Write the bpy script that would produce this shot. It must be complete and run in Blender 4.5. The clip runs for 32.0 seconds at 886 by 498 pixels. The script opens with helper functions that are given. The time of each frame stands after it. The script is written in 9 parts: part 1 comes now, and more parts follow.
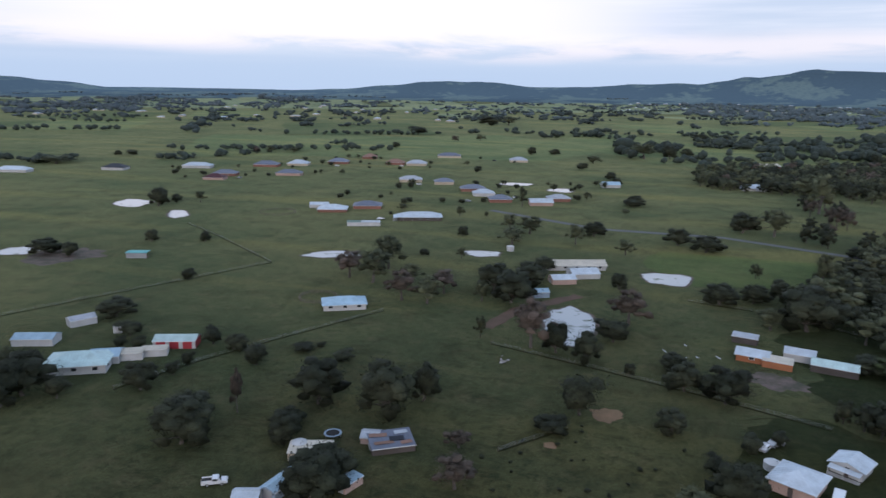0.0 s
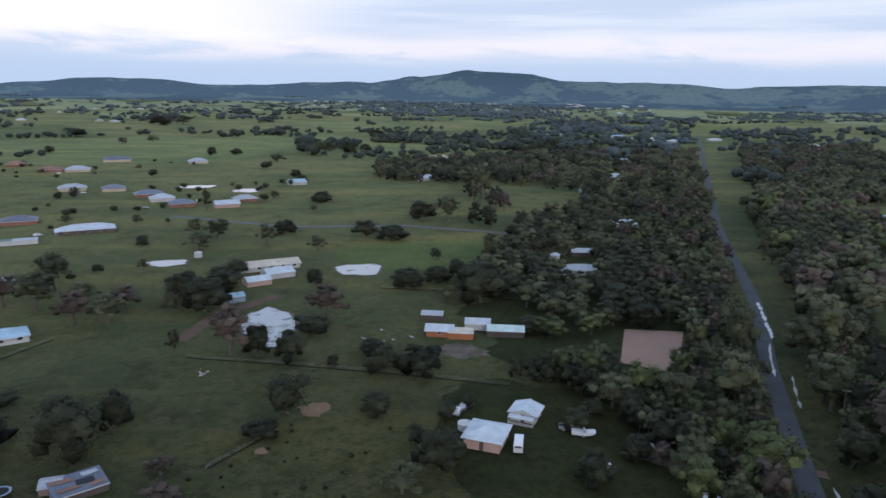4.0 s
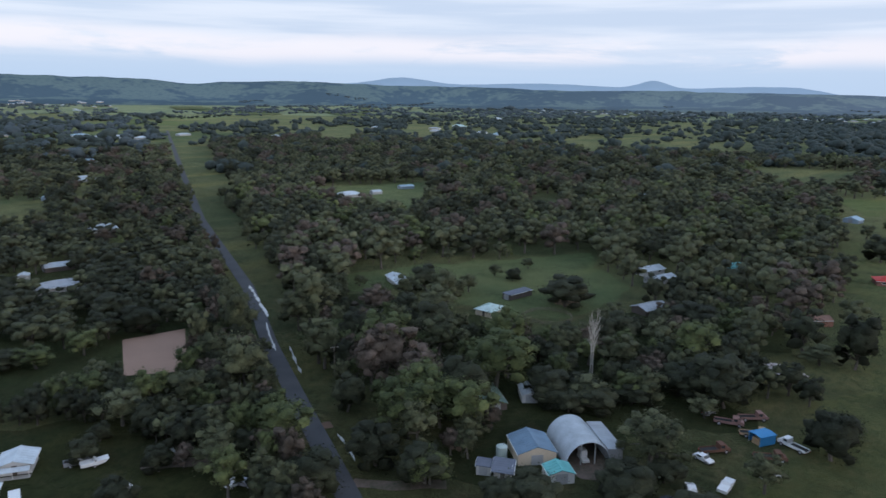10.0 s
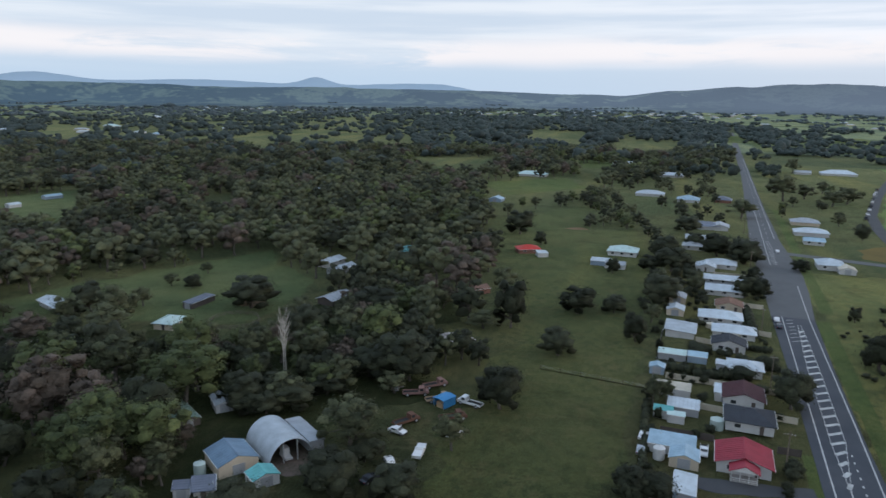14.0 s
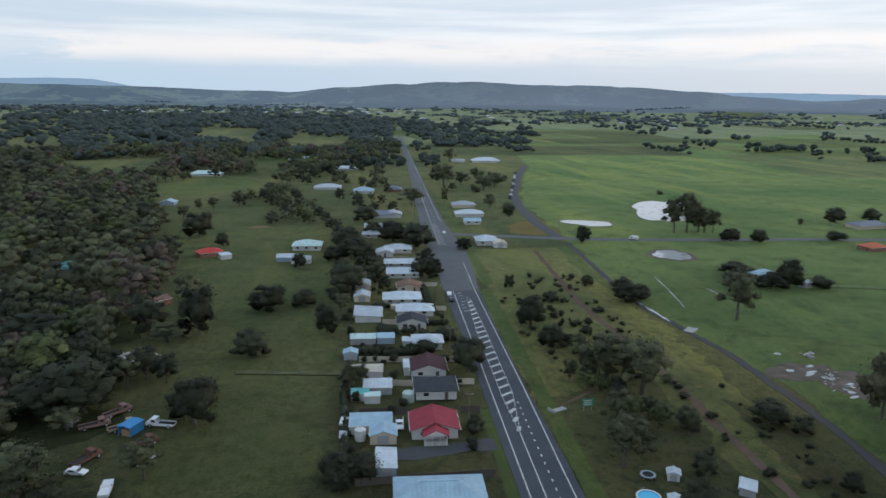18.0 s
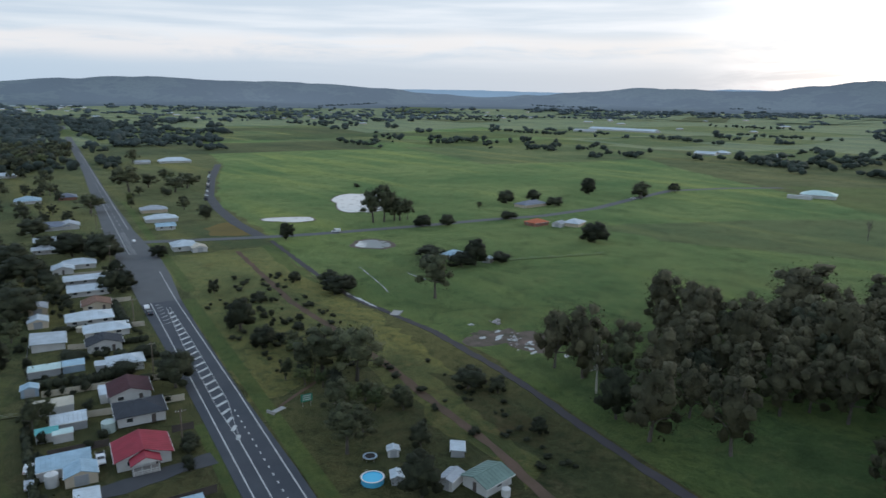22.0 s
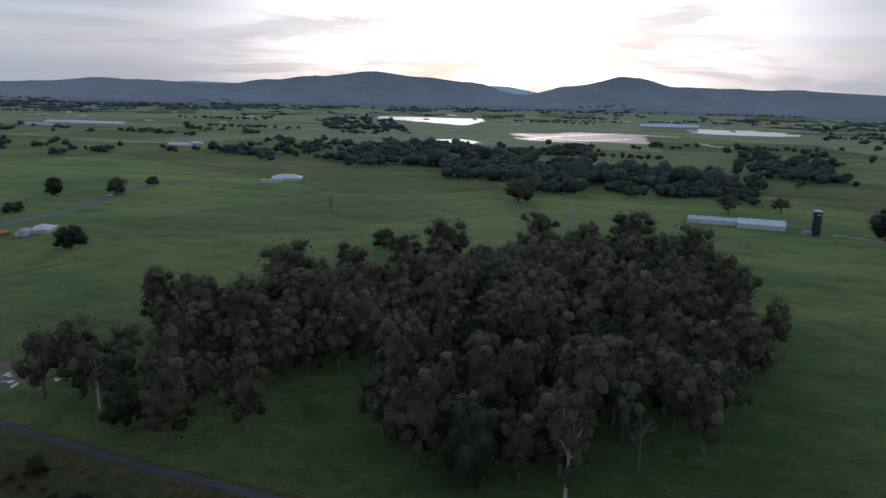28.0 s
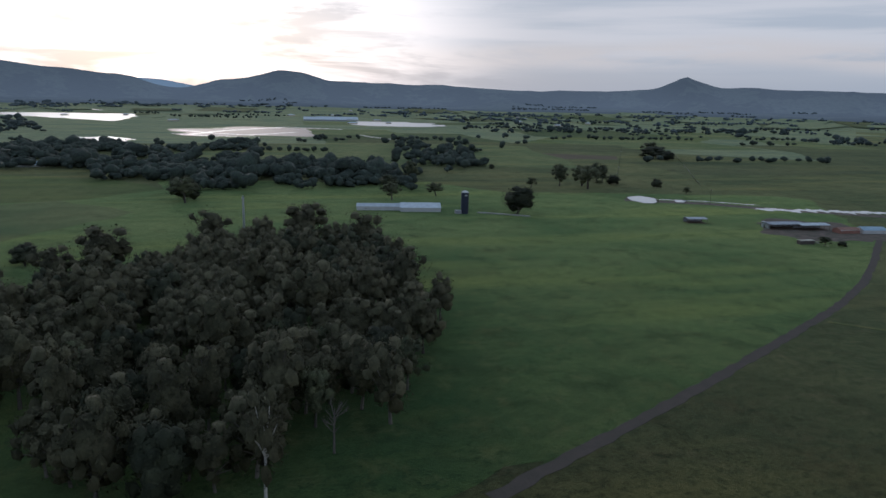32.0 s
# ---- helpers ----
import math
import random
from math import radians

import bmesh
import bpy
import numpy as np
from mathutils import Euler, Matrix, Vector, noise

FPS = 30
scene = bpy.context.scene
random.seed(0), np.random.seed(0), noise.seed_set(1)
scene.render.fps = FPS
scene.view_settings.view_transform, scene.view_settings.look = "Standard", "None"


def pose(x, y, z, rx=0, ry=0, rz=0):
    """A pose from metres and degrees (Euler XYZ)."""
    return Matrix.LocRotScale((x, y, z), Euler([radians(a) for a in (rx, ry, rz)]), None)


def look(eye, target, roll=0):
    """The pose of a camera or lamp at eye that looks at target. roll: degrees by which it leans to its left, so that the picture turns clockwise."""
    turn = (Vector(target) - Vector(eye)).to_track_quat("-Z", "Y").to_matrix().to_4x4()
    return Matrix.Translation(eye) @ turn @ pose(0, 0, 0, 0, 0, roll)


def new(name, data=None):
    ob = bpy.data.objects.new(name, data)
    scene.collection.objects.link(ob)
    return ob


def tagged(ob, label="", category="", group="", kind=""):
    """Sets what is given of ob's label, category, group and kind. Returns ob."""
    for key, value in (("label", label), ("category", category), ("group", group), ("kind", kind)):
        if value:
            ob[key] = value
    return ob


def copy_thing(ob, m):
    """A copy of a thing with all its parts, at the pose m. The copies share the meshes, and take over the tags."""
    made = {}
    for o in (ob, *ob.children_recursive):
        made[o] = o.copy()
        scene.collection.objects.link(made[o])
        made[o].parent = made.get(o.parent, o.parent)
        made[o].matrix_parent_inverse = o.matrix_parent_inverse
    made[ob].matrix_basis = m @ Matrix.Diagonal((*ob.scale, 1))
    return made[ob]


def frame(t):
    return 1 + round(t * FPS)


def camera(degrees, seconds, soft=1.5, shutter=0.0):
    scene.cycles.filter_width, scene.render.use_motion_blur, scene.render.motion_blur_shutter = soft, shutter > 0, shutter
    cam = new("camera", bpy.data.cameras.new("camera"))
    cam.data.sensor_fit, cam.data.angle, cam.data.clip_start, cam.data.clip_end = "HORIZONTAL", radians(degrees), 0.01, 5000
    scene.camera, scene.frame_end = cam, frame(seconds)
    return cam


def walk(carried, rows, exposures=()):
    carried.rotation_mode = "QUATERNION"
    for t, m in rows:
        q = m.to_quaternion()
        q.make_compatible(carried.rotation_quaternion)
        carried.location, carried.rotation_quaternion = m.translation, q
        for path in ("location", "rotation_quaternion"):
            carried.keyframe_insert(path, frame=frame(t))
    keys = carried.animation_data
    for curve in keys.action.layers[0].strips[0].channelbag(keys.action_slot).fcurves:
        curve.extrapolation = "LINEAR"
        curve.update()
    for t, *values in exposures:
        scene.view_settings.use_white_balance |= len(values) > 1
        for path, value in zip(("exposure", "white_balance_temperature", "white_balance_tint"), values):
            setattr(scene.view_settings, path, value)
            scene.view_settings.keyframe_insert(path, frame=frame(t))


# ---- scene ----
# ---- camera and walk ----
EYE = (0.0, 0.0, 77.0)  # a drone that hovers and turns on the spot
cam = camera(65.05, 32.0, soft=1.5, shutter=0.4)
PATH = [  # seconds, yaw, pitch, lean to the right
    (0, 16.35, -12.95, -0.90),
    (0.5, 13.06, -12.90, -1.13),
    (1, 10.45, -12.87, -1.12),
    (1.5, 7.26, -12.85, -1.13),
    (2, 4.16, -12.82, -1.18),
    (2.5, 1.08, -12.79, -1.12),
    (3, -2.13, -12.76, -1.15),
    (3.5, -5.56, -12.73, -1.12),
    (5.5, -21.27, -12.61, -0.92),
    (6, -25.42, -12.57, -0.91),
    (6.5, -29.41, -12.54, -0.89),
    (7, -33.07, -12.53, -0.94),
    (7.5, -35.55, -12.49, -0.93),
    (8, -37.87, -12.46, -1.03),
    (8.5, -41.49, -12.45, -0.96),
    (9, -44.95, -12.43, -0.88),
    (9.5, -47.57, -12.41, -0.90),
    (10, -50.59, -12.39, -0.90),
    (10.5, -53.86, -12.39, -0.87),
    (11, -57.30, -12.36, -0.90),
    (11.5, -60.81, -12.36, -0.78),
    (12, -64.26, -12.33, -0.79),
    (12.5, -67.40, -12.32, -0.75),
    (13, -70.36, -12.31, -0.71),
    (13.5, -73.70, -12.30, -0.66),
    (14, -77.03, -12.33, -0.68),
    (14.5, -80.08, -12.33, -0.69),
    (16.5, -93.08, -12.29, -0.58),
    (17, -96.48, -12.31, -0.57),
    (17.5, -99.96, -12.32, -0.62),
    (18, -103.18, -12.33, -0.67),
    (18.5, -106.38, -12.31, -0.69),
    (19, -109.59, -12.30, -0.70),
    (19.5, -112.76, -12.31, -0.68),
    (20, -115.18, -12.32, -0.75),
    (20.5, -118.50, -12.32, -0.69),
    (21, -121.38, -12.33, -0.71),
    (21.5, -124.36, -12.35, -0.72),
    (22, -127.72, -12.35, -0.72),
    (22.5, -131.10, -12.36, -0.70),
    (23, -134.17, -12.37, -0.78),
    (23.5, -137.45, -12.36, -0.76),
    (24, -141.09, -12.34, -0.80),
    (24.5, -144.43, -12.34, -0.84),
    (26.5, -158.02, -12.39, -1.29),
    (27, -161.54, -12.39, -1.32),
    (27.5, -165.19, -12.36, -1.29),
    (28, -169.00, -12.34, -1.26),
    (28.5, -173.00, -12.34, -1.32),
    (29, -176.77, -12.33, -1.29),
    (29.5, -180.58, -12.31, -1.37),
    (30, -184.28, -12.30, -1.36),
    (30.5, -187.63, -12.29, -1.39),
    (31, -190.98, -12.27, -1.40),
    (31.5, -194.32, -12.24, -1.37),
    (32, -195.82, -12.26, -1.34),
]


def aim(yaw, pitch, lean):
    y, p = radians(yaw), radians(pitch)
    way = Vector((-math.sin(y) * math.cos(p), math.cos(y) * math.cos(p), math.sin(p)))
    return look(EYE, Vector(EYE) + way, -lean)


EXPOSURES = [(0.0, 0.0, 5950, 15), (8.0, 0.0, 5850, 13), (13.0, 0.04, 6200, 10), (18.0, 0.02, 6300, 7), (22.0, -0.10, 6150, 6), (26.5, -0.52, 5950, 10), (28.0, -0.72, 5900, 11), (32.0, -0.74, 5900, 10)]
walk(cam, [(t, aim(y, p, r)) for t, y, p, r in PATH], EXPOSURES)

# ---- sky and sun ----
SUN_AZ, SUN_EL = 174.0, 6.0  # low evening sun behind cloud, clockwise from +y
world = bpy.data.worlds.new("evening_sky")
scene.world = world
world.use_nodes = True


def build_sky():
    nt = world.node_tree
    nt.nodes.clear()
    N, L = nt.nodes.new, nt.links.new

    def math_node(op, a, b=None):
        n = N("ShaderNodeMath")
        n.operation = op
        for i, v in enumerate((a, b)):
            if v is None:
                continue
            if isinstance(v, (int, float)):
                n.inputs[i].default_value = v
            else:
                L(v, n.inputs[i])
        return n.outputs[0]

    def mix(f, a, b):
        n = N("ShaderNodeMix")
        n.data_type = "RGBA"
        for i, v in ((0, f), (6, a), (7, b)):
            if isinstance(v, (int, float)):
                n.inputs[i].default_value = v
            elif isinstance(v, tuple):
                n.inputs[i].default_value = (*v, 1)
            else:
                L(v, n.inputs[i])
        return n.outputs[2]

    def ramp(f, lo, hi):
        n = N("ShaderNodeMapRange")
        n.interpolation_type = "SMOOTHSTEP"
        L(f, n.inputs[0])
        n.inputs[1].default_value, n.inputs[2].default_value = lo, hi
        return n.outputs[0]

    tc = N("ShaderNodeTexCoord")
    way = tc.outputs["Generated"]
    sep = N("ShaderNodeSeparateXYZ")
    L(way, sep.inputs[0])
    z = math_node("MAXIMUM", sep.outputs[2], 0.0)
    sky = N("ShaderNodeTexSky")
    sky.sky_type = "NISHITA"
    sky.sun_disc = False
    sky.sun_elevation, sky.sun_rotation = radians(SUN_EL), radians(SUN_AZ)
    sky.air_density, sky.dust_density = 1.0, 2.0
    # cloud sheet, seen in perspective on a plane overhead
    den = math_node("ADD", z, 0.10)
    comb = N("ShaderNodeCombineXYZ")
    L(math_node("DIVIDE", sep.outputs[0], den), comb.inputs[0])
    L(math_node("DIVIDE", sep.outputs[1], den), comb.inputs[1])
    noise_a = N("ShaderNodeTexNoise")
    noise_a.inputs["Scale"].default_value = 0.42
    noise_a.inputs["Detail"].default_value = 6
    noise_a.inputs["Roughness"].default_value = 0.5
    noise_a.inputs["Distortion"].default_value = 0.6
    L(comb.outputs[0], noise_a.inputs["Vector"])
    streak = N("ShaderNodeTexNoise")  # long low bands of cloud
    mp = N("ShaderNodeMapping")
    mp.inputs["Scale"].default_value = (1.6, 1.6, 26)
    L(way, mp.inputs[0])
    L(mp.outputs[0], streak.inputs["Vector"])
    streak.inputs["Scale"].default_value = 1.7
    streak.inputs["Detail"].default_value = 5
    sunv = Vector((math.sin(radians(SUN_AZ)), math.cos(radians(SUN_AZ)), 0.16)).normalized()

    def towards(v):
        dot = N("ShaderNodeVectorMath")
        dot.operation = "DOT_PRODUCT"
        L(way, dot.inputs[0])
        dot.inputs[1].default_value = v
        return dot.outputs["Value"]

    fine = N("ShaderNodeTexNoise")  # ragged cloud edges, drawn out sideways
    mp2 = N("ShaderNodeMapping")
    mp2.inputs["Scale"].default_value = (3.2, 3.2, 20)
    L(way, mp2.inputs[0])
    L(mp2.outputs[0], fine.inputs["Vector"])
    fine.inputs["Scale"].default_value, fine.inputs["Detail"].default_value, fine.inputs["Roughness"].default_value = 1.5, 8, 0.6
    fine.inputs["Distortion"].default_value = 0.5
    wander = N("ShaderNodeTexNoise")
    L(way, wander.inputs["Vector"])
    wander.inputs["Scale"].default_value = 2.2
    toward_sun = towards(sunv)
    near_sun = math_node("POWER", ramp(toward_sun, 0.84, 1.0), 2.0)
    glow = ramp(toward_sun, -0.2, 1.0)
    # haze on the horizon, a warm white band of cloud over it, a grey-lilac sheet above
    low = mix(glow, (0.53, 0.65, 0.79), (0.66, 0.69, 0.76))
    sheet = mix(ramp(streak.outputs[0], 0.36, 0.64), mix(glow, (0.60, 0.68, 0.79), (0.72, 0.77, 0.86)), mix(glow, (0.77, 0.81, 0.87), (0.96, 0.95, 1.00)))
    base = mix(ramp(z, 0.02, 0.075), low, sheet)
    where = math_node("MULTIPLY_ADD", wander.outputs[0], 0.06)
    where.node.inputs[2].default_value = 0.034
    off = math_node("ABSOLUTE", math_node("SUBTRACT", z, where))
    band = math_node("MULTIPLY", ramp(math_node("SUBTRACT", 0.026, off), 0.0, 0.022), ramp(fine.outputs[0], 0.34, 0.56))
    c = mix(math_node("MULTIPLY", band, 0.85), base, (0.94, 0.88, 0.88))
    north_west = Vector((-0.42, 0.9, 0.09)).normalized()
    bank = math_node("MULTIPLY", ramp(towards(north_west), 0.86, 0.975), ramp(math_node("ADD", z, math_node("MULTIPLY", fine.outputs[0], 0.05)), 0.072, 0.098))
    c = mix(bank, c, (1.02, 0.97, 0.99))
    blaze = math_node("MULTIPLY", near_sun, math_node("ADD", math_node("MULTIPLY", ramp(fine.outputs[0], 0.38, 0.56), 0.78), 0.22))
    c = mix(blaze, c, (2.3, 2.1, 2.02))
    white = mix(near_sun, (0.95, 0.93, 0.95), (1.6, 1.52, 1.58))
    grey = mix(near_sun, (0.60, 0.66, 0.75), (0.90, 0.88, 0.90))
    clear = mix(ramp(z, 0.0, 0.5), (0.66, 0.79, 0.96), (0.48, 0.64, 0.86))
    cl = mix(ramp(noise_a.outputs[0], 0.40, 0.66), grey, white)
    full = mix(ramp(z, 0.13, 0.32), c, mix(ramp(noise_a.outputs[0], 0.35, 0.7), clear, cl))
    bg_cloud, bg_sky, add, out = N("ShaderNodeBackground"), N("ShaderNodeBackground"), N("ShaderNodeAddShader"), N("ShaderNodeOutputWorld")
    L(full, bg_cloud.inputs[0])
    bg_cloud.inputs[1].default_value = 1.0
    L(sky.outputs[0], bg_sky.inputs[0])
    bg_sky.inputs[1].default_value = 0.012
    L(bg_cloud.outputs[0], add.inputs[0])
    L(bg_sky.outputs[0], add.inputs[1])
    L(add.outputs[0], out.inputs[0])


build_sky()
sun = new("sun", bpy.data.lights.new("sun", "SUN"))
sun.data.energy, sun.data.angle, sun.data.color = 0.5, radians(20), (1.0, 0.86, 0.74)
sun_way = Vector((math.sin(radians(SUN_AZ)), math.cos(radians(SUN_AZ)), math.tan(radians(14.0))))
sun.matrix_world = look(sun_way * 100, (0, 0, 0))


# ---- materials ----
def rgb(v):
    return (*v, 1)


def material(name, colour, other=None, rough=0.8, scale=2.0, fine=25.0, bump=0.0, metal=0.0, vary=0.0, island=0.0, amount=0.6, spec=0.3, detail=6, lo=0.55, hi=0.95):
    """A procedural surface: two colours mixed by noise at two scales, shifted from object to object and from piece to piece."""
    m = bpy.data.materials.new(name)
    m.use_nodes = True
    nt = m.node_tree
    N, L = nt.nodes.new, nt.links.new
    p = nt.nodes["Principled BSDF"]
    p.inputs["Roughness"].default_value = rough
    p.inputs["Metallic"].default_value = metal
    p.inputs["Specular IOR Level"].default_value = spec
    other = other or tuple(c * 0.7 for c in colour)
    tc = N("ShaderNodeTexCoord")
    big, small = N("ShaderNodeTexNoise"), N("ShaderNodeTexNoise")
    for n, s in ((big, scale), (small, fine)):
        L(tc.outputs["Object"], n.inputs["Vector"])
        n.inputs["Scale"].default_value = s
        n.inputs["Detail"].default_value = detail
    add = N("ShaderNodeMath")
    add.operation = "MULTIPLY_ADD"
    L(small.outputs[0], add.inputs[0])
    add.inputs[1].default_value = 0.5
    L(big.outputs[0], add.inputs[2])
    mr = N("ShaderNodeMapRange")
    L(add.outputs[0], mr.inputs[0])
    mr.inputs[1].default_value, mr.inputs[2].default_value = lo, hi
    mr.inputs[4].default_value = amount
    mixer = N("ShaderNodeMix")
    mixer.data_type = "RGBA"
    L(mr.outputs[0], mixer.inputs[0])
    mixer.inputs[6].default_value, mixer.inputs[7].default_value = rgb(colour), rgb(other)
    col = mixer.outputs[2]
    for source, how in (("object", vary), ("island", island)):
        if how:
            hsv = N("ShaderNodeHueSaturation")
            src = N("ShaderNodeObjectInfo").outputs["Random"] if source == "object" else N("ShaderNodeNewGeometry").outputs["Random Per Island"]
            r = N("ShaderNodeMapRange")
            L(src, r.inputs[0])
            r.inputs[3].default_value, r.inputs[4].default_value = 1 - how, 1 + how
            L(r.outputs[0], hsv.inputs["Value"])
            r2 = N("ShaderNodeMapRange")
            L(src, r2.inputs[0])
            r2.inputs[3].default_value, r2.inputs[4].default_value = 0.5 + how * 0.03, 0.5 - how * 0.03
            L(r2.outputs[0], hsv.inputs["Hue"])
            L(col, hsv.inputs["Color"])
            col = hsv.outputs[0]
    L(col, p.inputs["Base Color"])
    if bump:
        b = N("ShaderNodeBump")
        b.inputs["Strength"].default_value = bump
        b.inputs["Distance"].default_value = 0.1
        L(small.outputs[0], b.inputs["Height"])
        L(b.outputs[0], p.inputs["Normal"])
    return m


def grass_material(name, a, b, dark, dry, blade, sheen=0.115, tint=(0.55, 0.70, 0.36)):
    """Grass: patches of lush, rank and bare growth at field, tussock and blade scale."""
    a, b, dark, dry, blade = ((v[0] * 0.66, v[1] * 0.62, v[2] * 0.62) for v in (a, b, dark, dry, blade))
    m = bpy.data.materials.new(name)
    m.use_nodes = True
    nt = m.node_tree
    N, L = nt.nodes.new, nt.links.new
    p = nt.nodes["Principled BSDF"]
    p.inputs["Roughness"].default_value = 0.95
    p.inputs["Specular IOR Level"].default_value = 0.03
    p.inputs["Sheen Weight"].default_value = sheen + 0.10
    p.inputs["Sheen Roughness"].default_value = 0.5
    p.inputs["Sheen Tint"].default_value = rgb(tint)
    geo = N("ShaderNodeNewGeometry")

    def noise_at(scale, detail=5, rough=0.55):
        n = N("ShaderNodeTexNoise")
        L(geo.outputs["Position"], n.inputs["Vector"])
        n.inputs["Scale"].default_value, n.inputs["Detail"].default_value, n.inputs["Roughness"].default_value = scale, detail, rough
        return n.outputs[0]

    def mix(f, x, y, lo, hi):
        r = N("ShaderNodeMapRange")
        L(f, r.inputs[0])
        r.inputs[1].default_value, r.inputs[2].default_value = lo, hi
        n = N("ShaderNodeMix")
        n.data_type = "RGBA"
        L(r.outputs[0], n.inputs[0])
        for i, v in ((6, x), (7, y)):
            if isinstance(v, tuple):
                n.inputs[i].default_value = rgb(v)
            else:
                L(v, n.inputs[i])
        return n.outputs[2]

    c = mix(noise_at(0.007), a, b, 0.38, 0.62)
    c = mix(noise_at(0.016, 4), c, tuple(v * 1.22 for v in b), 0.50, 0.66)
    c = mix(noise_at(0.035), c, dark, 0.46, 0.70)
    c = mix(noise_at(0.11, 7, 0.7), c, dry, 0.50, 0.66)
    mp = N("ShaderNodeMapping")  # long streaks of lighter colour, stretched one way
    mp.inputs["Rotation"].default_value, mp.inputs["Scale"].default_value = (0, 0, 0.5), (0.004, 0.026, 0.01)
    L(geo.outputs["Position"], mp.inputs[0])
    bands = N("ShaderNodeTexNoise")
    L(mp.outputs[0], bands.inputs["Vector"])
    bands.inputs["Scale"].default_value, bands.inputs["Detail"].default_value = 1.0, 5
    c = mix(bands.outputs[0], c, tuple(v * k for v, k in zip(b, (1.45, 1.36, 1.2))), 0.50, 0.70)
    c = mix(noise_at(0.022, 6, 0.6), c, tuple(v * k for v, k in zip(dry, (0.72, 0.62, 0.55))), 0.53, 0.73)
    c = mix(noise_at(0.33, 8, 0.78), c, dark, 0.47, 0.60)
    c = mix(noise_at(1.6, 8, 0.8), c, blade, 0.44, 0.70)
    L(c, p.inputs["Base Color"])
    t_ = mix(noise_at(0.009, 6, 0.65), tuple(v * k for v, k in zip(tint, (0.62, 0.74, 0.74))), tuple(v * k for v, k in zip(tint, (1.30, 1.16, 1.10))), 0.36, 0.64)
    t_ = mix(bands.outputs[0], t_, tuple(v * k for v, k in zip(tint, (1.42, 1.20, 1.0))), 0.52, 0.70)
    t_ = mix(noise_at(0.07, 6, 0.7), t_, tuple(v * 0.55 for v in tint), 0.50, 0.72)
    L(t_, p.inputs["Sheen Tint"])
    bm_ = N("ShaderNodeBump")
    bm_.inputs["Strength"].default_value = 0.6
    bm_.inputs["Distance"].default_value = 0.3
    L(noise_at(1.4, 6, 0.75), bm_.inputs["Height"])
    L(bm_.outputs[0], p.inputs["Normal"])
    return m


M_GRASS = grass_material("pasture_grass", (0.041, 0.046, 0.020), (0.076, 0.073, 0.031), (0.015, 0.018, 0.008), (0.108, 0.085, 0.046), (0.006, 0.007, 0.003), 0.20, (0.57, 0.70, 0.37))
M_DARKGRASS = grass_material("unmown_grass", (0.030, 0.032, 0.016), (0.038, 0.036, 0.020), (0.017, 0.020, 0.011), (0.055, 0.044, 0.028), (0.010, 0.012, 0.006), 0.0)
# Darkened grass, for a farmyard and for shade painted under trees.
M_DARKENED = grass_material("rough_grass", (0.026, 0.036, 0.014), (0.034, 0.042, 0.017), (0.014, 0.019, 0.008), (0.050, 0.046, 0.024), (0.008, 0.011, 0.005), 0.03)
M_MEADOW = grass_material("olive_meadow", (0.070, 0.082, 0.028), (0.104, 0.104, 0.038), (0.036, 0.046, 0.018), (0.130, 0.108, 0.050), (0.020, 0.026, 0.010), 0.16)
M_LUSH = grass_material("lush_crop_grass", (0.082, 0.122, 0.036), (0.096, 0.132, 0.040), (0.058, 0.090, 0.030), (0.115, 0.120, 0.046), (0.040, 0.060, 0.020))
M_RANK = grass_material("rank_golden_grass", (0.108, 0.120, 0.036), (0.178, 0.158, 0.050), (0.050, 0.060, 0.022), (0.200, 0.150, 0.058), (0.030, 0.036, 0.012), 0.22)
M_PASTURE = grass_material("bright_grazed_pasture", (0.028, 0.058, 0.018), (0.070, 0.100, 0.029), (0.012, 0.028, 0.009), (0.104, 0.104, 0.038), (0.006, 0.013, 0.004), 0.34, (0.50, 0.72, 0.32))
M_DRY = material("dry_ploughed_soil", (0.13, 0.105, 0.075), (0.08, 0.07, 0.045), 0.95, 0.03, 0.6, bump=0.4, spec=0.1)
M_ASPHALT = material("worn_bitumen", (0.055, 0.057, 0.063), (0.085, 0.086, 0.09), 0.85, 0.15, 3.0, bump=0.1, spec=0.3)
M_ASPHALT_OLD = material("pale_old_bitumen", (0.115, 0.118, 0.122), (0.085, 0.087, 0.092), 0.85, 0.15, 3.0, bump=0.1, spec=0.3)
M_LANE = material("dark_lane_bitumen", (0.045, 0.05, 0.062), (0.075, 0.08, 0.09), 0.75, 0.12, 2.5, bump=0.1)
M_PAINT = material("worn_road_paint", (0.62, 0.62, 0.60), (0.30, 0.30, 0.30), 0.7, 0.6, 6.0, amount=0.8)
M_DIRT = material("pale_dirt_track", (0.140, 0.092, 0.070), (0.058, 0.052, 0.032), 0.95, 0.15, 1.8, bump=0.4, spec=0.1)
M_SAND = material("pink_arena_sand", (0.32, 0.215, 0.165), (0.26, 0.175, 0.135), 0.95, 0.08, 1.5, bump=0.15, spec=0.1)
M_MUD = material("churned_brown_mud", (0.150, 0.108, 0.092), (0.050, 0.054, 0.032), 0.9, 0.22, 1.4, bump=0.4, amount=0.95)
M_TRACK = material("wet_brown_track", (0.072, 0.056, 0.046), (0.045, 0.042, 0.030), 0.85, 0.2, 1.6, bump=0.4)
M_TRAIL = material("dark_trail_bitumen", (0.050, 0.045, 0.050), (0.072, 0.064, 0.066), 0.9, 0.15, 3.0, bump=0.1)
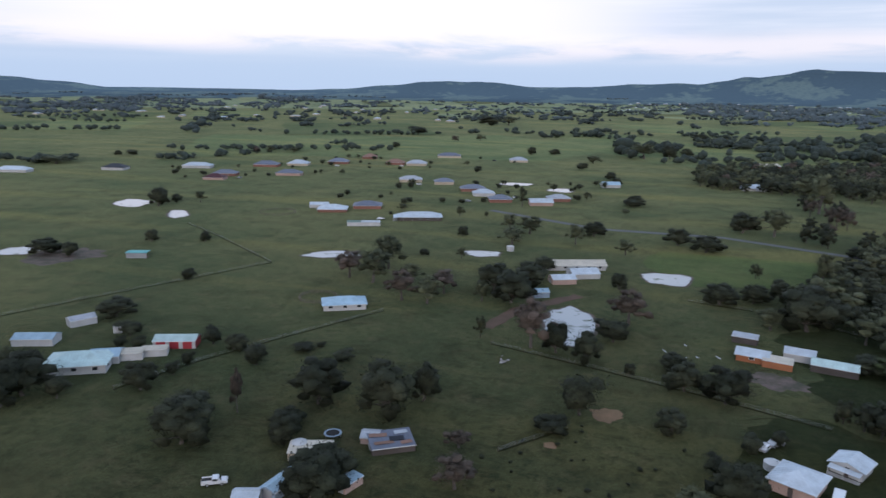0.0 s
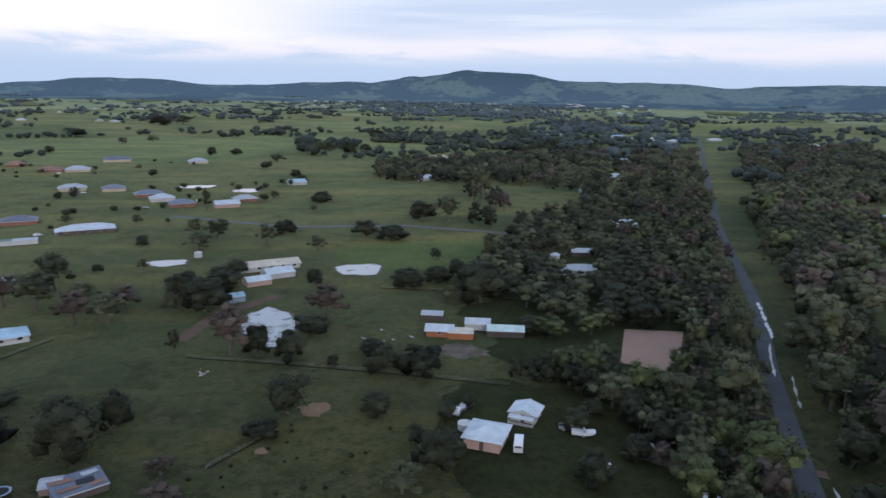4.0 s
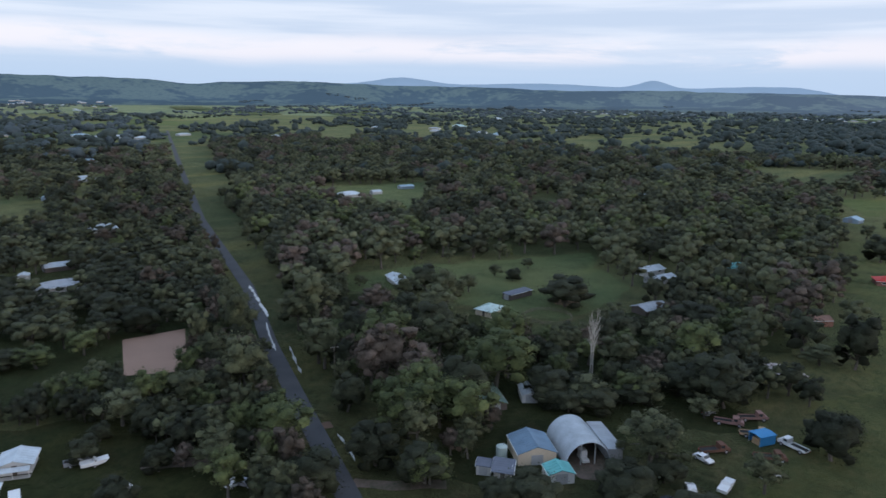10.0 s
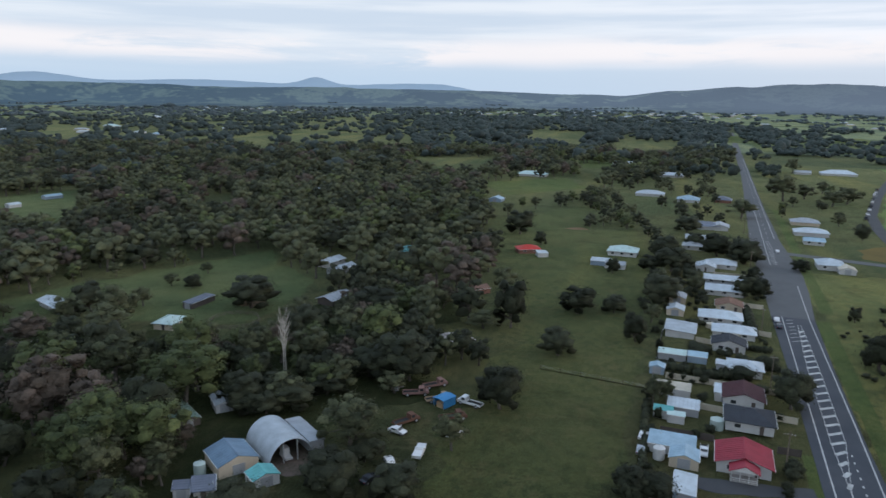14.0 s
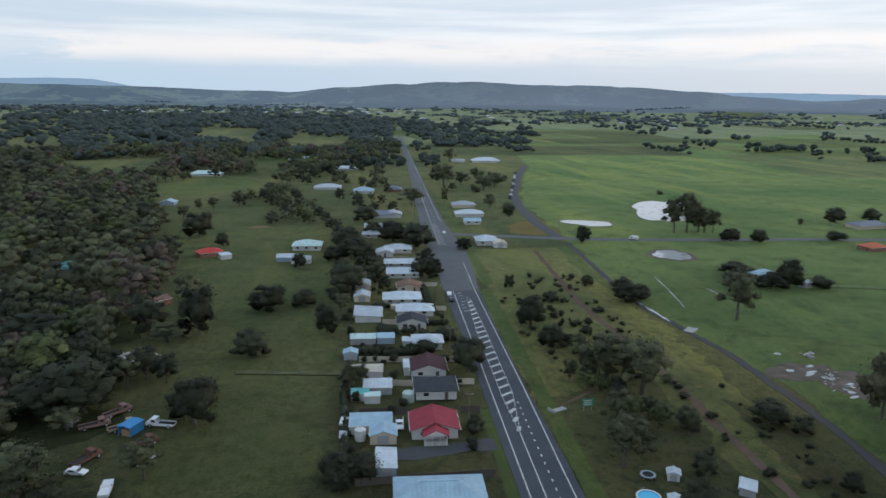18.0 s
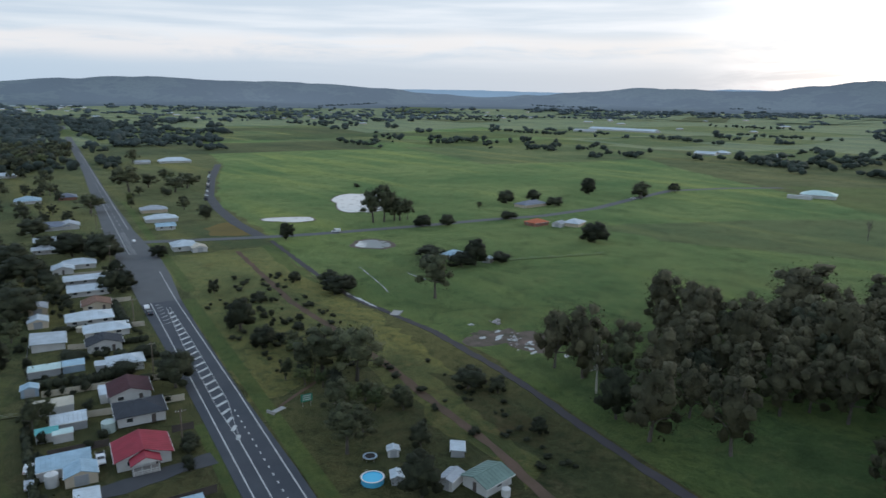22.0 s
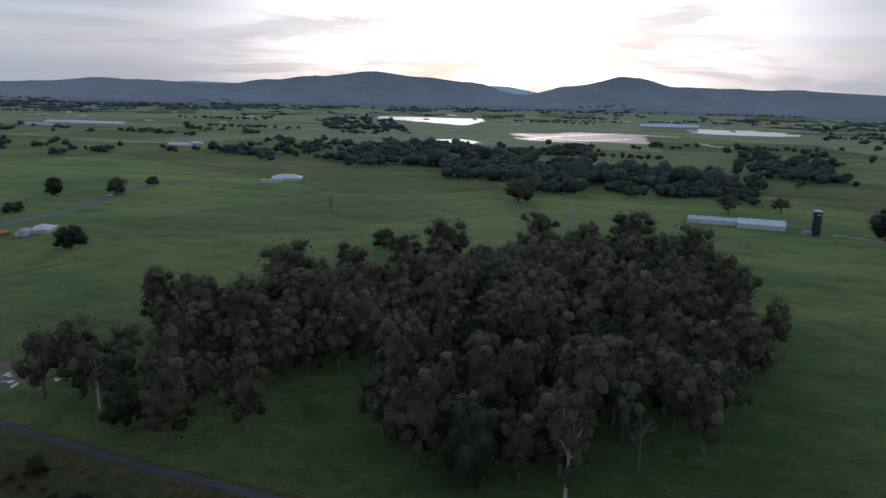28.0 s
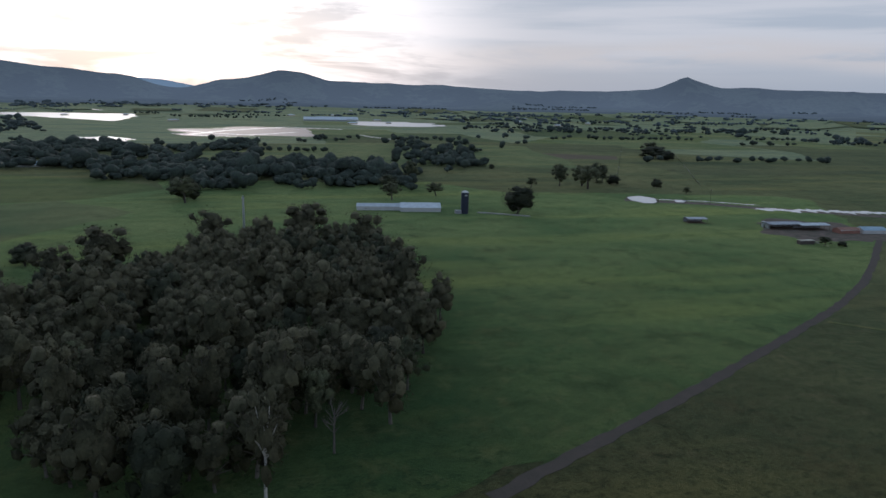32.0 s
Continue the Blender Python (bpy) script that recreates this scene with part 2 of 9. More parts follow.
M_WEED = grass_material("brown_weeds", (0.082, 0.072, 0.034), (0.104, 0.086, 0.040), (0.036, 0.042, 0.018), (0.130, 0.090, 0.050), (0.018, 0.019, 0.009), 0.12)
M_DRYGRASS = material("dry_golden_grass", (0.17, 0.125, 0.045), (0.10, 0.085, 0.035), 0.95, 0.06, 0.8, bump=0.4, spec=0.1)
M_CROP = grass_material("dark_green_crop", (0.034, 0.062, 0.032), (0.040, 0.068, 0.034), (0.032, 0.054, 0.030), (0.046, 0.066, 0.036), (0.022, 0.040, 0.020))
M_FALLOW = grass_material("fallow_field", (0.056, 0.062, 0.040), (0.062, 0.066, 0.042), (0.042, 0.050, 0.034), (0.070, 0.066, 0.044), (0.034, 0.038, 0.024))
M_PADDOCK = grass_material("light_paddock_grass", (0.056, 0.083, 0.034), (0.072, 0.094, 0.040), (0.044, 0.064, 0.029), (0.084, 0.088, 0.044), (0.028, 0.042, 0.018), 0.22)
M_SANDY = material("orange_bare_earth", (0.24, 0.15, 0.09), (0.12, 0.10, 0.06), 0.95, 0.2, 1.5, bump=0.3, spec=0.1)
# Pale blue-green in place of haze, painted into the grass colour.
M_HAZEFIELD = grass_material("far_pasture_grass", (0.100, 0.140, 0.124), (0.142, 0.176, 0.144), (0.076, 0.106, 0.102), (0.160, 0.166, 0.140), (0.060, 0.086, 0.080), 0.26)
M_CONCRETE = material("grey_concrete", (0.40, 0.39, 0.37), (0.27, 0.26, 0.25), 0.85, 0.4, 4.0, bump=0.1)
M_ROCK = material("pale_rubble", (0.42, 0.39, 0.38), (0.20, 0.18, 0.18), 0.9, 0.5, 3.0, vary=0.25, bump=0.3)


def water_material(name, tint, rough, weed=False):
    m = bpy.data.materials.new(name)
    m.use_nodes = True
    nt = m.node_tree
    p = nt.nodes["Principled BSDF"]
    p.inputs["Base Color"].default_value = rgb(tint)
    p.inputs["Roughness"].default_value = rough
    p.inputs["IOR"].default_value = 1.33
    p.inputs["Specular IOR Level"].default_value = 0.5
    n = nt.nodes.new("ShaderNodeTexNoise")
    n.inputs["Scale"].default_value = 0.8
    geo = nt.nodes.new("ShaderNodeNewGeometry")
    if weed:  # green scum and mud showing through the shallows
        w, mr, mx = (nt.nodes.new("ShaderNode" + k) for k in ("TexNoise", "MapRange", "Mix"))
        nt.links.new(geo.outputs["Position"], w.inputs["Vector"])
        w.inputs["Scale"].default_value, w.inputs["Detail"].default_value = 0.22, 6
        nt.links.new(w.outputs[0], mr.inputs[0])
        mr.inputs[1].default_value, mr.inputs[2].default_value = 0.58, 0.72
        mx.data_type = "RGBA"
        nt.links.new(mr.outputs[0], mx.inputs[0])
        mx.inputs[6].default_value, mx.inputs[7].default_value = rgb(tint), (0.09, 0.11, 0.06, 1)
        nt.links.new(mx.outputs[2], p.inputs["Base Color"])
    nt.links.new(geo.outputs["Position"], n.inputs["Vector"])
    b = nt.nodes.new("ShaderNodeBump")
    b.inputs["Strength"].default_value, b.inputs["Distance"].default_value = 0.05, 0.02
    nt.links.new(n.outputs[0], b.inputs["Height"])
    nt.links.new(b.outputs[0], p.inputs["Normal"])
    return m


# Milky water; its pale base also has some of the sky's reflection painted in.
M_WATER = water_material("still_milky_water", (0.42, 0.43, 0.42), 0.06, weed=True)
M_FLAT = water_material("wet_mudflat", (0.22, 0.17, 0.14), 0.45)
# Base brightened to stand in for the reflected sky.
M_LAKE = water_material("bright_lake_water", (0.60, 0.55, 0.52), 0.30)


def leaf_material(name, a, b, vary=0.3, island=0.30):
    """Foliage: light and dark sprays at clump and leaf scale, with a leafy relief."""
    m = material(name, a, b, 0.75, 0.45, 2.6, vary=vary, island=island, amount=1.0, spec=0.15, detail=4, lo=0.60, hi=0.92)
    nt = m.node_tree
    n, bp, tc = nt.nodes.new("ShaderNodeTexNoise"), nt.nodes.new("ShaderNodeBump"), nt.nodes.new("ShaderNodeTexCoord")
    n.inputs["Scale"].default_value, n.inputs["Detail"].default_value, n.inputs["Roughness"].default_value = 1.7, 5, 0.7
    nt.links.new(tc.outputs["Object"], n.inputs["Vector"])
    nt.links.new(n.outputs[0], bp.inputs["Height"])
    bp.inputs["Strength"].default_value, bp.inputs["Distance"].default_value = 0.9, 0.5
    nt.links.new(bp.outputs[0], nt.nodes["Principled BSDF"].inputs["Normal"])
    return m


M_LEAF_GUM = leaf_material("gum_leaves", (0.104, 0.112, 0.058), (0.052, 0.058, 0.032))
M_LEAF_FOREST = leaf_material("forest_gum_leaves", (0.100, 0.094, 0.052), (0.052, 0.050, 0.029), 0.2, 0.26)
M_LEAF_DARK = leaf_material("dark_dense_leaves", (0.050, 0.056, 0.032), (0.026, 0.030, 0.018))
M_LEAF_LIME = leaf_material("yellow_green_leaves", (0.110, 0.130, 0.050), (0.056, 0.070, 0.030))
M_LEAF_BROWN = leaf_material("brown_thin_leaves", (0.112, 0.088, 0.066), (0.060, 0.049, 0.038))
# Paler and bluer by distance: haze painted into the leaf colour.
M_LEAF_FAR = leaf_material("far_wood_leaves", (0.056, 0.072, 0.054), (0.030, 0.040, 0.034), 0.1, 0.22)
M_LEAF_HAZE_LIGHT = leaf_material("mid_distance_leaves", (0.062, 0.080, 0.070), (0.038, 0.050, 0.048), 0.1, 0.15)
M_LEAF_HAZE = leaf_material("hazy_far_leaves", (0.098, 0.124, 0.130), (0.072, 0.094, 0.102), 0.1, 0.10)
M_BARK = material("grey_bark", (0.13, 0.115, 0.10), (0.06, 0.052, 0.045), 0.9, 0.8, 6.0, vary=0.3)
M_BARK_WHITE = material("white_gum_bark", (0.52, 0.49, 0.44), (0.25, 0.22, 0.19), 0.8, 0.6, 4.0)


def roof_material(name, c, rough=0.45, metal=0.0):
    return material(name, c, tuple(v * 0.68 for v in c), rough + 0.12, 0.35, 2.6, metal=metal, amount=0.85, vary=0.12, spec=0.25)


ROOF = {
    "white": roof_material("pale_zinc_roof", (0.54, 0.60, 0.65)),
    "grey": roof_material("grey_metal_roof", (0.42, 0.45, 0.49)),
    "blue": roof_material("light_blue_roof", (0.36, 0.50, 0.60)),
    "teal": roof_material("teal_roof", (0.16, 0.46, 0.46)),
    "mint": roof_material("mint_roof", (0.52, 0.66, 0.64)),
    "red": roof_material("dark_red_roof", (0.30, 0.035, 0.05)),
    "scarlet": roof_material("scarlet_roof", (0.55, 0.055, 0.04)),
    "orange": roof_material("orange_tile_roof", (0.50, 0.16, 0.08), 0.7),
    "maroon": roof_material("maroon_roof", (0.085, 0.026, 0.032)),
    "navy": roof_material("charcoal_roof", (0.040, 0.044, 0.055)),
    "slate": roof_material("slate_grey_roof", (0.17, 0.19, 0.24)),
    "rust": roof_material("rusty_iron_roof", (0.28, 0.17, 0.13), 0.8),
    "green": roof_material("dull_green_roof", (0.17, 0.25, 0.22)),
    "denim": roof_material("slate_blue_roof", (0.17, 0.25, 0.34)),
    "cream": roof_material("cream_roof", (0.60, 0.55, 0.45)),
}
WALL = {
    "white": material("white_weatherboard", (0.58, 0.58, 0.57), (0.42, 0.42, 0.41), 0.7, 0.3, 3.0, vary=0.06),
    "cream": material("cream_cladding", (0.58, 0.50, 0.38), (0.45, 0.38, 0.29), 0.75, 0.3, 3.0, vary=0.08),
    "brick": material("red_brown_brick", (0.30, 0.15, 0.11), (0.20, 0.10, 0.08), 0.9, 0.6, 8.0, vary=0.1),
    "pink": material("pale_pink_brick", (0.52, 0.37, 0.31), (0.40, 0.28, 0.23), 0.85, 0.6, 8.0),
    "orange": material("orange_brick", (0.42, 0.17, 0.08), (0.30, 0.12, 0.06), 0.85, 0.6, 8.0),
    "grey": material("grey_iron_cladding", (0.36, 0.37, 0.38), (0.26, 0.27, 0.28), 0.6, 0.3, 3.0, vary=0.1),
    "blue": material("blue_grey_cladding", (0.30, 0.38, 0.46), (0.22, 0.28, 0.35), 0.6, 0.3, 3.0),
    "dark": material("dark_timber_wall", (0.12, 0.10, 0.09), (0.07, 0.06, 0.05), 0.85, 0.4, 4.0),
    "red": material("red_roller_door", (0.42, 0.05, 0.06), (0.32, 0.04, 0.05), 0.6, 0.3, 3.0),
}
M_GLASS = material("dark_window_glass", (0.03, 0.035, 0.04), (0.05, 0.055, 0.06), 0.08, 0.5, 2.0, spec=0.9)
M_TRIM = material("white_trim", (0.72, 0.72, 0.70), (0.55, 0.55, 0.54), 0.6, 0.8, 6.0)
M_STEEL = material("galvanised_steel", (0.50, 0.52, 0.54), (0.36, 0.38, 0.40), 0.4, 0.6, 5.0, metal=0.6)
M_POST = material("weathered_post_timber", (0.17, 0.14, 0.11), (0.10, 0.085, 0.07), 0.9, 0.9, 8.0)
M_FENCE = material("cream_steel_fence", (0.55, 0.50, 0.40), (0.42, 0.38, 0.31), 0.6, 0.4, 4.0, vary=0.08)
M_TYRE = material("black_rubber", (0.02, 0.02, 0.02), (0.04, 0.04, 0.04), 0.9, 2.0, 10.0)
M_DARK = material("dark_shed_interior", (0.03, 0.03, 0.03), (0.05, 0.05, 0.05), 0.9, 0.8, 4.0)


# ---- mesh helpers ----
class Shape:
    """Collects vertices and faces of one part."""

    def __init__(self):
        self.v, self.f, self.n = [], [], []  # n: soft normals, where a part has them

    def add(self, verts, faces):
        k = len(self.v)
        self.v += [tuple(p) for p in verts]
        self.f += [tuple(i + k for i in q) for q in faces]
        return self

    def box(self, x, y, z, sx, sy, sz, turn=0.0):
        """A box on its base centre."""
        c, s = math.cos(turn), math.sin(turn)
        vs = []
        for dz in (0, sz):
            for dx, dy in ((-1, -1), (1, -1), (1, 1), (-1, 1)):
                a, b = dx * sx / 2, dy * sy / 2
                vs.append((x + a * c - b * s, y + a * s + b * c, z + dz))
        return self.add(vs, [(3, 2, 1, 0), (4, 5, 6, 7), (0, 1, 5, 4), (1, 2, 6, 5), (2, 3, 7, 6), (3, 0, 4, 7)])

    def tube(self, a, b, ra, rb, n=6, caps=True):
        a, b = Vector(a), Vector(b)
        d = (b - a).normalized()
        u = d.orthogonal().normalized()
        w = d.cross(u)
        vs = []
        for p, r in ((a, ra), (b, rb)):
            for i in range(n):
                q = 2 * math.pi * i / n
                vs.append(p + (u * math.cos(q) + w * math.sin(q)) * r)
        fs = [(i, (i + 1) % n, n + (i + 1) % n, n + i) for i in range(n)]
        if caps:
            fs += [tuple(reversed(range(n))), tuple(range(n, 2 * n))]
        return self.add(vs, fs)

    def slab(self, outline, z0, z1):
        """A flat plate with a given outline."""
        n = len(outline)
        vs = [(x, y, z0) for x, y in outline] + [(x, y, z1) for x, y in outline]
        area = sum(outline[i][0] * outline[(i + 1) % n][1] - outline[(i + 1) % n][0] * outline[i][1] for i in range(n))
        fs = [tuple(range(n, 2 * n)), tuple(reversed(range(n)))] + [(i, (i + 1) % n, n + (i + 1) % n, n + i) for i in range(n)]
        if area < 0:
            fs = [tuple(reversed(q)) for q in fs]
        return self.add(vs, fs)

    def mesh(self, name, mat, smooth=False):
        me = bpy.data.meshes.new(name)
        me.from_pydata(self.v, [], self.f)
        me.materials.append(mat)
        if smooth:
            me.polygons.foreach_set("use_smooth", [True] * len(me.polygons))
        me.update()
        if self.n and len(self.n) == len(self.v):
            me.normals_split_custom_set_from_vertices(self.n)
        return me


def part(name, shape, mat, parent=None, label="", smooth=False):
    ob = new(name, shape.mesh(name, mat, smooth))
    ob.parent = parent
    return tagged(ob, label)


def thing(name, label, category, m=None, group="", kind=""):
    ob = new(name)
    ob.empty_display_size = 0.5
    if m is not None:
        ob.matrix_basis = m
    return tagged(ob, label, category, group, kind)


def bearing(az):
    """Turn about z, in degrees, that points a thing's +y towards the compass bearing az."""
    return -az


# ---- terrain ----
CREST_FROM, CREST_STEP = -49, 4  # crest height every four degrees of bearing, fitted to the camera's skyline
CREST = [116, 93, 57, 55, 62, 59, 68, 97, 128, 127, 99, 106, 127, 131, 170, 215, 204, 162, 158, 152, 130, 149, 157, 147, 139, 139, 135, 121, 128, 131, 125, 122, 121, 113, 103, 100, 131, 154, 172, 170, 157, 160, 142, 126, 96, 80, 94, 120, 147, 131, 130, 160, 192, 225, 199, 167, 101, 166, 219, 168, 160, 159, 141, 132, 138, 152, 170, 174, 166, 158, 143, 132]


def swell(x, y):
    """Low undulation of the open country."""
    r = math.hypot(x, y)
    k = max(0.0, min(1.0, (r - 2700) / 1200))
    rise = max(0.0, min(1.0, (r - 2700) / 1900))  # tilted up so the camera sees what looks like a longer flat plain
    return 56 * rise ** 1.3 + k * 9 * noise.noise((x * 0.0015, y * 0.0015, 4))


def hill(x, y):
    """Ring of hills drawn in to 4.6 km, sized to fit the camera's view: rounded summits on one another's shoulders,
    with foothills before them.
    """
    a, r = math.degrees(math.atan2(x, y)), math.hypot(x, y)
    b = (a - CREST_FROM) % 360
    last = CREST_STEP * (len(CREST) - 1)
    if b < last:
        i = int(b / CREST_STEP)
        k = (1 - math.cos(math.pi * (b / CREST_STEP - i))) / 2
        h = CREST[i] * (1 - k) + CREST[i + 1] * k
    else:
        h = CREST[-1] + (CREST[0] - CREST[-1]) * (b - last) / (360 - last)
    h += 54 * math.exp(-((b - 263.3) / 1.7) ** 2) + 14 * math.exp(-((b - 263.3) / 0.45) ** 2)  # the cone in the south-west
    h *= 1 + 0.035 * noise.fractal((a * 0.5, 0, 3), 0.8, 2.1, 4)
    foot = 230 if r > 4600 else 430 + 300 * noise.noise((a * 0.11, 7, 0)) + 90 * noise.noise((a * 0.5, 3, 0))
    main = h * math.exp(-((r - 4600) / foot) ** 2)
    rough = 1 + 0.16 * noise.fractal((x * 0.003, y * 0.003, 0), 0.8, 2.1, 4) * min(1, abs(r - 4600) / 150)
    return max(main * rough, swell(x, y) + 0.6)


def height(x, y):
    return hill(x, y) if x * x + y * y > 8.5e6 else swell(x, y)


def polar_sheet(rings, n, z_at, a0=0.0, a1=360.0):
    s = Shape()
    vs = []
    for r in rings:
        for i in range(n + 1):
            a = radians(a0 + (a1 - a0) * i / n)
            x, y = r * math.sin(a), r * math.cos(a)
            vs.append((x, y, z_at(x, y)))
    m = n + 1
    return s.add(vs, [(k * m + i, (k + 1) * m + i, (k + 1) * m + i + 1, k * m + i + 1) for k in range(len(rings) - 1) for i in range(n)])


ground = tagged(part("ground", polar_sheet([0.0, 15, 40, 80, 130, 200, 300, 420, 560, 720, 900, 1100, 1300] + [1500 + 150 * i for i in range(24)], 360, swell), M_GRASS, smooth=True), "green pasture ground running out to low hills", "ground", kind="structure")


def hill_material(name, wood, field, split, haze_glow, haze_glow_south=None):
    """Backdrop of distant hills: bush and cleared slopes; their glow is painted haze, stronger towards the sun's side.
    """
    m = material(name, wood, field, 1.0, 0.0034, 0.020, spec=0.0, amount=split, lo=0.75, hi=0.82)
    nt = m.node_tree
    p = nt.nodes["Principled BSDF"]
    p.inputs["Emission Color"].default_value = rgb(haze_glow)
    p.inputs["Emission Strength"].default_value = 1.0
    if haze_glow_south:
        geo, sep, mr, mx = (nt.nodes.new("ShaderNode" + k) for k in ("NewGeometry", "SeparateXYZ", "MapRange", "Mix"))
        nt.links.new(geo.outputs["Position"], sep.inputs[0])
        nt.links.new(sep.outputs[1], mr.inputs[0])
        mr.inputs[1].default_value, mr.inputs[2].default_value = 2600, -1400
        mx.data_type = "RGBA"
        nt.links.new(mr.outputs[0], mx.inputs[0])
        mx.inputs[6].default_value, mx.inputs[7].default_value = rgb(haze_glow), rgb(haze_glow_south)
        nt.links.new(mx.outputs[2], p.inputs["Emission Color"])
        # the painted haze also strengthens with distance
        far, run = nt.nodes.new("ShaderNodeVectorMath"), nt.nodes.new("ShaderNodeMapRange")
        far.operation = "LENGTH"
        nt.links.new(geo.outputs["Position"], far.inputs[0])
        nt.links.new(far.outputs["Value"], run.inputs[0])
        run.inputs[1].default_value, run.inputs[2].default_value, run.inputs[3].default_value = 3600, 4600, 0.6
        low, both = nt.nodes.new("ShaderNodeMapRange"), nt.nodes.new("ShaderNodeMath")  # painted haze, stronger on the low slopes
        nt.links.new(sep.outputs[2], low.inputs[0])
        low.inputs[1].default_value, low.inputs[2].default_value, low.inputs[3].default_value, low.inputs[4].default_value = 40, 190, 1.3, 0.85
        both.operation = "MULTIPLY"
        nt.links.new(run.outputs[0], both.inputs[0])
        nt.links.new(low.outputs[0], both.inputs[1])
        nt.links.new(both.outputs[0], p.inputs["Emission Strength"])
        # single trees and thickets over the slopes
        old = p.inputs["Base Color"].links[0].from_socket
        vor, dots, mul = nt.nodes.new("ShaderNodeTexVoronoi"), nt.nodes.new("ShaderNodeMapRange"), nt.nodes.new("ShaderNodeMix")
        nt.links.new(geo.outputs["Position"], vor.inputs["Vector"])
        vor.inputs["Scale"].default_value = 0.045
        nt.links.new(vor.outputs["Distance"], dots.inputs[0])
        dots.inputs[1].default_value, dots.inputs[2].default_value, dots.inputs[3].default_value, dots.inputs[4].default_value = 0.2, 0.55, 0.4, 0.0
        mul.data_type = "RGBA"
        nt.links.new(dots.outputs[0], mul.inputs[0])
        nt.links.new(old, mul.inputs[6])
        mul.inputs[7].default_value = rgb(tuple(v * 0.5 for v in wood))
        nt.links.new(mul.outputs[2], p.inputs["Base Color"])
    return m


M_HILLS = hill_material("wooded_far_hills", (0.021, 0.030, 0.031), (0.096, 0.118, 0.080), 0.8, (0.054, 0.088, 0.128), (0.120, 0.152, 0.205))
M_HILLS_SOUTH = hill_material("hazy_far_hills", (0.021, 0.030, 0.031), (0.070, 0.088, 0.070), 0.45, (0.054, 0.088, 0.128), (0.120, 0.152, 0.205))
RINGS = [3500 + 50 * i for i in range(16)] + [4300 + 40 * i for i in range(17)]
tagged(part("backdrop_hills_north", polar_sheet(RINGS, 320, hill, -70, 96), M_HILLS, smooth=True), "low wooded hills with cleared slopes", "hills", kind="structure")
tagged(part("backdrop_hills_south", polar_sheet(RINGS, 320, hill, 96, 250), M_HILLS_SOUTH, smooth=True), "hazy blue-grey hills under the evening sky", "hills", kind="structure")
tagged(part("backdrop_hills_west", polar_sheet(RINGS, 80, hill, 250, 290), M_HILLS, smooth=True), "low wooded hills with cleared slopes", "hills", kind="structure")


def far_range(name, ridges, dist, base, label):
    """A mountain range beyond the hills: a thin two-sided ridge, drawn in and scaled to fit the camera's view."""
    s = Shape()
    lo, hi = ridges[0][0] - 14, ridges[-1][0] + 14
    n = int((hi - lo) * 4)
    vs = []
    for i in range(n + 1):
        a = lo + (hi - lo) * i / n
        fade = min(1.0, (a - lo) / 12, (hi - a) / 12)
        h = base * fade + sum(p * math.exp(-((a - c) / w) ** 2) for c, p, w in ridges)
        h += 3 * noise.noise((a * 0.9, 0, dist))
        sa, ca = math.sin(radians(a)), math.cos(radians(a))
        for d, k in ((-40, -0.2), (0, 1.0), (40, -0.2)):
            vs.append(((dist + d) * sa, (dist + d) * ca, h * k))
    s.add(vs, [(3 * i + k, 3 * i + k + 1, 3 * i + k + 4, 3 * i + k + 3) for i in range(n) for k in (0, 1)])
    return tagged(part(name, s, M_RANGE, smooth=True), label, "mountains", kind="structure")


# Pale blue base and glow are both haze painted on the range.
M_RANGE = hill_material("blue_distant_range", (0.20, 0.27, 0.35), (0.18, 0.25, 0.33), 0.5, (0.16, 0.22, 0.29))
far_range("backdrop_range_north", [(40, 20, 4), (47, 62, 3.2), (58, 42, 8), (66.8, 52, 1.4), (75, 35, 6)], 4940, 130, "mountain range on the far horizon, pale blue with painted haze")
far_range("backdrop_range_south", [(112, 20, 8), (128, 15, 8), (150, 35, 5), (172, 50, 6)], 4940, 110, "mountain range behind the far hills, pale blue with painted haze")


def outline_blob(x, y, w, l, az, wob=0.12, n=28, seed=0, rag=0.0):
    pts = []
    s, c = math.sin(radians(az)), math.cos(radians(az))
    for i in range(n):
        a = 2 * math.pi * i / n
        k = 1 + wob * 2 * noise.noise((math.cos(a) * 1.3 + seed * 7.1, math.sin(a) * 1.3, seed * 3.3))
        k += rag * noise.noise((math.cos(a) * 3 + seed, math.sin(a) * 3, seed))
        u, v = w * k * math.cos(a), l * k * math.sin(a)
        pts.append((x + v * s + u * c, y + v * c - u * s))
    return pts


def frayed(pts, step=9.0, amp=3.0):
    """An outline with its edges broken up, as growth does."""
    out = []
    for a, b in zip(pts, pts[1:] + pts[:1]):
        a, b = Vector(a), Vector(b)
        ln = (b - a).length
        n = max(1, min(60, int(ln / step)))
        side = Vector((a.y - b.y, b.x - a.x)) / max(ln, 0.01)
        for i in range(n):
            p = a + (b - a) * i / n
            k = amp * min(1.0, ln / 40) * (noise.noise((p.x * 0.05, p.y * 0.05, 7)) + 0.6 * noise.noise((p.x * 0.17, p.y * 0.17, 9)))
            out.append(tuple(p + side * k * 1.6))
    return out


RAGGED = ("field_yard", "field_rank_grass", "field_weeds", "field_paddock")


def patch(name, pts, mat, z, label, category, thick=0.3):
    if name.startswith("field"):
        pts = frayed(list(pts), 4.0 if name in RAGGED else 9.0 if len(pts) > 6 else 5.0, 9.0 if name == "field_yard" else 4.5 if name in RAGGED else 3.0)
    return tagged(part(name, Shape().slab(pts, z - thick, z), mat), label, category, kind="structure")


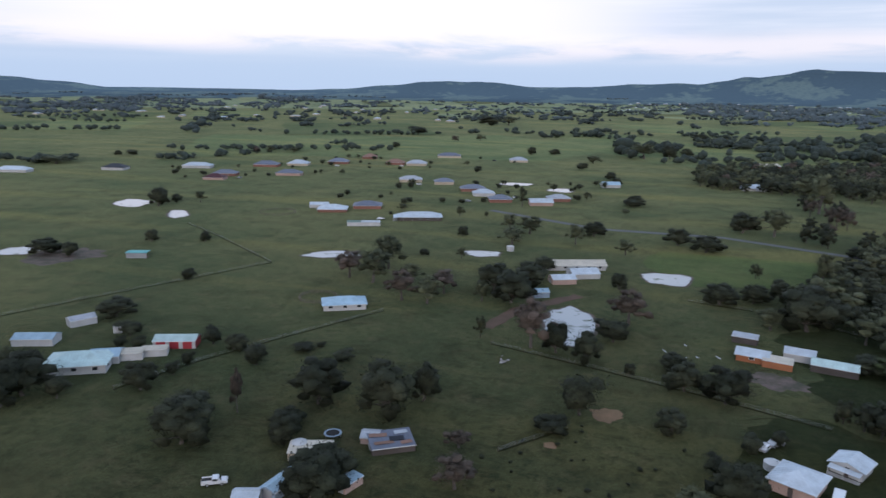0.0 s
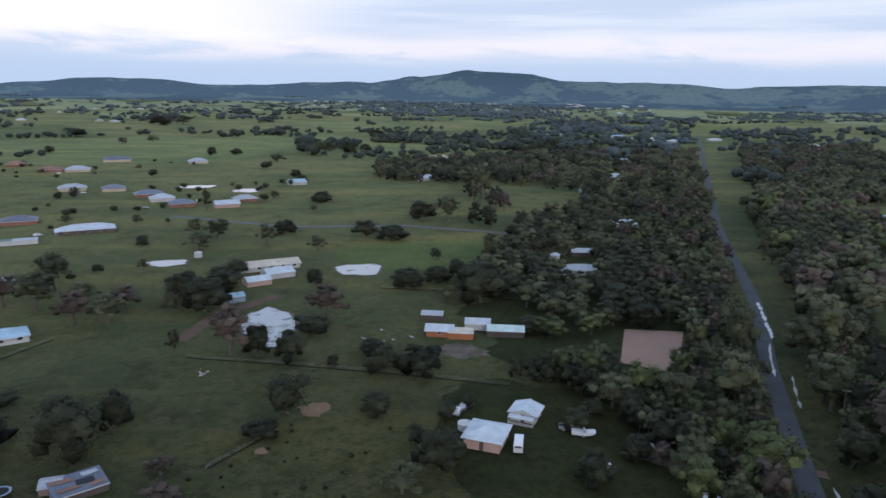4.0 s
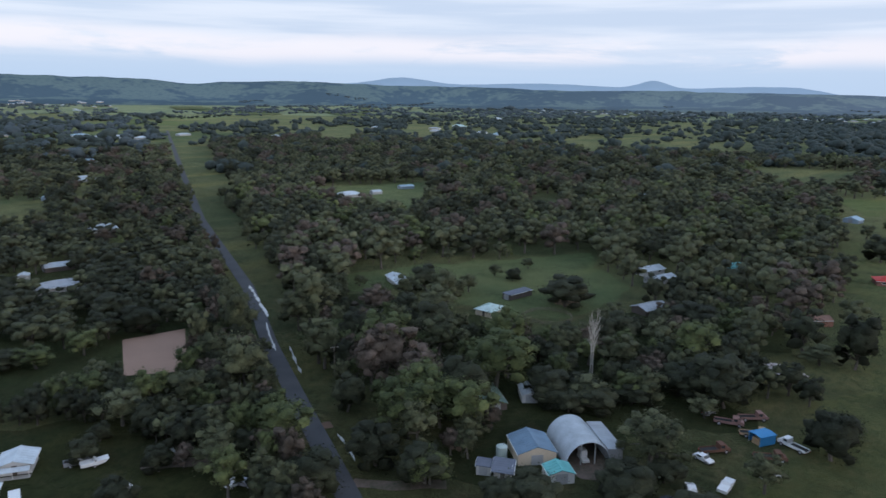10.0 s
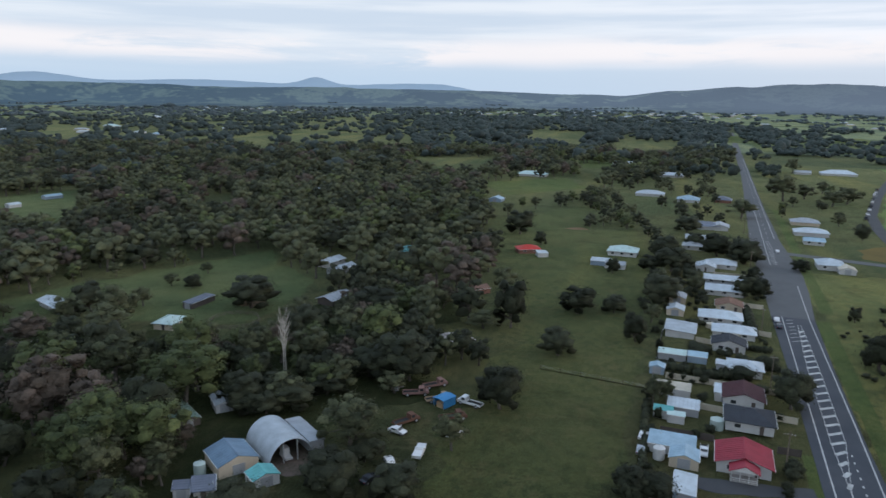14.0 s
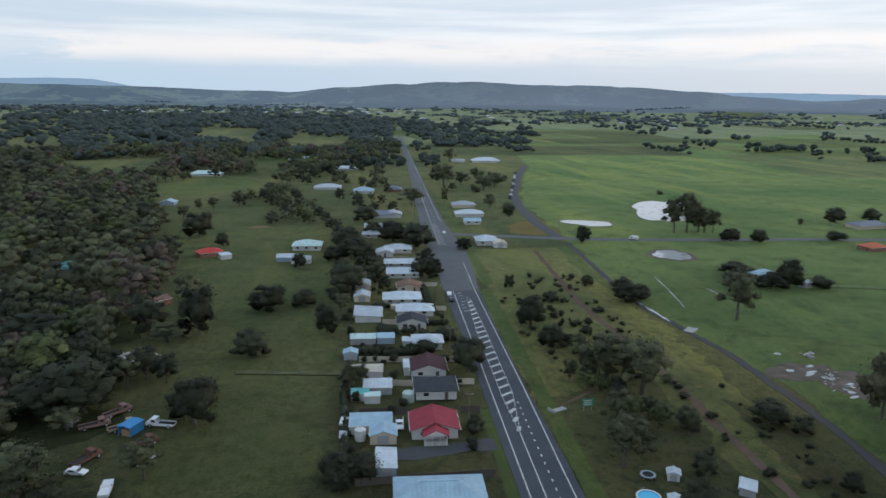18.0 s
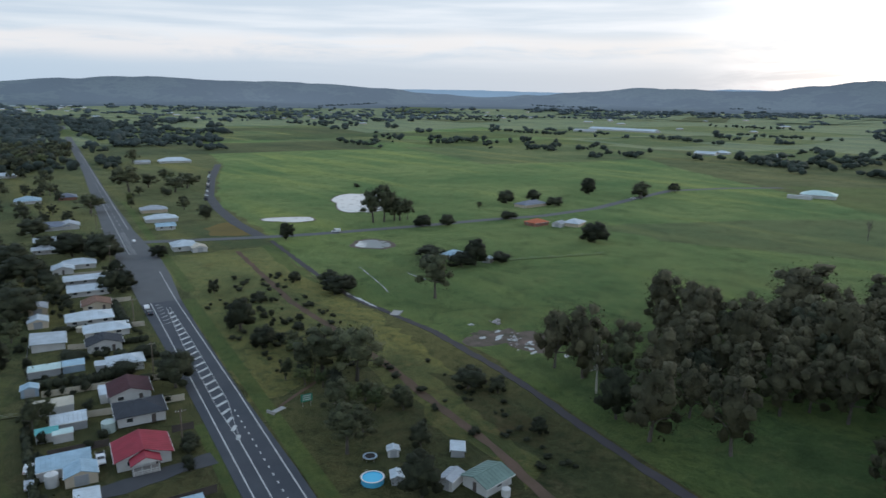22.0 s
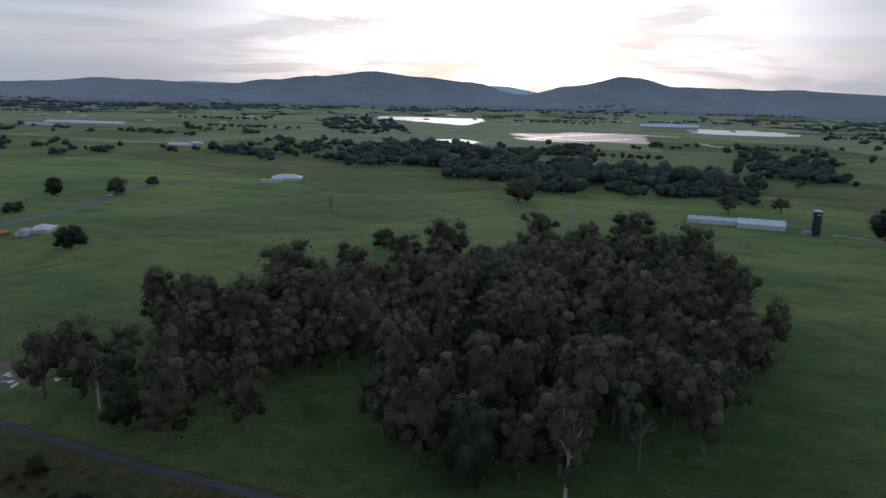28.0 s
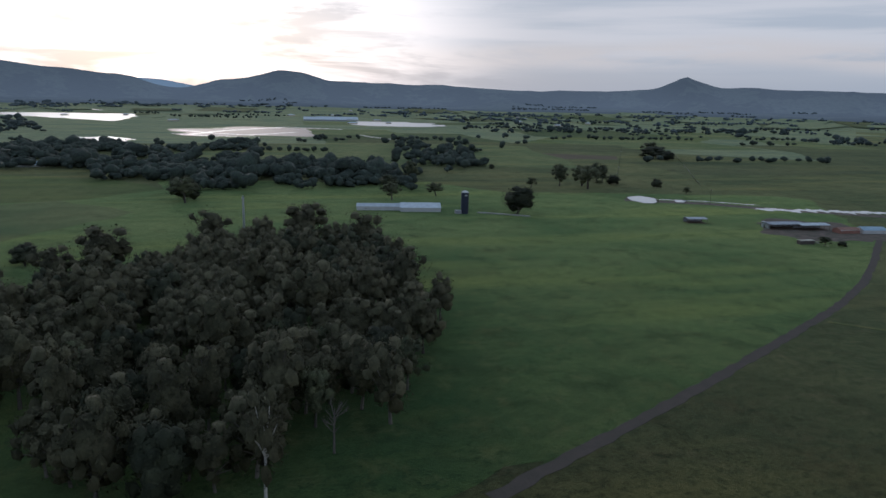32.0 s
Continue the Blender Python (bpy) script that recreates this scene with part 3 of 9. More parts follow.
def ribbon(pts, width, z, thick=0.25):
    """A strip of constant width along a line of points."""
    s = Shape()
    L, R = [], []
    for i, p in enumerate(pts):
        a, b = Vector(pts[max(i - 1, 0)]), Vector(pts[min(i + 1, len(pts) - 1)])
        d = (b - a).normalized()
        nrm = Vector((-d.y, d.x))
        L.append(Vector(p) + nrm * width / 2)
        R.append(Vector(p) - nrm * width / 2)
    n = len(pts)
    vs = [(q.x, q.y, z) for q in L] + [(q.x, q.y, z) for q in R] + [(q.x, q.y, z - thick) for q in L] + [(q.x, q.y, z - thick) for q in R]
    fs = []
    for i in range(n - 1):
        fs += [(n + i, n + i + 1, i + 1, i), (2 * n + i, i, i + 1, 2 * n + i + 1), (n + i, 3 * n + i, 3 * n + i + 1, n + i + 1)]
    return s.add(vs, fs)


def wet_strip(pts, width, z, seed, thick=0.2):
    """A ragged strip of water that swells and thins along its line."""
    line = []
    for a, b in zip(pts, pts[1:]):
        a, b = Vector(a), Vector(b)
        n = max(2, int((b - a).length / 1.2))
        line += [a + (b - a) * i / n for i in range(n)]
    line.append(Vector(pts[-1]))
    left, right = [], []
    for i, p in enumerate(line):
        a, b = line[max(i - 1, 0)], line[min(i + 1, len(line) - 1)]
        d = (b - a).normalized()
        side = Vector((-d.y, d.x))
        fade = min(1.0, (i + 0.3) / 3, (len(line) - 0.7 - i) / 3)
        q = p + side * width * (0.45 * noise.noise((i * 0.11, seed, 1)) + 0.25 * noise.noise((i * 0.6, seed, 3)))
        k = width * fade * max(0.06, 0.5 + 0.8 * noise.noise((i * 0.27, seed, 5)) + 0.5 * noise.noise((i * 0.9, seed, 6)))
        left.append(tuple(q + side * k * 0.5))
        right.append(tuple(q - side * k * 0.5))
    n = len(line)
    vs = [(*q, z + height(*q)) for q in left] + [(*q, z + height(*q)) for q in right]
    return Shape().add(vs, [(n + i, n + i + 1, i + 1, i) for i in range(n - 1)])


far_rings = [2600 + 100 * i for i in range(18)]
tagged(part("ground_far", polar_sheet(far_rings, 240, lambda x, y: swell(x, y) + 0.5 * (math.hypot(x, y) > 2650) - 0.3), M_HAZEFIELD, smooth=True), "far plain of haze-tinted pastures sloping up to the hills", "ground", kind="structure")

# the southern plain gets the same painted haze
tagged(part("ground_south", polar_sheet([1150 + 147 * i for i in range(11)], 130, lambda x, y: 0.008, 97, 226), M_HAZEFIELD), "wide haze-tinted pastures of the southern plain", "ground", kind="structure")

# ---- roads ----
HW_AZ = 98.2
HW_DIR = Vector((math.sin(radians(HW_AZ)), math.cos(radians(HW_AZ))))
HW_SIDE = Vector((-HW_DIR.y, HW_DIR.x))  # to the north side
HW_ORIGIN = Vector((125.2, -51.7))


def hw(s, off):
    """A point s metres along the highway from its origin, off metres to its north side."""
    p = HW_ORIGIN + HW_DIR * s + HW_SIDE * off
    return (p.x, p.y)


def worn_ribbon(pts, width, z, thick=0.25):
    """A track whose edges wander as grass grows into it."""
    line = []
    for a, b in zip(pts, pts[1:]):
        a, b = Vector(a), Vector(b)
        n = max(1, int((b - a).length / 1.6))
        line += [a + (b - a) * i / n for i in range(n)]
    line.append(Vector(pts[-1]))
    left, right = [], []
    for i, p in enumerate(line):
        d = (line[min(i + 1, len(line) - 1)] - line[max(i - 1, 0)]).normalized()
        side = Vector((-d.y, d.x))
        k, q = noise.noise((i * 0.31, width, 2)), noise.noise((i * 0.31, width, 8))
        left.append(p + side * width * (0.5 + 0.22 * k))
        right.append(p - side * width * (0.5 + 0.22 * q))
    n = len(line)
    vs = [(v.x, v.y, z) for v in left] + [(v.x, v.y, z) for v in right] + [(v.x, v.y, z - thick) for v in left] + [(v.x, v.y, z - thick) for v in right]
    fs = []
    for i in range(n - 1):
        fs += [(n + i, n + i + 1, i + 1, i), (2 * n + i, i, i + 1, 2 * n + i + 1), (n + i, 3 * n + i, 3 * n + i + 1, n + i + 1)]
    return Shape().add(vs, fs)


def road(name, pts, width, mat, z, label, category="road"):
    if name.startswith(("path", "driveway")):
        return tagged(part(name, worn_ribbon(pts, width, z), mat), label, category, kind="structure")
    return tagged(part(name, ribbon(pts, width, z), mat), label, category, kind="structure")


def highway_strip(edges, z, mat, name, label):
    """Carriageway between two edges given as metres along, north edge, south edge."""
    s = Shape()
    n = len(edges)
    vs = [(*hw(a, l), z) for a, l, r in edges] + [(*hw(a, r), z) for a, l, r in edges]
    vs += [(x, y, z - 0.3) for x, y, _ in vs]
    fs = []
    for i in range(n - 1):
        fs += [(n + i, n + i + 1, i + 1, i), (2 * n + i, i, i + 1, 2 * n + i + 1), (n + i, 3 * n + i, 3 * n + i + 1, n + i + 1)]
    return tagged(part(name, s.add(vs, fs), mat), label, "road", kind="structure")


highway = highway_strip([(-170, 6.2, -6.2), (0, 6.8, -6.0), (40, 7.2, -5.0), (90, 7.9, -4.9), (140, 9.0, -5.4)], 0.08, M_LANE, "road_highway", "dark bitumen highway with fresh white lane markings")
highway_old = highway_strip([(140, 9.0, -5.4), (178, 9.6, -7.6), (213, 10.4, -8.4), (292, 10.8, -5.0), (416, 9.0, -3.6), (640, 6.0, -3.6), (1900, 6.0, -3.6)], 0.08, M_ASPHALT_OLD, "road_highway_far", "pale worn bitumen stretch of the highway")


def stripe(parent, a, b, width=0.16, name="lane_line", z=0.085):
    """A painted line between two places given along and across the highway."""
    p, q = Vector(hw(*a)), Vector(hw(*b))
    d = (q - p).normalized()
    nrm = Vector((-d.y, d.x)) * width / 2
    s = Shape().slab([tuple(p + nrm), tuple(p - nrm), tuple(q - nrm), tuple(q + nrm)], z - 0.02, z + 0.004)
    part(name, s, M_PAINT, parent)


stripe(highway, (-170, 4.2), (60, 5.0), 0.28, "edge_line")
stripe(highway, (60, 5.0), (140, 5.4), 0.28, "edge_line")
stripe(highway, (-170, -4.0), (46, -4.3), 0.28, "edge_line")
stripe(highway, (46, -4.3), (140, -3.6), 0.28, "edge_line")
stripe(highway_old, (140, -3.6), (190, -4.4), 0.26, "edge_line")
stripe(highway_old, (230, 3.9), (420, 3.6), 0.26, "edge_line")
stripe(highway_old, (300, -2.4), (900, -2.2), 0.26, "edge_line")
stripe(highway, (-170, 1.5), (16, 1.7), 0.26, "centre_line")
stripe(highway, (16, 1.7), (38, 2.5), 0.13, "hatch_line")
stripe(highway, (38, 2.5), (90, 2.3), 0.13, "hatch_line")
stripe(highway, (90, 2.3), (132, 0.9), 0.13, "hatch_line")
stripe(highway, (16, 1.7), (40, -0.7), 0.13, "hatch_line")
stripe(highway, (40, -0.7), (90, -0.8), 0.13, "hatch_line")
stripe(highway, (90, -0.8), (132, -0.1), 0.13, "hatch_line")
for i in range(22):
    along = 19.0 + i * 5.0
    top = 1.8 + 0.7 * min(1, (along - 16) / 22) if along < 90 else 2.4 - 1.5 * (along - 90) / 42
    bot = 1.5 - 2.2 * min(1, (along - 16) / 24) if along < 90 else -0.8 + 0.7 * (along - 90) / 42
    stripe(highway, (along + 1.2, bot), (along - 1.2, top), 1.0, "hatch_bar")
for i in range(26):
    stripe(highway, (34 - i * 3.4, -1.0), (33.0 - i * 3.4, -1.0), 0.3, "lane_dash")
for i in range(7):
    stripe(highway, (112 + i * 4.0, 4.2), (113.2 + i * 4.0, 2.2), 0.3, "arrow_mark")
for i in range(14):
    stripe(highway_old, (232 + i * 4.5, 3.0), (230.4 + i * 4.5, 0.4), 0.5, "hatch_bar")
for i in range(40):
    stripe(highway_old, (300 + i * 15, 1.0), (305 + i * 15, 1.0), 0.2, "lane_dash")

road("road_lane", [(30, -9), (85.3, 95.1), (102, 127.8), (125.2, 172.5), (159.7, 232.8), (232.6, 386), (364.8, 633.7), (753.4, 1357.4)], 5.0, M_ASPHALT, 0.07, "narrow straight bitumen lane between grass verges")
road("road_cross", [(381, -94.3), (370.5, -121.1), (358.9, -150.1), (350.1, -181.3), (338.9, -241.1), (331.7, -293.1), (322.6, -333.5), (324.4, -389.9), (340, -452.3), (354.3, -521.1), (336.5, -580.5), (309.7, -627.2)], 7.0, M_ASPHALT_OLD, 0.07, "pale bitumen side road across the paddocks")
road("road_gravel", [(362, -151.4), (407.4, -155.4), (468.6, -166.4), (529.1, -181.6), (639.8, -222.4), (771.9, -277)], 7.0, M_ASPHALT, 0.06, "dark gravel road lined with parked vehicles")
road("path_trail", [(347.5, -151.2), (263.7, -136.5), (226.1, -131.9), (199.3, -132.9), (176.5, -133.6)] + [(144.5, -129.8), (125.0, -126.6), (104.0, -121.6), (82.0, -117.3), (49.3, -112.1), (0, -103)], 2.6, M_TRAIL, 0.06, "narrow bitumen rail trail through grass")
road("path_dirt", [(332.5, -126.4), (236.4, -110), (191.2, -107.4), (159, -104.4), (131.1, -100.1), (106.2, -97.2), (87.8, -94.4)][:6] + [(92.0, -93.6), (40, -84)], 2.5, M_DIRT, 0.05, "faint brown dirt track along the old railway line")
road("path_farm", [(-44.1, -116.1), (-64.7, -126.3), (-91, -139.8), (-122.2, -156), (-169.2, -181.6), (-220.8, -210.4), (-266.5, -240.9), (-312.1, -278.2), (-362.3, -321.9)], 3.6, M_TRACK, 0.05, "muddy brown farm track across the pasture")
road("path_farm_gate", [(-202.9, -196.1), (-216.2, -183.7)], 2.0, M_RANK, 0.04, "faint wheel track in the grass", "path")
road("road_north", [(-96.9, 441.2), (-60.5, 420.9), (-24.1, 401.3), (41.8, 401), (99.4, 373.5), (111.8, 355.1)], 5.0, M_ASPHALT_OLD, 0.06, "pale country lane between paddocks")
road("driveway", [(138.6, -18.2), (137.9, -25.6), (138.5, -35.9), (138.4, -45.2)], 5.0, M_ASPHALT, 0.06, "dark gravel driveway beside the red-roofed house")
road("path_track_east", [(167.2, 221), (194.7, 209.7), (238.3, 196.2), (263.2, 182.8), (306.4, 160.2)], 4.0, M_PADDOCK, 0.05, "faint grassy track through the paddock", "path")
road("path_track_north", [(-47.5, 214.3), (-41.9, 235.9), (-21.8, 262.1)], 5.0, M_DIRT, 0.06, "brown dirt bank beside the dam", "path")
road("driveway_lane", [(95.7, 120.6), (102, 117.6)], 3.4, M_DIRT, 0.06, "short dirt driveway off the lane")
road("driveway_yard", [(87.5, 94.7), (91.8, 88.3), (99.5, 79.9)], 3.2, M_MUD, 0.06, "pale gravel entrance to the yard")
road("driveway_farm", [(63.3, 133.3), (72.3, 124.9), (77.8, 115.7), (86.9, 103.8)], 4.0, M_MUD, 0.05, "dark gravel drive to the farmhouse")

# ---- fields ----
for a_, b_, o1, o2 in ((-170, 60, -6.4, -10.5), (60, 140, -5.6, -10.5), (-170, 30, 6.9, 9.4), (150, 420, -8.6, -13.0)):
    patch("verge_grass", [hw(a_, o1), hw(b_, o1), hw(b_, o2), hw(a_, o2)], M_LUSH, 0.035, "bright mown grass verge along the highway", "verge")
patch("field_pasture", [(380, -160), (470, -172), (530, -188), (640, -229), (772, -283), (1150, -370)] + [(1223.3, -697.7), (1425.9, -1229.7), (827.6, -981.6), (464.9, -698.9), (273.3, -587.3), (64.9, -600.4)] + [(89.3, -690.5), (-46.3, -638.4), (-160.8, -626.7), (-209.9, -549.8), (-318.1, -531.1), (-440.5, -502.1), (-454.7, -477.3)]  + [(-362.3, -321.9), (-312.1, -278.2), (-266.5, -240.9), (-220.8, -210.4), (-169.2, -181.6), (-122.2, -156), (-91, -139.8), (-64.7, -126.3), (-44.1, -116.1)] + [(-60, -128), (0, -106)] + [(49.3, -115), (82.0, -120), (104.0, -124), (125.0, -129), (144.5, -133)] + [(174.7, -132.3), (197.1, -131.4), (223.4, -130.4), (260.2, -134.7), (341.3, -149.8)], M_PASTURE, 0.012, "broad bright green grazed pasture", "grass")
patch("field_pasture", [(1023.2, 88.9), (1109.3, 38.6), (946.6, -42.6), (796.9, -31.4), (818.3, 57.6)], M_LUSH, 0.03, "bright clearing among the trees", "grass")
patch("field_pasture", [(637.5, 112.8), (695, 36.1), (621.9, 14.3), (555.4, 76.1)], M_LUSH, 0.03, "bright clearing among the trees", "grass")
patch("field_rank_grass", [(338.4, -87.4), (337.5, -141), (253.5, -131.3), (193.9, -129.3), (138.6, -117.2), (93.9, -100.5), (89.2, -91.2), (111.8, -93.7), (145.4, -97.5), (168.4, -98.5), (169.4, -87.7), (160.5, -71.1), (160.8, -63.1), (231.6, -74.6)], M_RANK, 0.02, "strip of rank golden grass and weeds", "grass")
patch("field_golden", [(414.5, -150.6), (368.1, -150.5), (369.5, -140.7), (378.6, -130.5), (401.4, -133.2)], M_DRYGRASS, 0.02, "patch of dry golden grass by the crossing", "grass")
patch("field_bright", [(337.5, -141), (287.9, -131.4), (253.5, -131.3), (285.4, -136), (334.6, -152.8)], M_LUSH, 0.03, "bright green strip of mown grass", "grass")
patch("field_lush", [(-0.8, 327.9), (9.8, 352.6), (40.4, 355.1), (80.4, 353.8), (83, 323), (70.5, 306.4), (21.9, 291.2), (7.7, 308.9)], M_LUSH, 0.02, "lush yellow-green field", "grass")
patch("field_crop", [(282, -330), (236, -427), (193, -503), (131, -539), (71, -483), (136, -376), (218, -331)], M_PADDOCK, 0.034, "darker green crop inside the grazed pasture", "field")
patch("field_green_strip", [(313.4, -641.8), (243.3, -723.1), (109.6, -660.8), (65.8, -598.4), (115.6, -542.1), (181.7, -528.1), (229.9, -560.9)], M_LUSH, 0.02, "bright green pasture strip", "grass")
patch("field_ploughed", [(-331.5, -1021), (-515.4, -909.5), (-489.2, -855), (-338.9, -882.3), (-303.4, -946.8)], M_DRY, 0.03, "strip of brown ploughed soil", "field")
patch("field_far_green", [(-390.9, -1070.7), (-723.1, -1519.7), (-954.7, -1608), (-1057, -1405), (-714.1, -1085.6), (-556.1, -982.2)], M_LUSH, 0.02, "bright green far field", "grass")
patch("field_far_fallow", [(-1129.7, -1271.6), (-1194, -1077.9), (-727, -650.8), (-746.3, -743.9), (-915.5, -1014.5)], M_FALLOW, 0.02, "dull fallow field", "field")
patch("field_far_paddock", [(-591.1, 793.3), (-458.8, 1010), (-254.2, 1210.2), (-45.5, 977.7), (-112, 776.5), (-353, 732.4), (-497, 664.9)], M_PADDOCK, 0.02, "pale green far paddock", "grass")
patch("field_yard", [(22, 150), (28, 178), (62, 168), (82, 150), (90, 122), (70, 100), (34, 112), (24, 130)], M_DARKENED, 0.012, "darker grass of a farmyard", "grass")
# These two paint the trees' shade on the ground as darker grass.
patch("field_yard", [(104, 76), (139, 62), (165, 40), (200, 52), (262, 48), (262, 86), (240, 100), (196, 98), (186, 132), (182, 176), (170, 206), (130, 148)], M_DARKENED, 0.012, "grass painted darker under trees, in place of shade", "grass")
patch("field_yard", [(52, 186), (76, 184), (84, 160), (118, 206), (150, 250), (140, 330), (72, 300), (52, 240)], M_DARKENED, 0.012, "grass painted darker under trees, in place of shade", "grass")
patch("field_paddock", [(438, 70), (514, 11), (414, 8), (429, -20), (355, -26), (265, -17), (194, -14), (141, -6), (118, 0), (112, 34), (171, 33), (223, 23), (244, 37), (295, 34), (336, 50)], M_MEADOW, 0.016, "grazed olive-green paddock behind the back yards", "grass")
patch("field_paddock", [(196, 222), (234, 209), (263, 192), (317, 161), (290, 143), (267, 117), (231, 113), (212, 115), (198, 134), (201, 160), (215, 184), (184, 195)], M_PADDOCK, 0.018, "green grass round small blocks and yards", "grass")
patch("field_paddock", [(380, 459), (470, 419), (440, 376), (352, 315), (352, 343), (358, 418)], M_PADDOCK, 0.016, "green clearing round a homestead", "grass")
patch("field_weeds", [(150, -111), (130, -108), (106, -104), (96, -105), (104, -111), (122, -116), (142, -117)], M_WEED, 0.026, "patch of brown weeds and bracken beside the trail", "grass")
patch("sand_arena", [(96.9, 210.6), (115.8, 206), (96.9, 172.6), (83.3, 182.1)], M_SAND, 0.06, "pinkish sand riding arena", "riding arena")
for nm, row in (("dirt_patch", (-4.9, 161.4, 3.7, 3.6, -2.4)), ("dirt_patch", (-16.1, 142.5, 1.7, 1.4, -6.1)), ("dirt_patch", (422.1, 13.6, 6, 3.9, 88.5))):
    patch(nm, outline_blob(*row, 0.2, 44, row[0], 0.3), M_SANDY, 0.03, "bare patch of orange-brown earth in the grass", "dirt")
for nm, row in (("mud_patch", (38.3, 196.7, 7.8, 5.8, 12.8)), ("mud_patch", (-251.5, 249.3, 16.3, 15.2, -44.2)), ("mud_patch", (-349.2, -352, 40.4, 33.4, -136.3)), ("mud_patch", (125.2, 58.3, 6.5, 3.4, 62.3)), ("mud_patch", (157.4, -150.7, 14.2, 10.8, 132.6)), ("mud_patch", (150.4, 149.1, 7.7, 10.5, 45))):
    patch(nm, outline_blob(*row, 0.25, 60, row[1], 0.4), M_MUD, 0.03, "churned patch of bare brown mud", "mud")


# ---- water ----
def dam(row, seed, bank=True, label="still farm dam reflecting the pale sky", wob=0.16, mat=None, rim=1.5):
    if bank:
        x, y, w, l, a = row
        patch("dam_bank", outline_blob(x, y, w + rim, l + rim, a, wob, 44, seed, 0.12), M_MUD, 0.05 + height(x, y), "bare muddy bank round a farm dam", "bank")
    tagged(part("water_dam", Shape().slab(outline_blob(*row, wob, 44, seed, 0.12), -0.2, 0.085 + height(row[0], row[1])), mat or M_WATER), label, "pond", kind="structure")


DAMS = [(-21.4, 227.1, 8, 21.9, -5.6), (10.4, 299.4, 11, 10, 1.1), (-73.8, 318.4, 8.4, 5.9, -13.2), (-140.9, 292.4, 14.1, 6, -25.1), (-105.8, 576.5, 13, 9.1, -10.4), (-64.7, 552.4, 10.2, 9.9, -6.7), (-280.1, 249.2, 9.6, 8.6, -46.9), (-328, 380.6, 11.2, 16, -40.2), (-274.9, 356.6, 5.6, 14.3, -36.9)]
DAMS += [(308.6, -191.6, 9.5, 10.5, 120.6), (441.5, -266.8, 22.6, 46.4, 120.3), (402, -188.1, 15.4, 9.1, 114.3), (684.5, -663.4, 15.7, 23.1, 133.8), (644.4, -681.8, 9.6, 17.7, 136.3), (-308.4, -496.8, 11.5, 19.3, -148.7), (-335, -483.9, 4.1, 8.7, -146.2)]
for i, row in enumerate(DAMS):
    dam(row, i + 1, rim=3.0 if i == 9 else 1.2)
for i, pts_ in enumerate(([(801, -2710), (616, -2850), (555, -2691), (393, -2764), (331, -2376), (320, -1955), (464, -2112), (618, -2279), (695, -2347)], [(276, -1284), (220, -1305), (183, -1248), (180, -1189), (239, -1183)], [(-333, -2190), (-557, -2089), (-483, -1841), (-306, -1933)])):
    tagged(part("water_lake", Shape().slab(frayed(list(pts_), 16.0, 9.0), -0.2, 0.16 + 0.01 * i), M_LAKE), "shallow lake with the bright evening sky painted into its colour", "lake", kind="structure")
for i, (pts_, w_) in enumerate((([(845.1, -2874.1), (658.3, -2586.7), (503.8, -2416.7)], 40.0), ([(737.3, -2989.5), (568.3, -2947.6), (418.2, -2713.3)], 26.0), ([(105.3, -1382.5), (43.9, -1539.2), (-89, -1731.3), (-217.7, -1644)], 22.0), ([(136.5, -1551.5), (64, -1439.3), (-4.7, -1381.6), (-101.6, -1500.9)], 16.0), ([(259.4, -1237.9), (214.9, -1203.9), (171.8, -1233.5)], 14.0))):
    tagged(part("water_shallows", wet_strip(pts_, w_ * 1.3, 0.11 + 0.01 * i, i + 40), M_LAKE), "shallow flood water with the bright evening sky painted into its colour", "flood water", kind="structure")
patch("mud_flat", outline_blob(*(-26.2, -1509.1, 182.7, 196, -179.1), 0.3, 40, 33), M_FLAT, 0.06, "broad wet pinkish mudflat in evening light", "mud")
dam((-422.6, -1995.4, 135, 167.9, -168.2), 34, label="long bright pond beside farm sheds", mat=M_LAKE, wob=0.08)
dam((228.3, -1225.9, 28.4, 54.4, 169.6), 35, label="flooded hollow in the pasture", mat=M_FLAT, wob=0.4)
dam((660.6, -648.8, 44.7, 20.5, 134.7), 36, label="long narrow pool in the paddock", wob=0.3)
for i, (pts_, w_) in enumerate((([(-320.4, -496.5), (-356.5, -479.7), (-387.5, -454.7)], 4.0), ([(-368, -437.4), (-403, -427.5), (-433.2, -415.5), (-462.5, -409)], 15.0), ([(135.5, -1412.7), (59.6, -1340.3), (-25.6, -1314)], 9.0), ([(-197, -1584.6), (-233.6, -1344.8), (-270.2, -1255.8)], 8.0), ([(72.5, -1631.8), (-86, -1671.7), (-210.6, -1589.8)], 10.0))):
    tagged(part("water_creek", wet_strip(pts_, w_ * 1.5, 0.09, i + 20), M_WATER if i < 2 else M_LAKE), "winding creek of bright still water", "creek", kind="structure")
tagged(part("bank_creek", ribbon([(-292, -496.6), (-348.3, -468.4), (-376.8, -441.8), (-445.6, -393.4)], 14.0, 0.05), M_MUD), "trampled muddy creek bank", "bank", kind="structure")
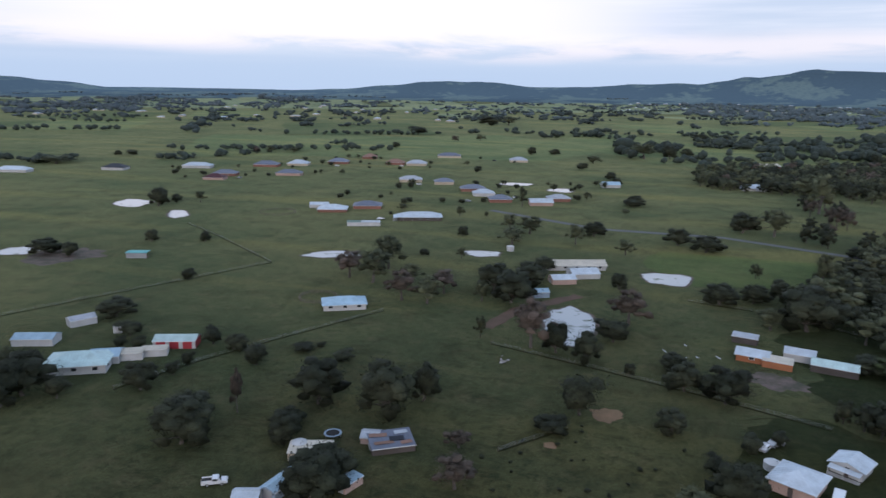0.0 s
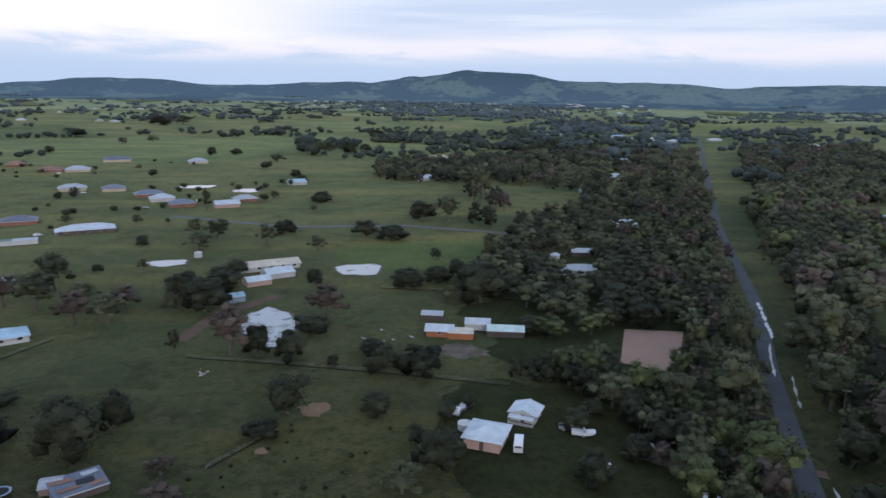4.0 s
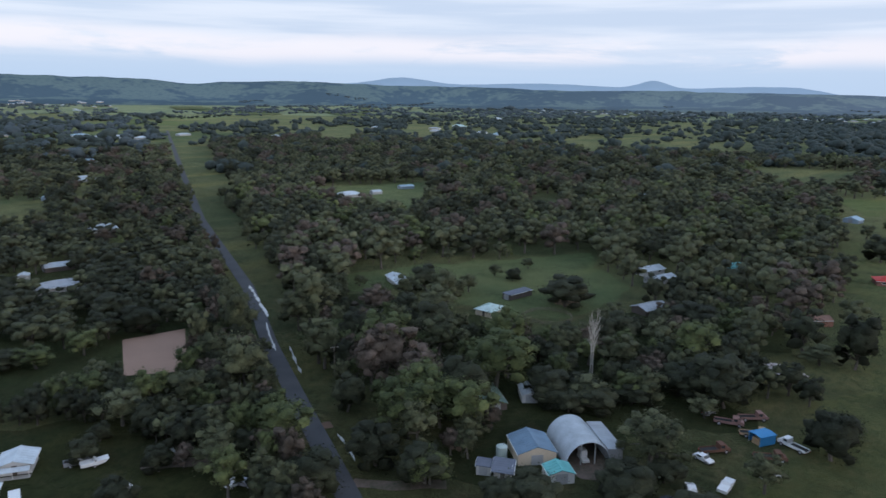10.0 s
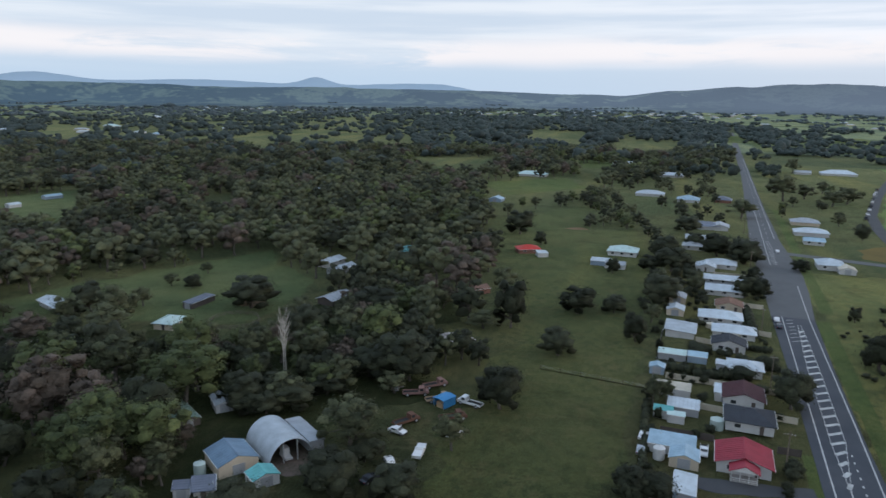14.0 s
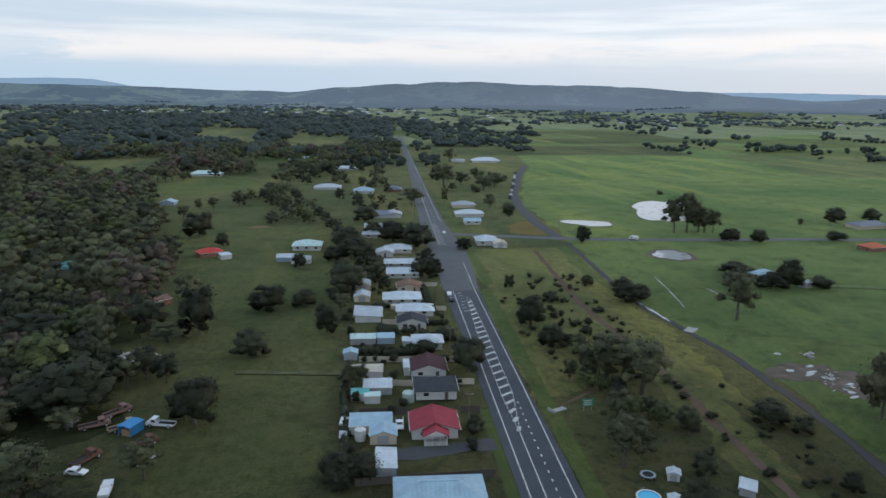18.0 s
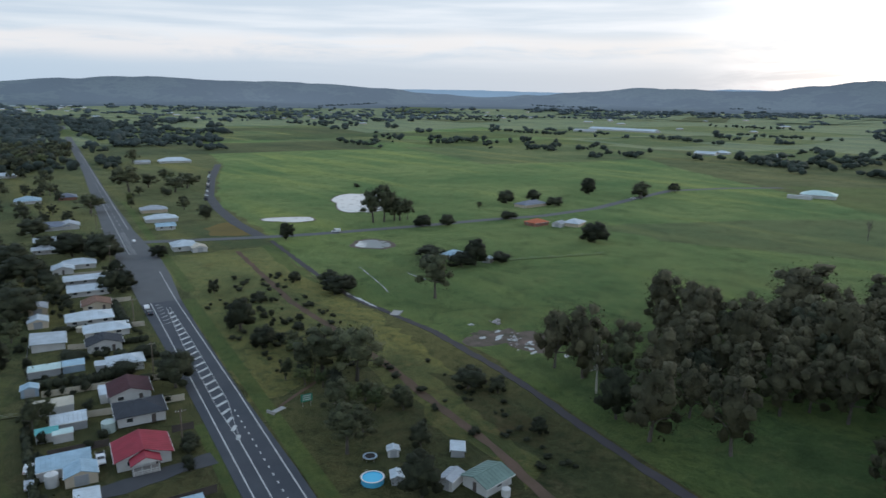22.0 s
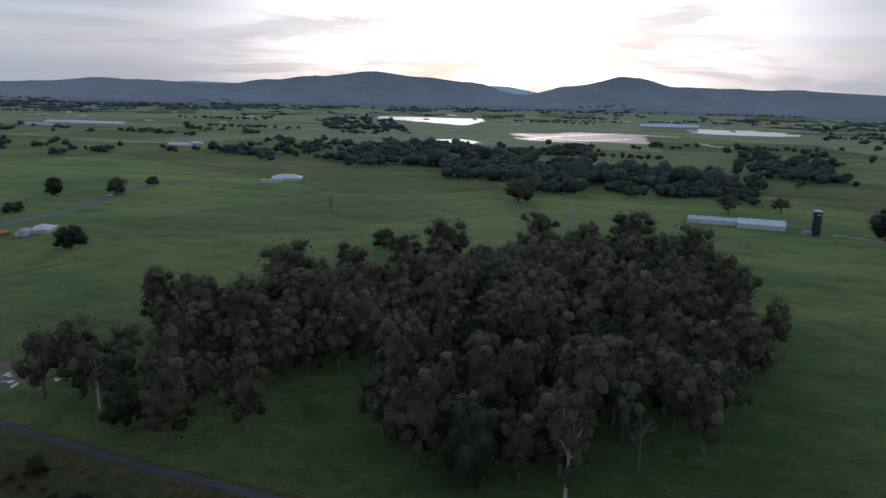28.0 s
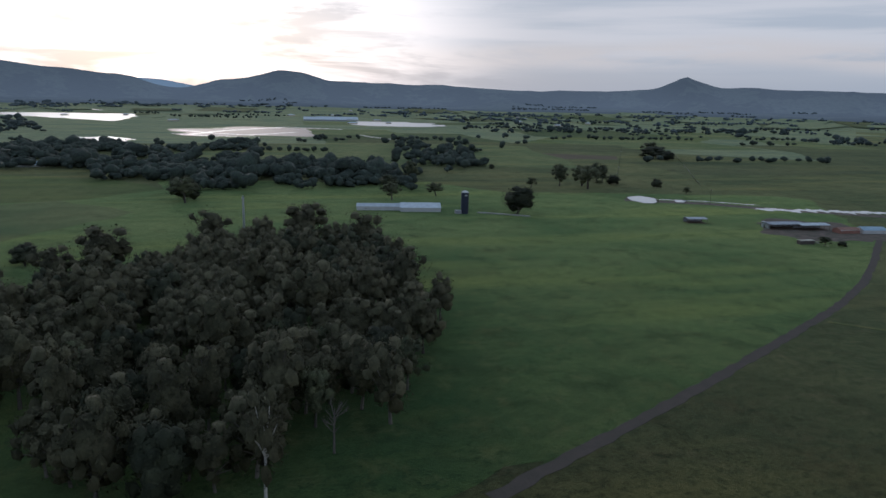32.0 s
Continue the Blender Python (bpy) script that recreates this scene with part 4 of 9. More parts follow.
# rain puddles along the lane
for i, (pts_, w_) in enumerate((([(162.1, 235.6), (154.7, 220.7), (147.6, 206.7), (142, 196)], 1.6), ([(138.3, 192.1), (130.1, 179.3), (123.1, 166.5)], 0.8), ([(128.6, 167.2), (121.1, 154.6), (116.9, 146.9)], 0.8), ([(99.7, 113), (96.8, 106.3), (93.6, 100.2)], 0.6), ([(71.5, 137.6), (70.4, 131.5), (69.4, 127.1)], 1.0), ([(72.2, 146.6), (76.9, 151.7)], 0.8), ([(7.5, 202.4), (12.4, 206.2), (16, 208.5)], 1.4), ([(272.3, -160.3), (251.3, -155.2), (225, -147.1)], 0.5), ([(236.4, -133.2), (210.4, -132.6)], 1.6), ([(249.1, -171.7), (231.6, -171.4)], 0.9))):
    tagged(part("water_puddle", wet_strip(pts_, w_ * 1.25, 0.095, i), M_WATER), "long rain puddle reflecting the sky", "puddle", kind="structure")
for i in range(16):
    r = random.Random(300 + i)
    x0, y0 = 154.9, -150.1
    patch("water_puddle", outline_blob(x0 + r.gauss(0, 8), y0 + r.gauss(0, 3), r.uniform(0.6, 2.6), r.uniform(0.4, 1.0), 75, 0.3, 14, i), M_WATER, 0.07, "small rain puddle on bare mud", "puddle")
for i in range(4):
    r = random.Random(330 + i)
    x0, y0 = 15.3, 212.9
    patch("water_puddle", outline_blob(x0 + r.gauss(0, 7), y0 + r.gauss(0, 5), r.uniform(0.5, 1.4), r.uniform(0.2, 0.4), 60, 0.3, 14, i), M_WATER, 0.07, "small rain puddle on bare mud", "puddle")

# ---- buildings ----
TAKEN = []  # circles kept free of scattered trees: x, y, radius
ROOF_WORD = {"white": "pale zinc", "grey": "grey metal", "blue": "light blue", "teal": "teal", "mint": "mint green", "red": "dark red", "scarlet": "scarlet", "orange": "orange tiled", "maroon": "maroon", "navy": "charcoal", "slate": "slate grey", "rust": "rusty iron", "green": "dull green", "cream": "cream", "denim": "slate-blue"}
WALL_WORD = {"white": "white weatherboard", "cream": "cream clad", "brick": "brown brick", "pink": "pale pink brick", "orange": "orange brick", "grey": "grey iron", "blue": "blue-grey clad", "dark": "dark timber", "red": "red"}


def roof_shape(kind, w, l, h, over, rise, t=0.14):
    """Solid roof over a w by l plan on walls h high; the ridge runs along y."""
    a, b = w / 2 + over, l / 2 + over
    s = Shape()
    if kind == "hip":
        r = max(b - a, 0.0) if b > a else 0.0
        q = max(a - b, 0.0)
        top = [(-q, -r, h + rise), (q, -r, h + rise), (q, r, h + rise), (-q, r, h + rise)]
        low = [(-a, -b, h), (a, -b, h), (a, b, h), (-a, b, h)]
        und = [(x, y, z - t) for x, y, z in low]
        s.add(low + top + und, [(0, 1, 5, 4), (1, 2, 6, 5), (2, 3, 7, 6), (3, 0, 4, 7), (8, 9, 1, 0), (9, 10, 2, 1), (10, 11, 3, 2), (11, 8, 0, 3), (11, 10, 9, 8)])
    elif kind == "gable":
        prof = [(-a, h), (0, h + rise), (a, h), (a, h - t), (0, h + rise - t), (-a, h - t)]
        vs = [(x, y, z) for y in (-b, b) for x, z in prof]
        s.add(vs, [(0, 1, 7, 6), (1, 2, 8, 7), (2, 3, 9, 8), (3, 4, 10, 9), (4, 5, 11, 10), (5, 0, 6, 11), (0, 5, 4, 1), (1, 4, 3, 2), (6, 7, 10, 11), (7, 8, 9, 10)])
    else:  # skillion, falling towards +x
        vs = [(x, y, z) for y in (-b, b) for x, z in ((-a, h + rise), (a, h), (a, h - t), (-a, h + rise - t))]
        s.add(vs, [(0, 1, 5, 4), (1, 2, 6, 5), (2, 3, 7, 6), (3, 0, 4, 7), (0, 3, 2, 1), (4, 5, 6, 7)])
    return s


def seams(kind, w, l, h, over, rise, step=0.9):
    """Raised ribs of the roof sheets, from ridge to eave."""
    a, b = w / 2 + over, l / 2 + over
    s = Shape()
    n = int(2 * b / step)
    for i in range(1, n):
        y = -b + 2 * b * i / n
        if kind == "gable":
            for sx in (-1, 1):
                s.tube((0, y, h + rise + 0.02), (sx * a, y, h + 0.02), 0.05, 0.05, 3, False)
        elif kind == "skillion":
            s.tube((-a, y, h + rise + 0.02), (a, y, h + 0.02), 0.05, 0.05, 3, False)
        else:
            k = max(0.0, abs(y) - max(b - a, 0)) / max(min(a, b), 0.1)
            for sx in (-1, 1):
                q = max(a - b, 0.0)
                x0 = q + (a - q) * k
                s.tube((sx * x0, y, h + rise * (1 - k) + 0.02), (sx * a, y, h + 0.02), 0.05, 0.05, 3, False)
    return s


def opening(house_ob, x, y, z, w, h, face, name="window"):
    """A framed window or door set into a wall whose outward side is face ('x+', 'x-', 'y+', 'y-')."""
    sgn = 1 if face[1] == "+" else -1
    d = 0.09

    def plate(s, ww, hh, zz, depth, thick):
        if face[0] == "y":
            s.box(x, y + sgn * depth, zz, ww, thick, hh)
        else:
            s.box(x + sgn * depth, y, zz, thick, ww, hh)
    if name == "door":
        s = Shape()
        plate(s, w, h, z, 0.02, d)
        part("door", s, WALL["dark"], house_ob)
        return
    s = Shape()
    for k in (-1, 1):
        if face[0] == "y":
            s.box(x + k * (w / 2 - 0.05), y + sgn * 0.03, z, 0.1, d, h)
        else:
            s.box(x + sgn * 0.03, y + k * (w / 2 - 0.05), z, d, 0.1, h)
    plate(s, w - 0.2, 0.1, z, 0.03, d)
    plate(s, w - 0.2, 0.1, z + h - 0.1, 0.03, d)
    fr = part("window", s, M_TRIM, house_ob)
    s = Shape()
    plate(s, w - 0.2, h - 0.2, z + 0.1, 0.0, 0.05)
    part("pane", s, M_GLASS, fr)


def house(x, y, az, w, l, roof="hip", rc="white", wc="white", h=2.6, rise=None, over=0.55, porch=0, name="house", z0=0.0, stilts=0.0, label="", windows=True, rib=True):
    rise = rise if rise is not None else (0.20 * min(w, l) if roof == "hip" else 0.18 * w if roof == "gable" else 0.07 * w)
    h = h * 0.86
    if y > 440 and x < 0:  # north-western houses shrunk, walls raised, to fit the camera's view
        w, l, h = w * 0.82, l * 0.78, h * 1.1
    cat = "house" if name == "house" else "shed"
    kindword = {"hip": "hipped", "gable": "gabled", "skillion": "low-pitched"}[roof]
    label = label or ("%s %s with a %s %s roof" % (WALL_WORD[wc], name.replace("_", " "), kindword, ROOF_WORD[rc]))
    ob = thing(name, label, cat, pose(x, y, z0, 0, 0, bearing(az)))
    TAKEN.append((x, y, 0.5 * math.hypot(w, l) + 1.5))
    TAKEN.append((x * 0.95, y * 0.95, 0.4 * math.hypot(w, l)))  # kept clear towards the camera, so trees don't hide the house
    if math.hypot(x, y) > 430:  # too far for windows and ribs to show
        windows = rib = False
    s = Shape()
    z = stilts
    if roof == "gable":
        vs = [(-w / 2, -l / 2, z - (0 if stilts else 0.3)), (w / 2, -l / 2, z - (0 if stilts else 0.3)), (w / 2, -l / 2, h + stilts), (0, -l / 2, h + stilts + rise * w / (w + 2 * over) - 0.1), (-w / 2, -l / 2, h + stilts)]
        vs += [(p, l / 2, q) for p, _, q in vs]
        s.add(vs, [(0, 1, 2, 3, 4), (9, 8, 7, 6, 5), (1, 0, 5, 6), (2, 1, 6, 7), (4, 3, 8, 9), (3, 2, 7, 8), (0, 4, 9, 5)])
    elif roof == "skillion":
        hi = h + stilts + rise * 0.85
        vs = [(-w / 2, -l / 2, z - 0.3), (w / 2, -l / 2, z - 0.3), (w / 2, -l / 2, h + stilts - 0.1), (-w / 2, -l / 2, hi)]
        vs += [(p, l / 2, q) for p, _, q in vs]
        s.add(vs, [(0, 1, 2, 3), (7, 6, 5, 4), (1, 0, 4, 5), (2, 1, 5, 6), (3, 2, 6, 7), (0, 3, 7, 4)])
    else:
        s.box(0, 0, z - (0 if stilts else 0.3), w, l, h + (0 if stilts else 0.3))
    part("wall", s, WALL[wc], ob)
    rf = part("roof", roof_shape(roof, w, l, h + stilts, over, rise), ROOF[rc], ob)
    if rib:
        tagged(part("roof_rib", seams(roof, w, l, h + stilts, over, rise), ROOF[rc], rf), kind="stuff")
    if roof != "skillion":
        s = Shape()
        r = max(l / 2 + over - (w / 2 + over), 0.3) if roof == "hip" else l / 2 + over
        if roof == "hip" and w > l:
            s.box(0, 0, h + stilts + rise - 0.03, w - l, 0.3, 0.1)
        else:
            s.box(0, 0, h + stilts + rise - 0.03, 0.3, 2 * r, 0.1)
        part("ridge_cap", s, ROOF[rc], rf)
    for k in (-1, 1):
        s = Shape().box(k * (w / 2 + over + 0.05), 0, h + stilts - 0.2, 0.12, l + 2 * over, 0.14)
        part("gutter", s, M_TRIM, ob)
    if stilts:
        for px_ in (-1, 1):
            for py_ in (-1, 0, 1):
                part("stump", Shape().box(px_ * (w / 2 - 0.3), py_ * (l / 2 - 0.3), -0.2, 0.25, 0.25, stilts + 0.2), M_POST, ob)
    if windows:
        zz = stilts + 0.9
        for sx in (-1, 1):
            n = max(1, int(l / 4.5))
            for i in range(n):
                opening(ob, sx * w / 2, -l / 2 + l * (i + 0.5) / n, zz, min(1.6, l / n * 0.5), 1.2, "x" + ("+" if sx > 0 else "-"))
        for sy in (-1, 1):
            n = max(1, int(w / 4.5))
            for i in range(n):
                if sy < 0 and i == n // 2:
                    opening(ob, -w / 2 + w * (i + 0.5) / n, sy * l / 2, stilts, 0.95, 2.05, "y-", "door")
                else:
                    opening(ob, -w / 2 + w * (i + 0.5) / n, sy * l / 2, zz, min(1.6, w / n * 0.5), 1.2, "y" + ("+" if sy > 0 else "-"))
    if porch:
        py = -l / 2 - over - porch / 2
        s = Shape()
        b = porch / 2
        vs = [(-w / 2, py - b, h + stilts - 0.55), (w / 2, py - b, h + stilts - 0.55), (w / 2, py + b, h + stilts - 0.15), (-w / 2, py + b, h + stilts - 0.15)]
        s.add(vs + [(p, q, r - 0.1) for p, q, r in vs], [(0, 1, 2, 3), (7, 6, 5, 4), (0, 4, 5, 1), (1, 5, 6, 2), (2, 6, 7, 3), (3, 7, 4, 0)])
        part("verandah_roof", s, ROOF[rc], ob)
        n = max(2, int(w / 3.5))
        for i in range(n + 1):
            part("verandah_post", Shape().box(-w / 2 + 0.15 + (w - 0.3) * i / n, py - b + 0.15, -0.1, 0.12, 0.12, h + stilts - 0.5), M_TRIM, ob)
        part("verandah_floor", Shape().box(0, py, max(stilts - 0.15, -0.1), w, porch, 0.2), M_CONCRETE, ob)
    return ob


def shed(x, y, az, w, l, roof="gable", rc="white", wc="grey", h=2.6, **k):
    k.setdefault("windows", False)
    ob = house(x, y, az, w, l, roof, rc, wc, h, over=0.15, name="shed", **k)
    s = Shape()
    s.box(0, -l / 2 - 0.03, 0, min(2.6, w * 0.6), 0.08, min(2.3, h - 0.3))
    part("roller_door", s, WALL["grey"], ob)
    return ob


def open_shed(x, y, az, w, l, rc="white", h=3.0, rise=0.6, name="open_shed", z0=0.0):
    """A roof on posts with its back wall clad."""
    ob = thing(name, "open-sided farm shed with a %s iron roof on posts" % ROOF_WORD[rc], "shed", pose(x, y, z0, 0, 0, bearing(az)))
    TAKEN.append((x, y, 0.5 * math.hypot(w, l) + 1.5))
    rf = part("roof", roof_shape("gable", w, l, h, 0.3, rise), ROOF[rc], ob)
    tagged(part("roof_rib", seams("gable", w, l, h, 0.3, rise), ROOF[rc], rf), kind="stuff")
    n = max(2, int(l / 4))
    for i in range(n + 1):
        for k in (-1, 1):
            part("post", Shape().tube((k * (w / 2 - 0.1), -l / 2 + l * i / n, -0.2), (k * (w / 2 - 0.1), -l / 2 + l * i / n, h - 0.1), 0.09, 0.09, 6), M_POST, ob)
    part("back_wall", Shape().box(w / 2 - 0.02, 0, -0.1, 0.06, l, h), WALL["grey"], ob)
    part("floor_slab", Shape().box(0, 0, -0.2, w, l, 0.24), M_DIRT, ob)
    return ob


NB = 28.0  # bearing of the lane and the blocks beside it
HB = HW_AZ  # along the highway
# highway lots, from the nearest on
red_house = house(147.9, -32.9, HB, 10.6, 9.0, "gable", "red", "white", 2.9, label="white house with a large dark red gabled roof")
porch_roof = roof_shape("gable", 5.4, 5.0, 2.5, 0.35, 1.5)
porch_roof.v = [(x, y - 5.3, z) for x, y, z in porch_roof.v]
part("porch_roof", porch_roof, ROOF["red"], red_house)
part("porch_gable", Shape().add([(-2.6, -7.8, 2.4), (2.6, -7.8, 2.4), (0, -7.8, 3.75), (-2.6, -7.7, 2.4), (2.6, -7.7, 2.4), (0, -7.7, 3.75)], [(0, 1, 2), (5, 4, 3), (0, 3, 4, 1), (1, 4, 5, 2), (2, 5, 3, 0)]), M_TRIM, red_house)
for k in (-2.5, -0.85, 0.85, 2.5):
    part("porch_post", Shape().box(k, -7.7, -0.1, 0.14, 0.14, 2.55), M_TRIM, red_house)
part("porch_rail", Shape().box(0, -7.7, 0.85, 5.0, 0.08, 0.1).box(0, -7.7, 0.45, 5.0, 0.06, 0.06), M_TRIM, red_house)
part("porch_floor", Shape().box(0, -6.2, -0.1, 5.4, 3.2, 0.25), M_CONCRETE, red_house)
house(118.7, -27.7, HB + 90, 9.5, 17, "hip", "blue", "white", 2.9)
shed(151.8, -18.5, HB + 90, 6.0, 10, "skillion", "blue", "white")
shed(146, -20.6, HB, 6.0, 5.5, "gable", "blue", "cream")
shed(133.5, -19.4, HB, 4.2, 8.5, "skillion", "white", "blue")
house(167.4, -37.5, HB, 10.5, 9, "hip", "navy", "white", 3.0, stilts=0.6)
house(182.7, -38.8, HB, 9.5, 9, "gable", "maroon", "white", 2.9)
shed(184.3, -35, HB, 5.8, 6.5, "skillion", "white", "white")
shed(183.8, -21.4, HB + 90, 4.6, 9, "skillion", "cream", "white")
shed(172.7, -23, HB + 90, 5.2, 7.5, "skillion", "white", "grey")
shed(168.8, -17.9, HB + 90, 3.4, 4.5, "gable", "teal", "white")
shed(166.2, -20.7, HB + 90, 2.2, 4, "skillion", "mint", "white")
house(203.9, -43, HB + 90, 7.2, 9, "hip", "white", "white", 3.0)
shed(204.8, -37.6, HB, 4.5, 4, "skillion", "white", "grey")
shed(210.7, -23.5, HB + 90, 4, 8, "skillion", "mint", "grey")
shed(210.1, -30.7, HB + 90, 4, 5.5, "skillion", "blue", "blue")
shed(198.1, -18.3, HB, 4, 3.5, "gable", "blue", "blue")
house(236.2, -28.3, HB, 9, 11, "skillion", "white", "white", 2.6, windows=False)
house(223.8, -41.7, HB, 9.5, 7, "gable", "navy", "white", 2.9)
house(238.2, -45.5, HB + 90, 8, 13, "hip", "white", "white")
house(254.1, -43.5, HB + 90, 9, 14, "hip", "white", "white")
house(269.7, -48.9, HB, 9, 8, "gable", "rust", "cream")
shed(259.1, -28.7, HB, 6, 7, "gable", "white", "cream")
shed(276.3, -31, HB, 6, 8, "gable", "grey", "cream")
house(292.5, -50.6, HB + 90, 9, 14, "gable", "white", "white")
house(310.1, -52.8, HB + 90, 7, 15, "skillion", "white", "grey")
house(341.2, -56.4, HB + 90, 9, 13, "hip", "white", "white")
house(334, -48.7, HB, 8, 9, "gable", "white", "white")
house(381.3, -49.3, HB + 90, 8, 12, "hip", "grey", "white")
house(403.3, -53.1, HB + 90, 8, 12, "gable", "white", "white")
house(446.8, -60.2, HB + 90, 11, 22, "hip", "slate", "white")
house(446.2, -70.7, HB, 10, 12, "gable", "grey", "white")
house(565.1, -65.1, HB + 90, 14, 16, "hip", "blue", "white")
house(591.2, -37.9, HB + 90, 12, 22, "hip", "white", "white")
house(571, -91, HB, 12, 14, "hip", "slate", "brick")
# paddock houses north of the lots
house(356.5, -11.9, HB + 90, 11, 14, "hip", "mint", "white", 3.0)
shed(331.1, -1.1, HB + 90, 6, 9, "gable", "white", "blue")
shed(325.8, -7.8, HB + 90, 6, 9, "gable", "grey", "white")
house(348.8, 35.7, HB + 60, 8, 11, "hip", "scarlet", "brick")
shed(340.5, 27.8, HB + 60, 5, 5, "skillion", "white", "white")
house(329.2, 90.4, HB + 70, 11, 14, "hip", "teal", "white")
house(295.8, 122.1, NB + 80, 7, 13, "gable", "white", "white")
shed(284.5, 111.9, NB + 80, 6, 14, "gable", "white", "grey")
shed(267.3, 46.4, HB + 40, 6, 7, "gable", "rust", "brick")
house(709.1, 70.9, HB + 90, 14, 30, "hip", "mint", "white")
house(860.3, -30.8, HB + 90, 14, 40, "gable", "white", "white")
house(745.3, -66, HB + 90, 12, 26, "hip", "white", "white")
shed(521.1, 78.7, HB, 10, 10, "gable", "blue", "blue")
shed(527.6, 222.7, NB, 9, 9, "gable", "white", "white")
house(883.7, 336.7, NB, 18, 24, "hip", "white", "white")
# south side of the highway
house(353.1, -106.6, HB, 11, 12, "hip", "white", "white", 3.0)
shed(344.3, -111.3, HB, 7, 8, "gable", "cream", "white")
house(479, -126.7, HB + 90, 11, 16, "hip", "grey", "cream")
house(441.3, -120.8, HB + 90, 11, 18, "hip", "white", "white")
house(412.8, -115, HB + 90, 8, 10, "gable", "blue", "white")
house(821.9, -244.5, HB + 90, 18, 34, "hip", "white", "white")
shed(822.1, -209.5, HB + 90, 10, 16, "gable", "grey", "white")
# the yard with the pool
shed(116.7, -77.1, HB + 20, 2.4, 2.4, "gable", "white", "white", 2.0)
shed(109.1, -89.2, HB + 30, 3.0, 4.4, "skillion", "white", "grey", 1.9)
shed(107.3, -71.8, HB + 20, 2.4, 3.2, "gable", "white", "grey", 2.0)
shed(99.8, -80, HB + 60, 3.2, 5.0, "gable", "grey", "white")
house(95.4, -85.9, HB + 75, 6.5, 7.5, "gable", "green", "white", 2.6)
# farms to the south-east
house(260.1, -207.5, HB + 60, 8, 10, "hip", "blue", "white")
shed(242.8, -214.9, HB + 60, 4, 4, "gable", "white", "white")
house(357.9, -356.9, HB + 80, 11, 22, "hip", "slate", "cream")
house(300.9, -305.9, HB + 80, 9, 12, "hip", "orange", "brick")
house(286.9, -324.8, HB + 60, 10, 13, "hip", "white", "cream")
shed(290.1, -314.8, HB + 60, 6, 9, "gable", "grey", "white")
house(260.2, -590.3, 70, 16, 26, "hip", "mint", "white", 3.2)
shed(266.3, -571.2, 70, 9, 18, "skillion", "white", "white")
house(567.5, -917.5, 80, 16, 30, "gable", "white", "white")
house(563.5, -952.5, 80, 14, 20, "hip", "white", "white")
house(482.4, -957.8, 80, 14, 18, "hip", "white", "white")
shed(1102.8, -1409.4, 86, 24, 190, "gable", "white", "white", h=4, rib=False)
shed(1121.7, -1291.6, 86, 16, 60, "gable", "grey", "white", h=4, rib=False)
house(210.8, -791, 90, 14, 26, "hip", "blue", "white")
# dairy to the south
shed(-87.8, -474.1, 100, 9, 32, "gable", "white", "white", h=3.2)
shed(-114.8, -466.4, 100, 14, 28, "gable", "white", "white", h=3.4)
shed(-278.2, -2246.6, 95, 40, 130, "gable", "white", "white", h=5, rib=False)
shed(-234.7, -2201.6, 95, 40, 130, "gable", "white", "grey", h=5, rib=False)
open_shed(-285.1, -393.1, 100, 8, 13, "grey")
open_shed(-331, -365.6, 95, 10, 24, "grey", 3.4)
open_shed(-347.2, -359.2, 95, 9, 20, "white", 3.4)
shed(-361.2, -345.4, 95, 7, 14, "gable", "rust", "brick")
shed(-377.7, -342.9, 100, 9, 16, "gable", "blue", "white")
shed(-306.3, -319.5, 95, 3, 9, "skillion", "cream", "dark")
# beside the lane
house(33.5, 139.8, NB, 8.2, 9.0, "hip", "white", "pink", 3.0, stilts=0.4)
house(45.8, 151.2, NB + 4, 6.2, 6.0, "gable", "white", "white", 2.6, porch=1.4)
shed(33.7, 228, NB + 75, 4, 7.5, "skillion", "grey", "dark")
house(34.1, 212.9, NB + 75, 6.5, 8.5, "gable", "white", "orange", 2.5)
shed(40.3, 208.9, NB + 75, 4.5, 8, "skillion", "cream", "orange")
shed(47.7, 217.7, NB + 75, 6, 8.5, "gable", "white", "white")
shed(55.3, 209.8, NB + 75, 6, 12, "gable", "mint", "dark")
house(108.3, 284.9, NB + 70, 9, 17, "hip", "grey", "white")
shed(121.4, 318.4, NB + 70, 7, 12, "gable", "white", "dark")
shed(104.7, 310.7, NB, 4, 5, "gable", "white", "white")
house(175, 390.9, NB + 80, 10, 17, "hip", "white", "white")
house(84.5, 617, NB + 60, 13, 20, "hip", "white", "white")
house(266.9, 625.7, NB + 60, 13, 20, "hip", "white", "white")
house(332.4, 777.9, NB + 60, 16, 22, "gable", "blue", "white")
shed(201.8, 533.8, NB, 8, 9, "gable", "blue", "blue")
house(552.2, 1169.2, NB + 60, 20, 60, "gable", "white", "white")
house(366.2, 395.8, NB + 80, 11, 19, "hip", "white", "white")
shed(391.7, 392.1, NB + 80, 6, 8, "gable", "white", "white")
shed(434.1, 398.7, NB + 80, 6, 13, "gable", "blue", "blue")
house(205.3, 191.8, NB, 6, 17, "gable", "white", "white")
house(198.4, 140.2, NB + 60, 7, 9, "hip", "mint", "cream")
shed(223.3, 145, NB + 70, 4, 13, "skillion", "slate", "dark")
shed(138.5, 98, NB + 10, 6, 15, "gable", "green", "dark", h=2.2)
shed(146.2, 90.3, NB + 20, 4.5, 7, "gable", "white", "white")
shed(137.4, 105.3, NB + 20, 3, 5, "gable", "mint", "white")
house(716.5, 1037.7, NB, 16, 18, "hip", "white", "white")
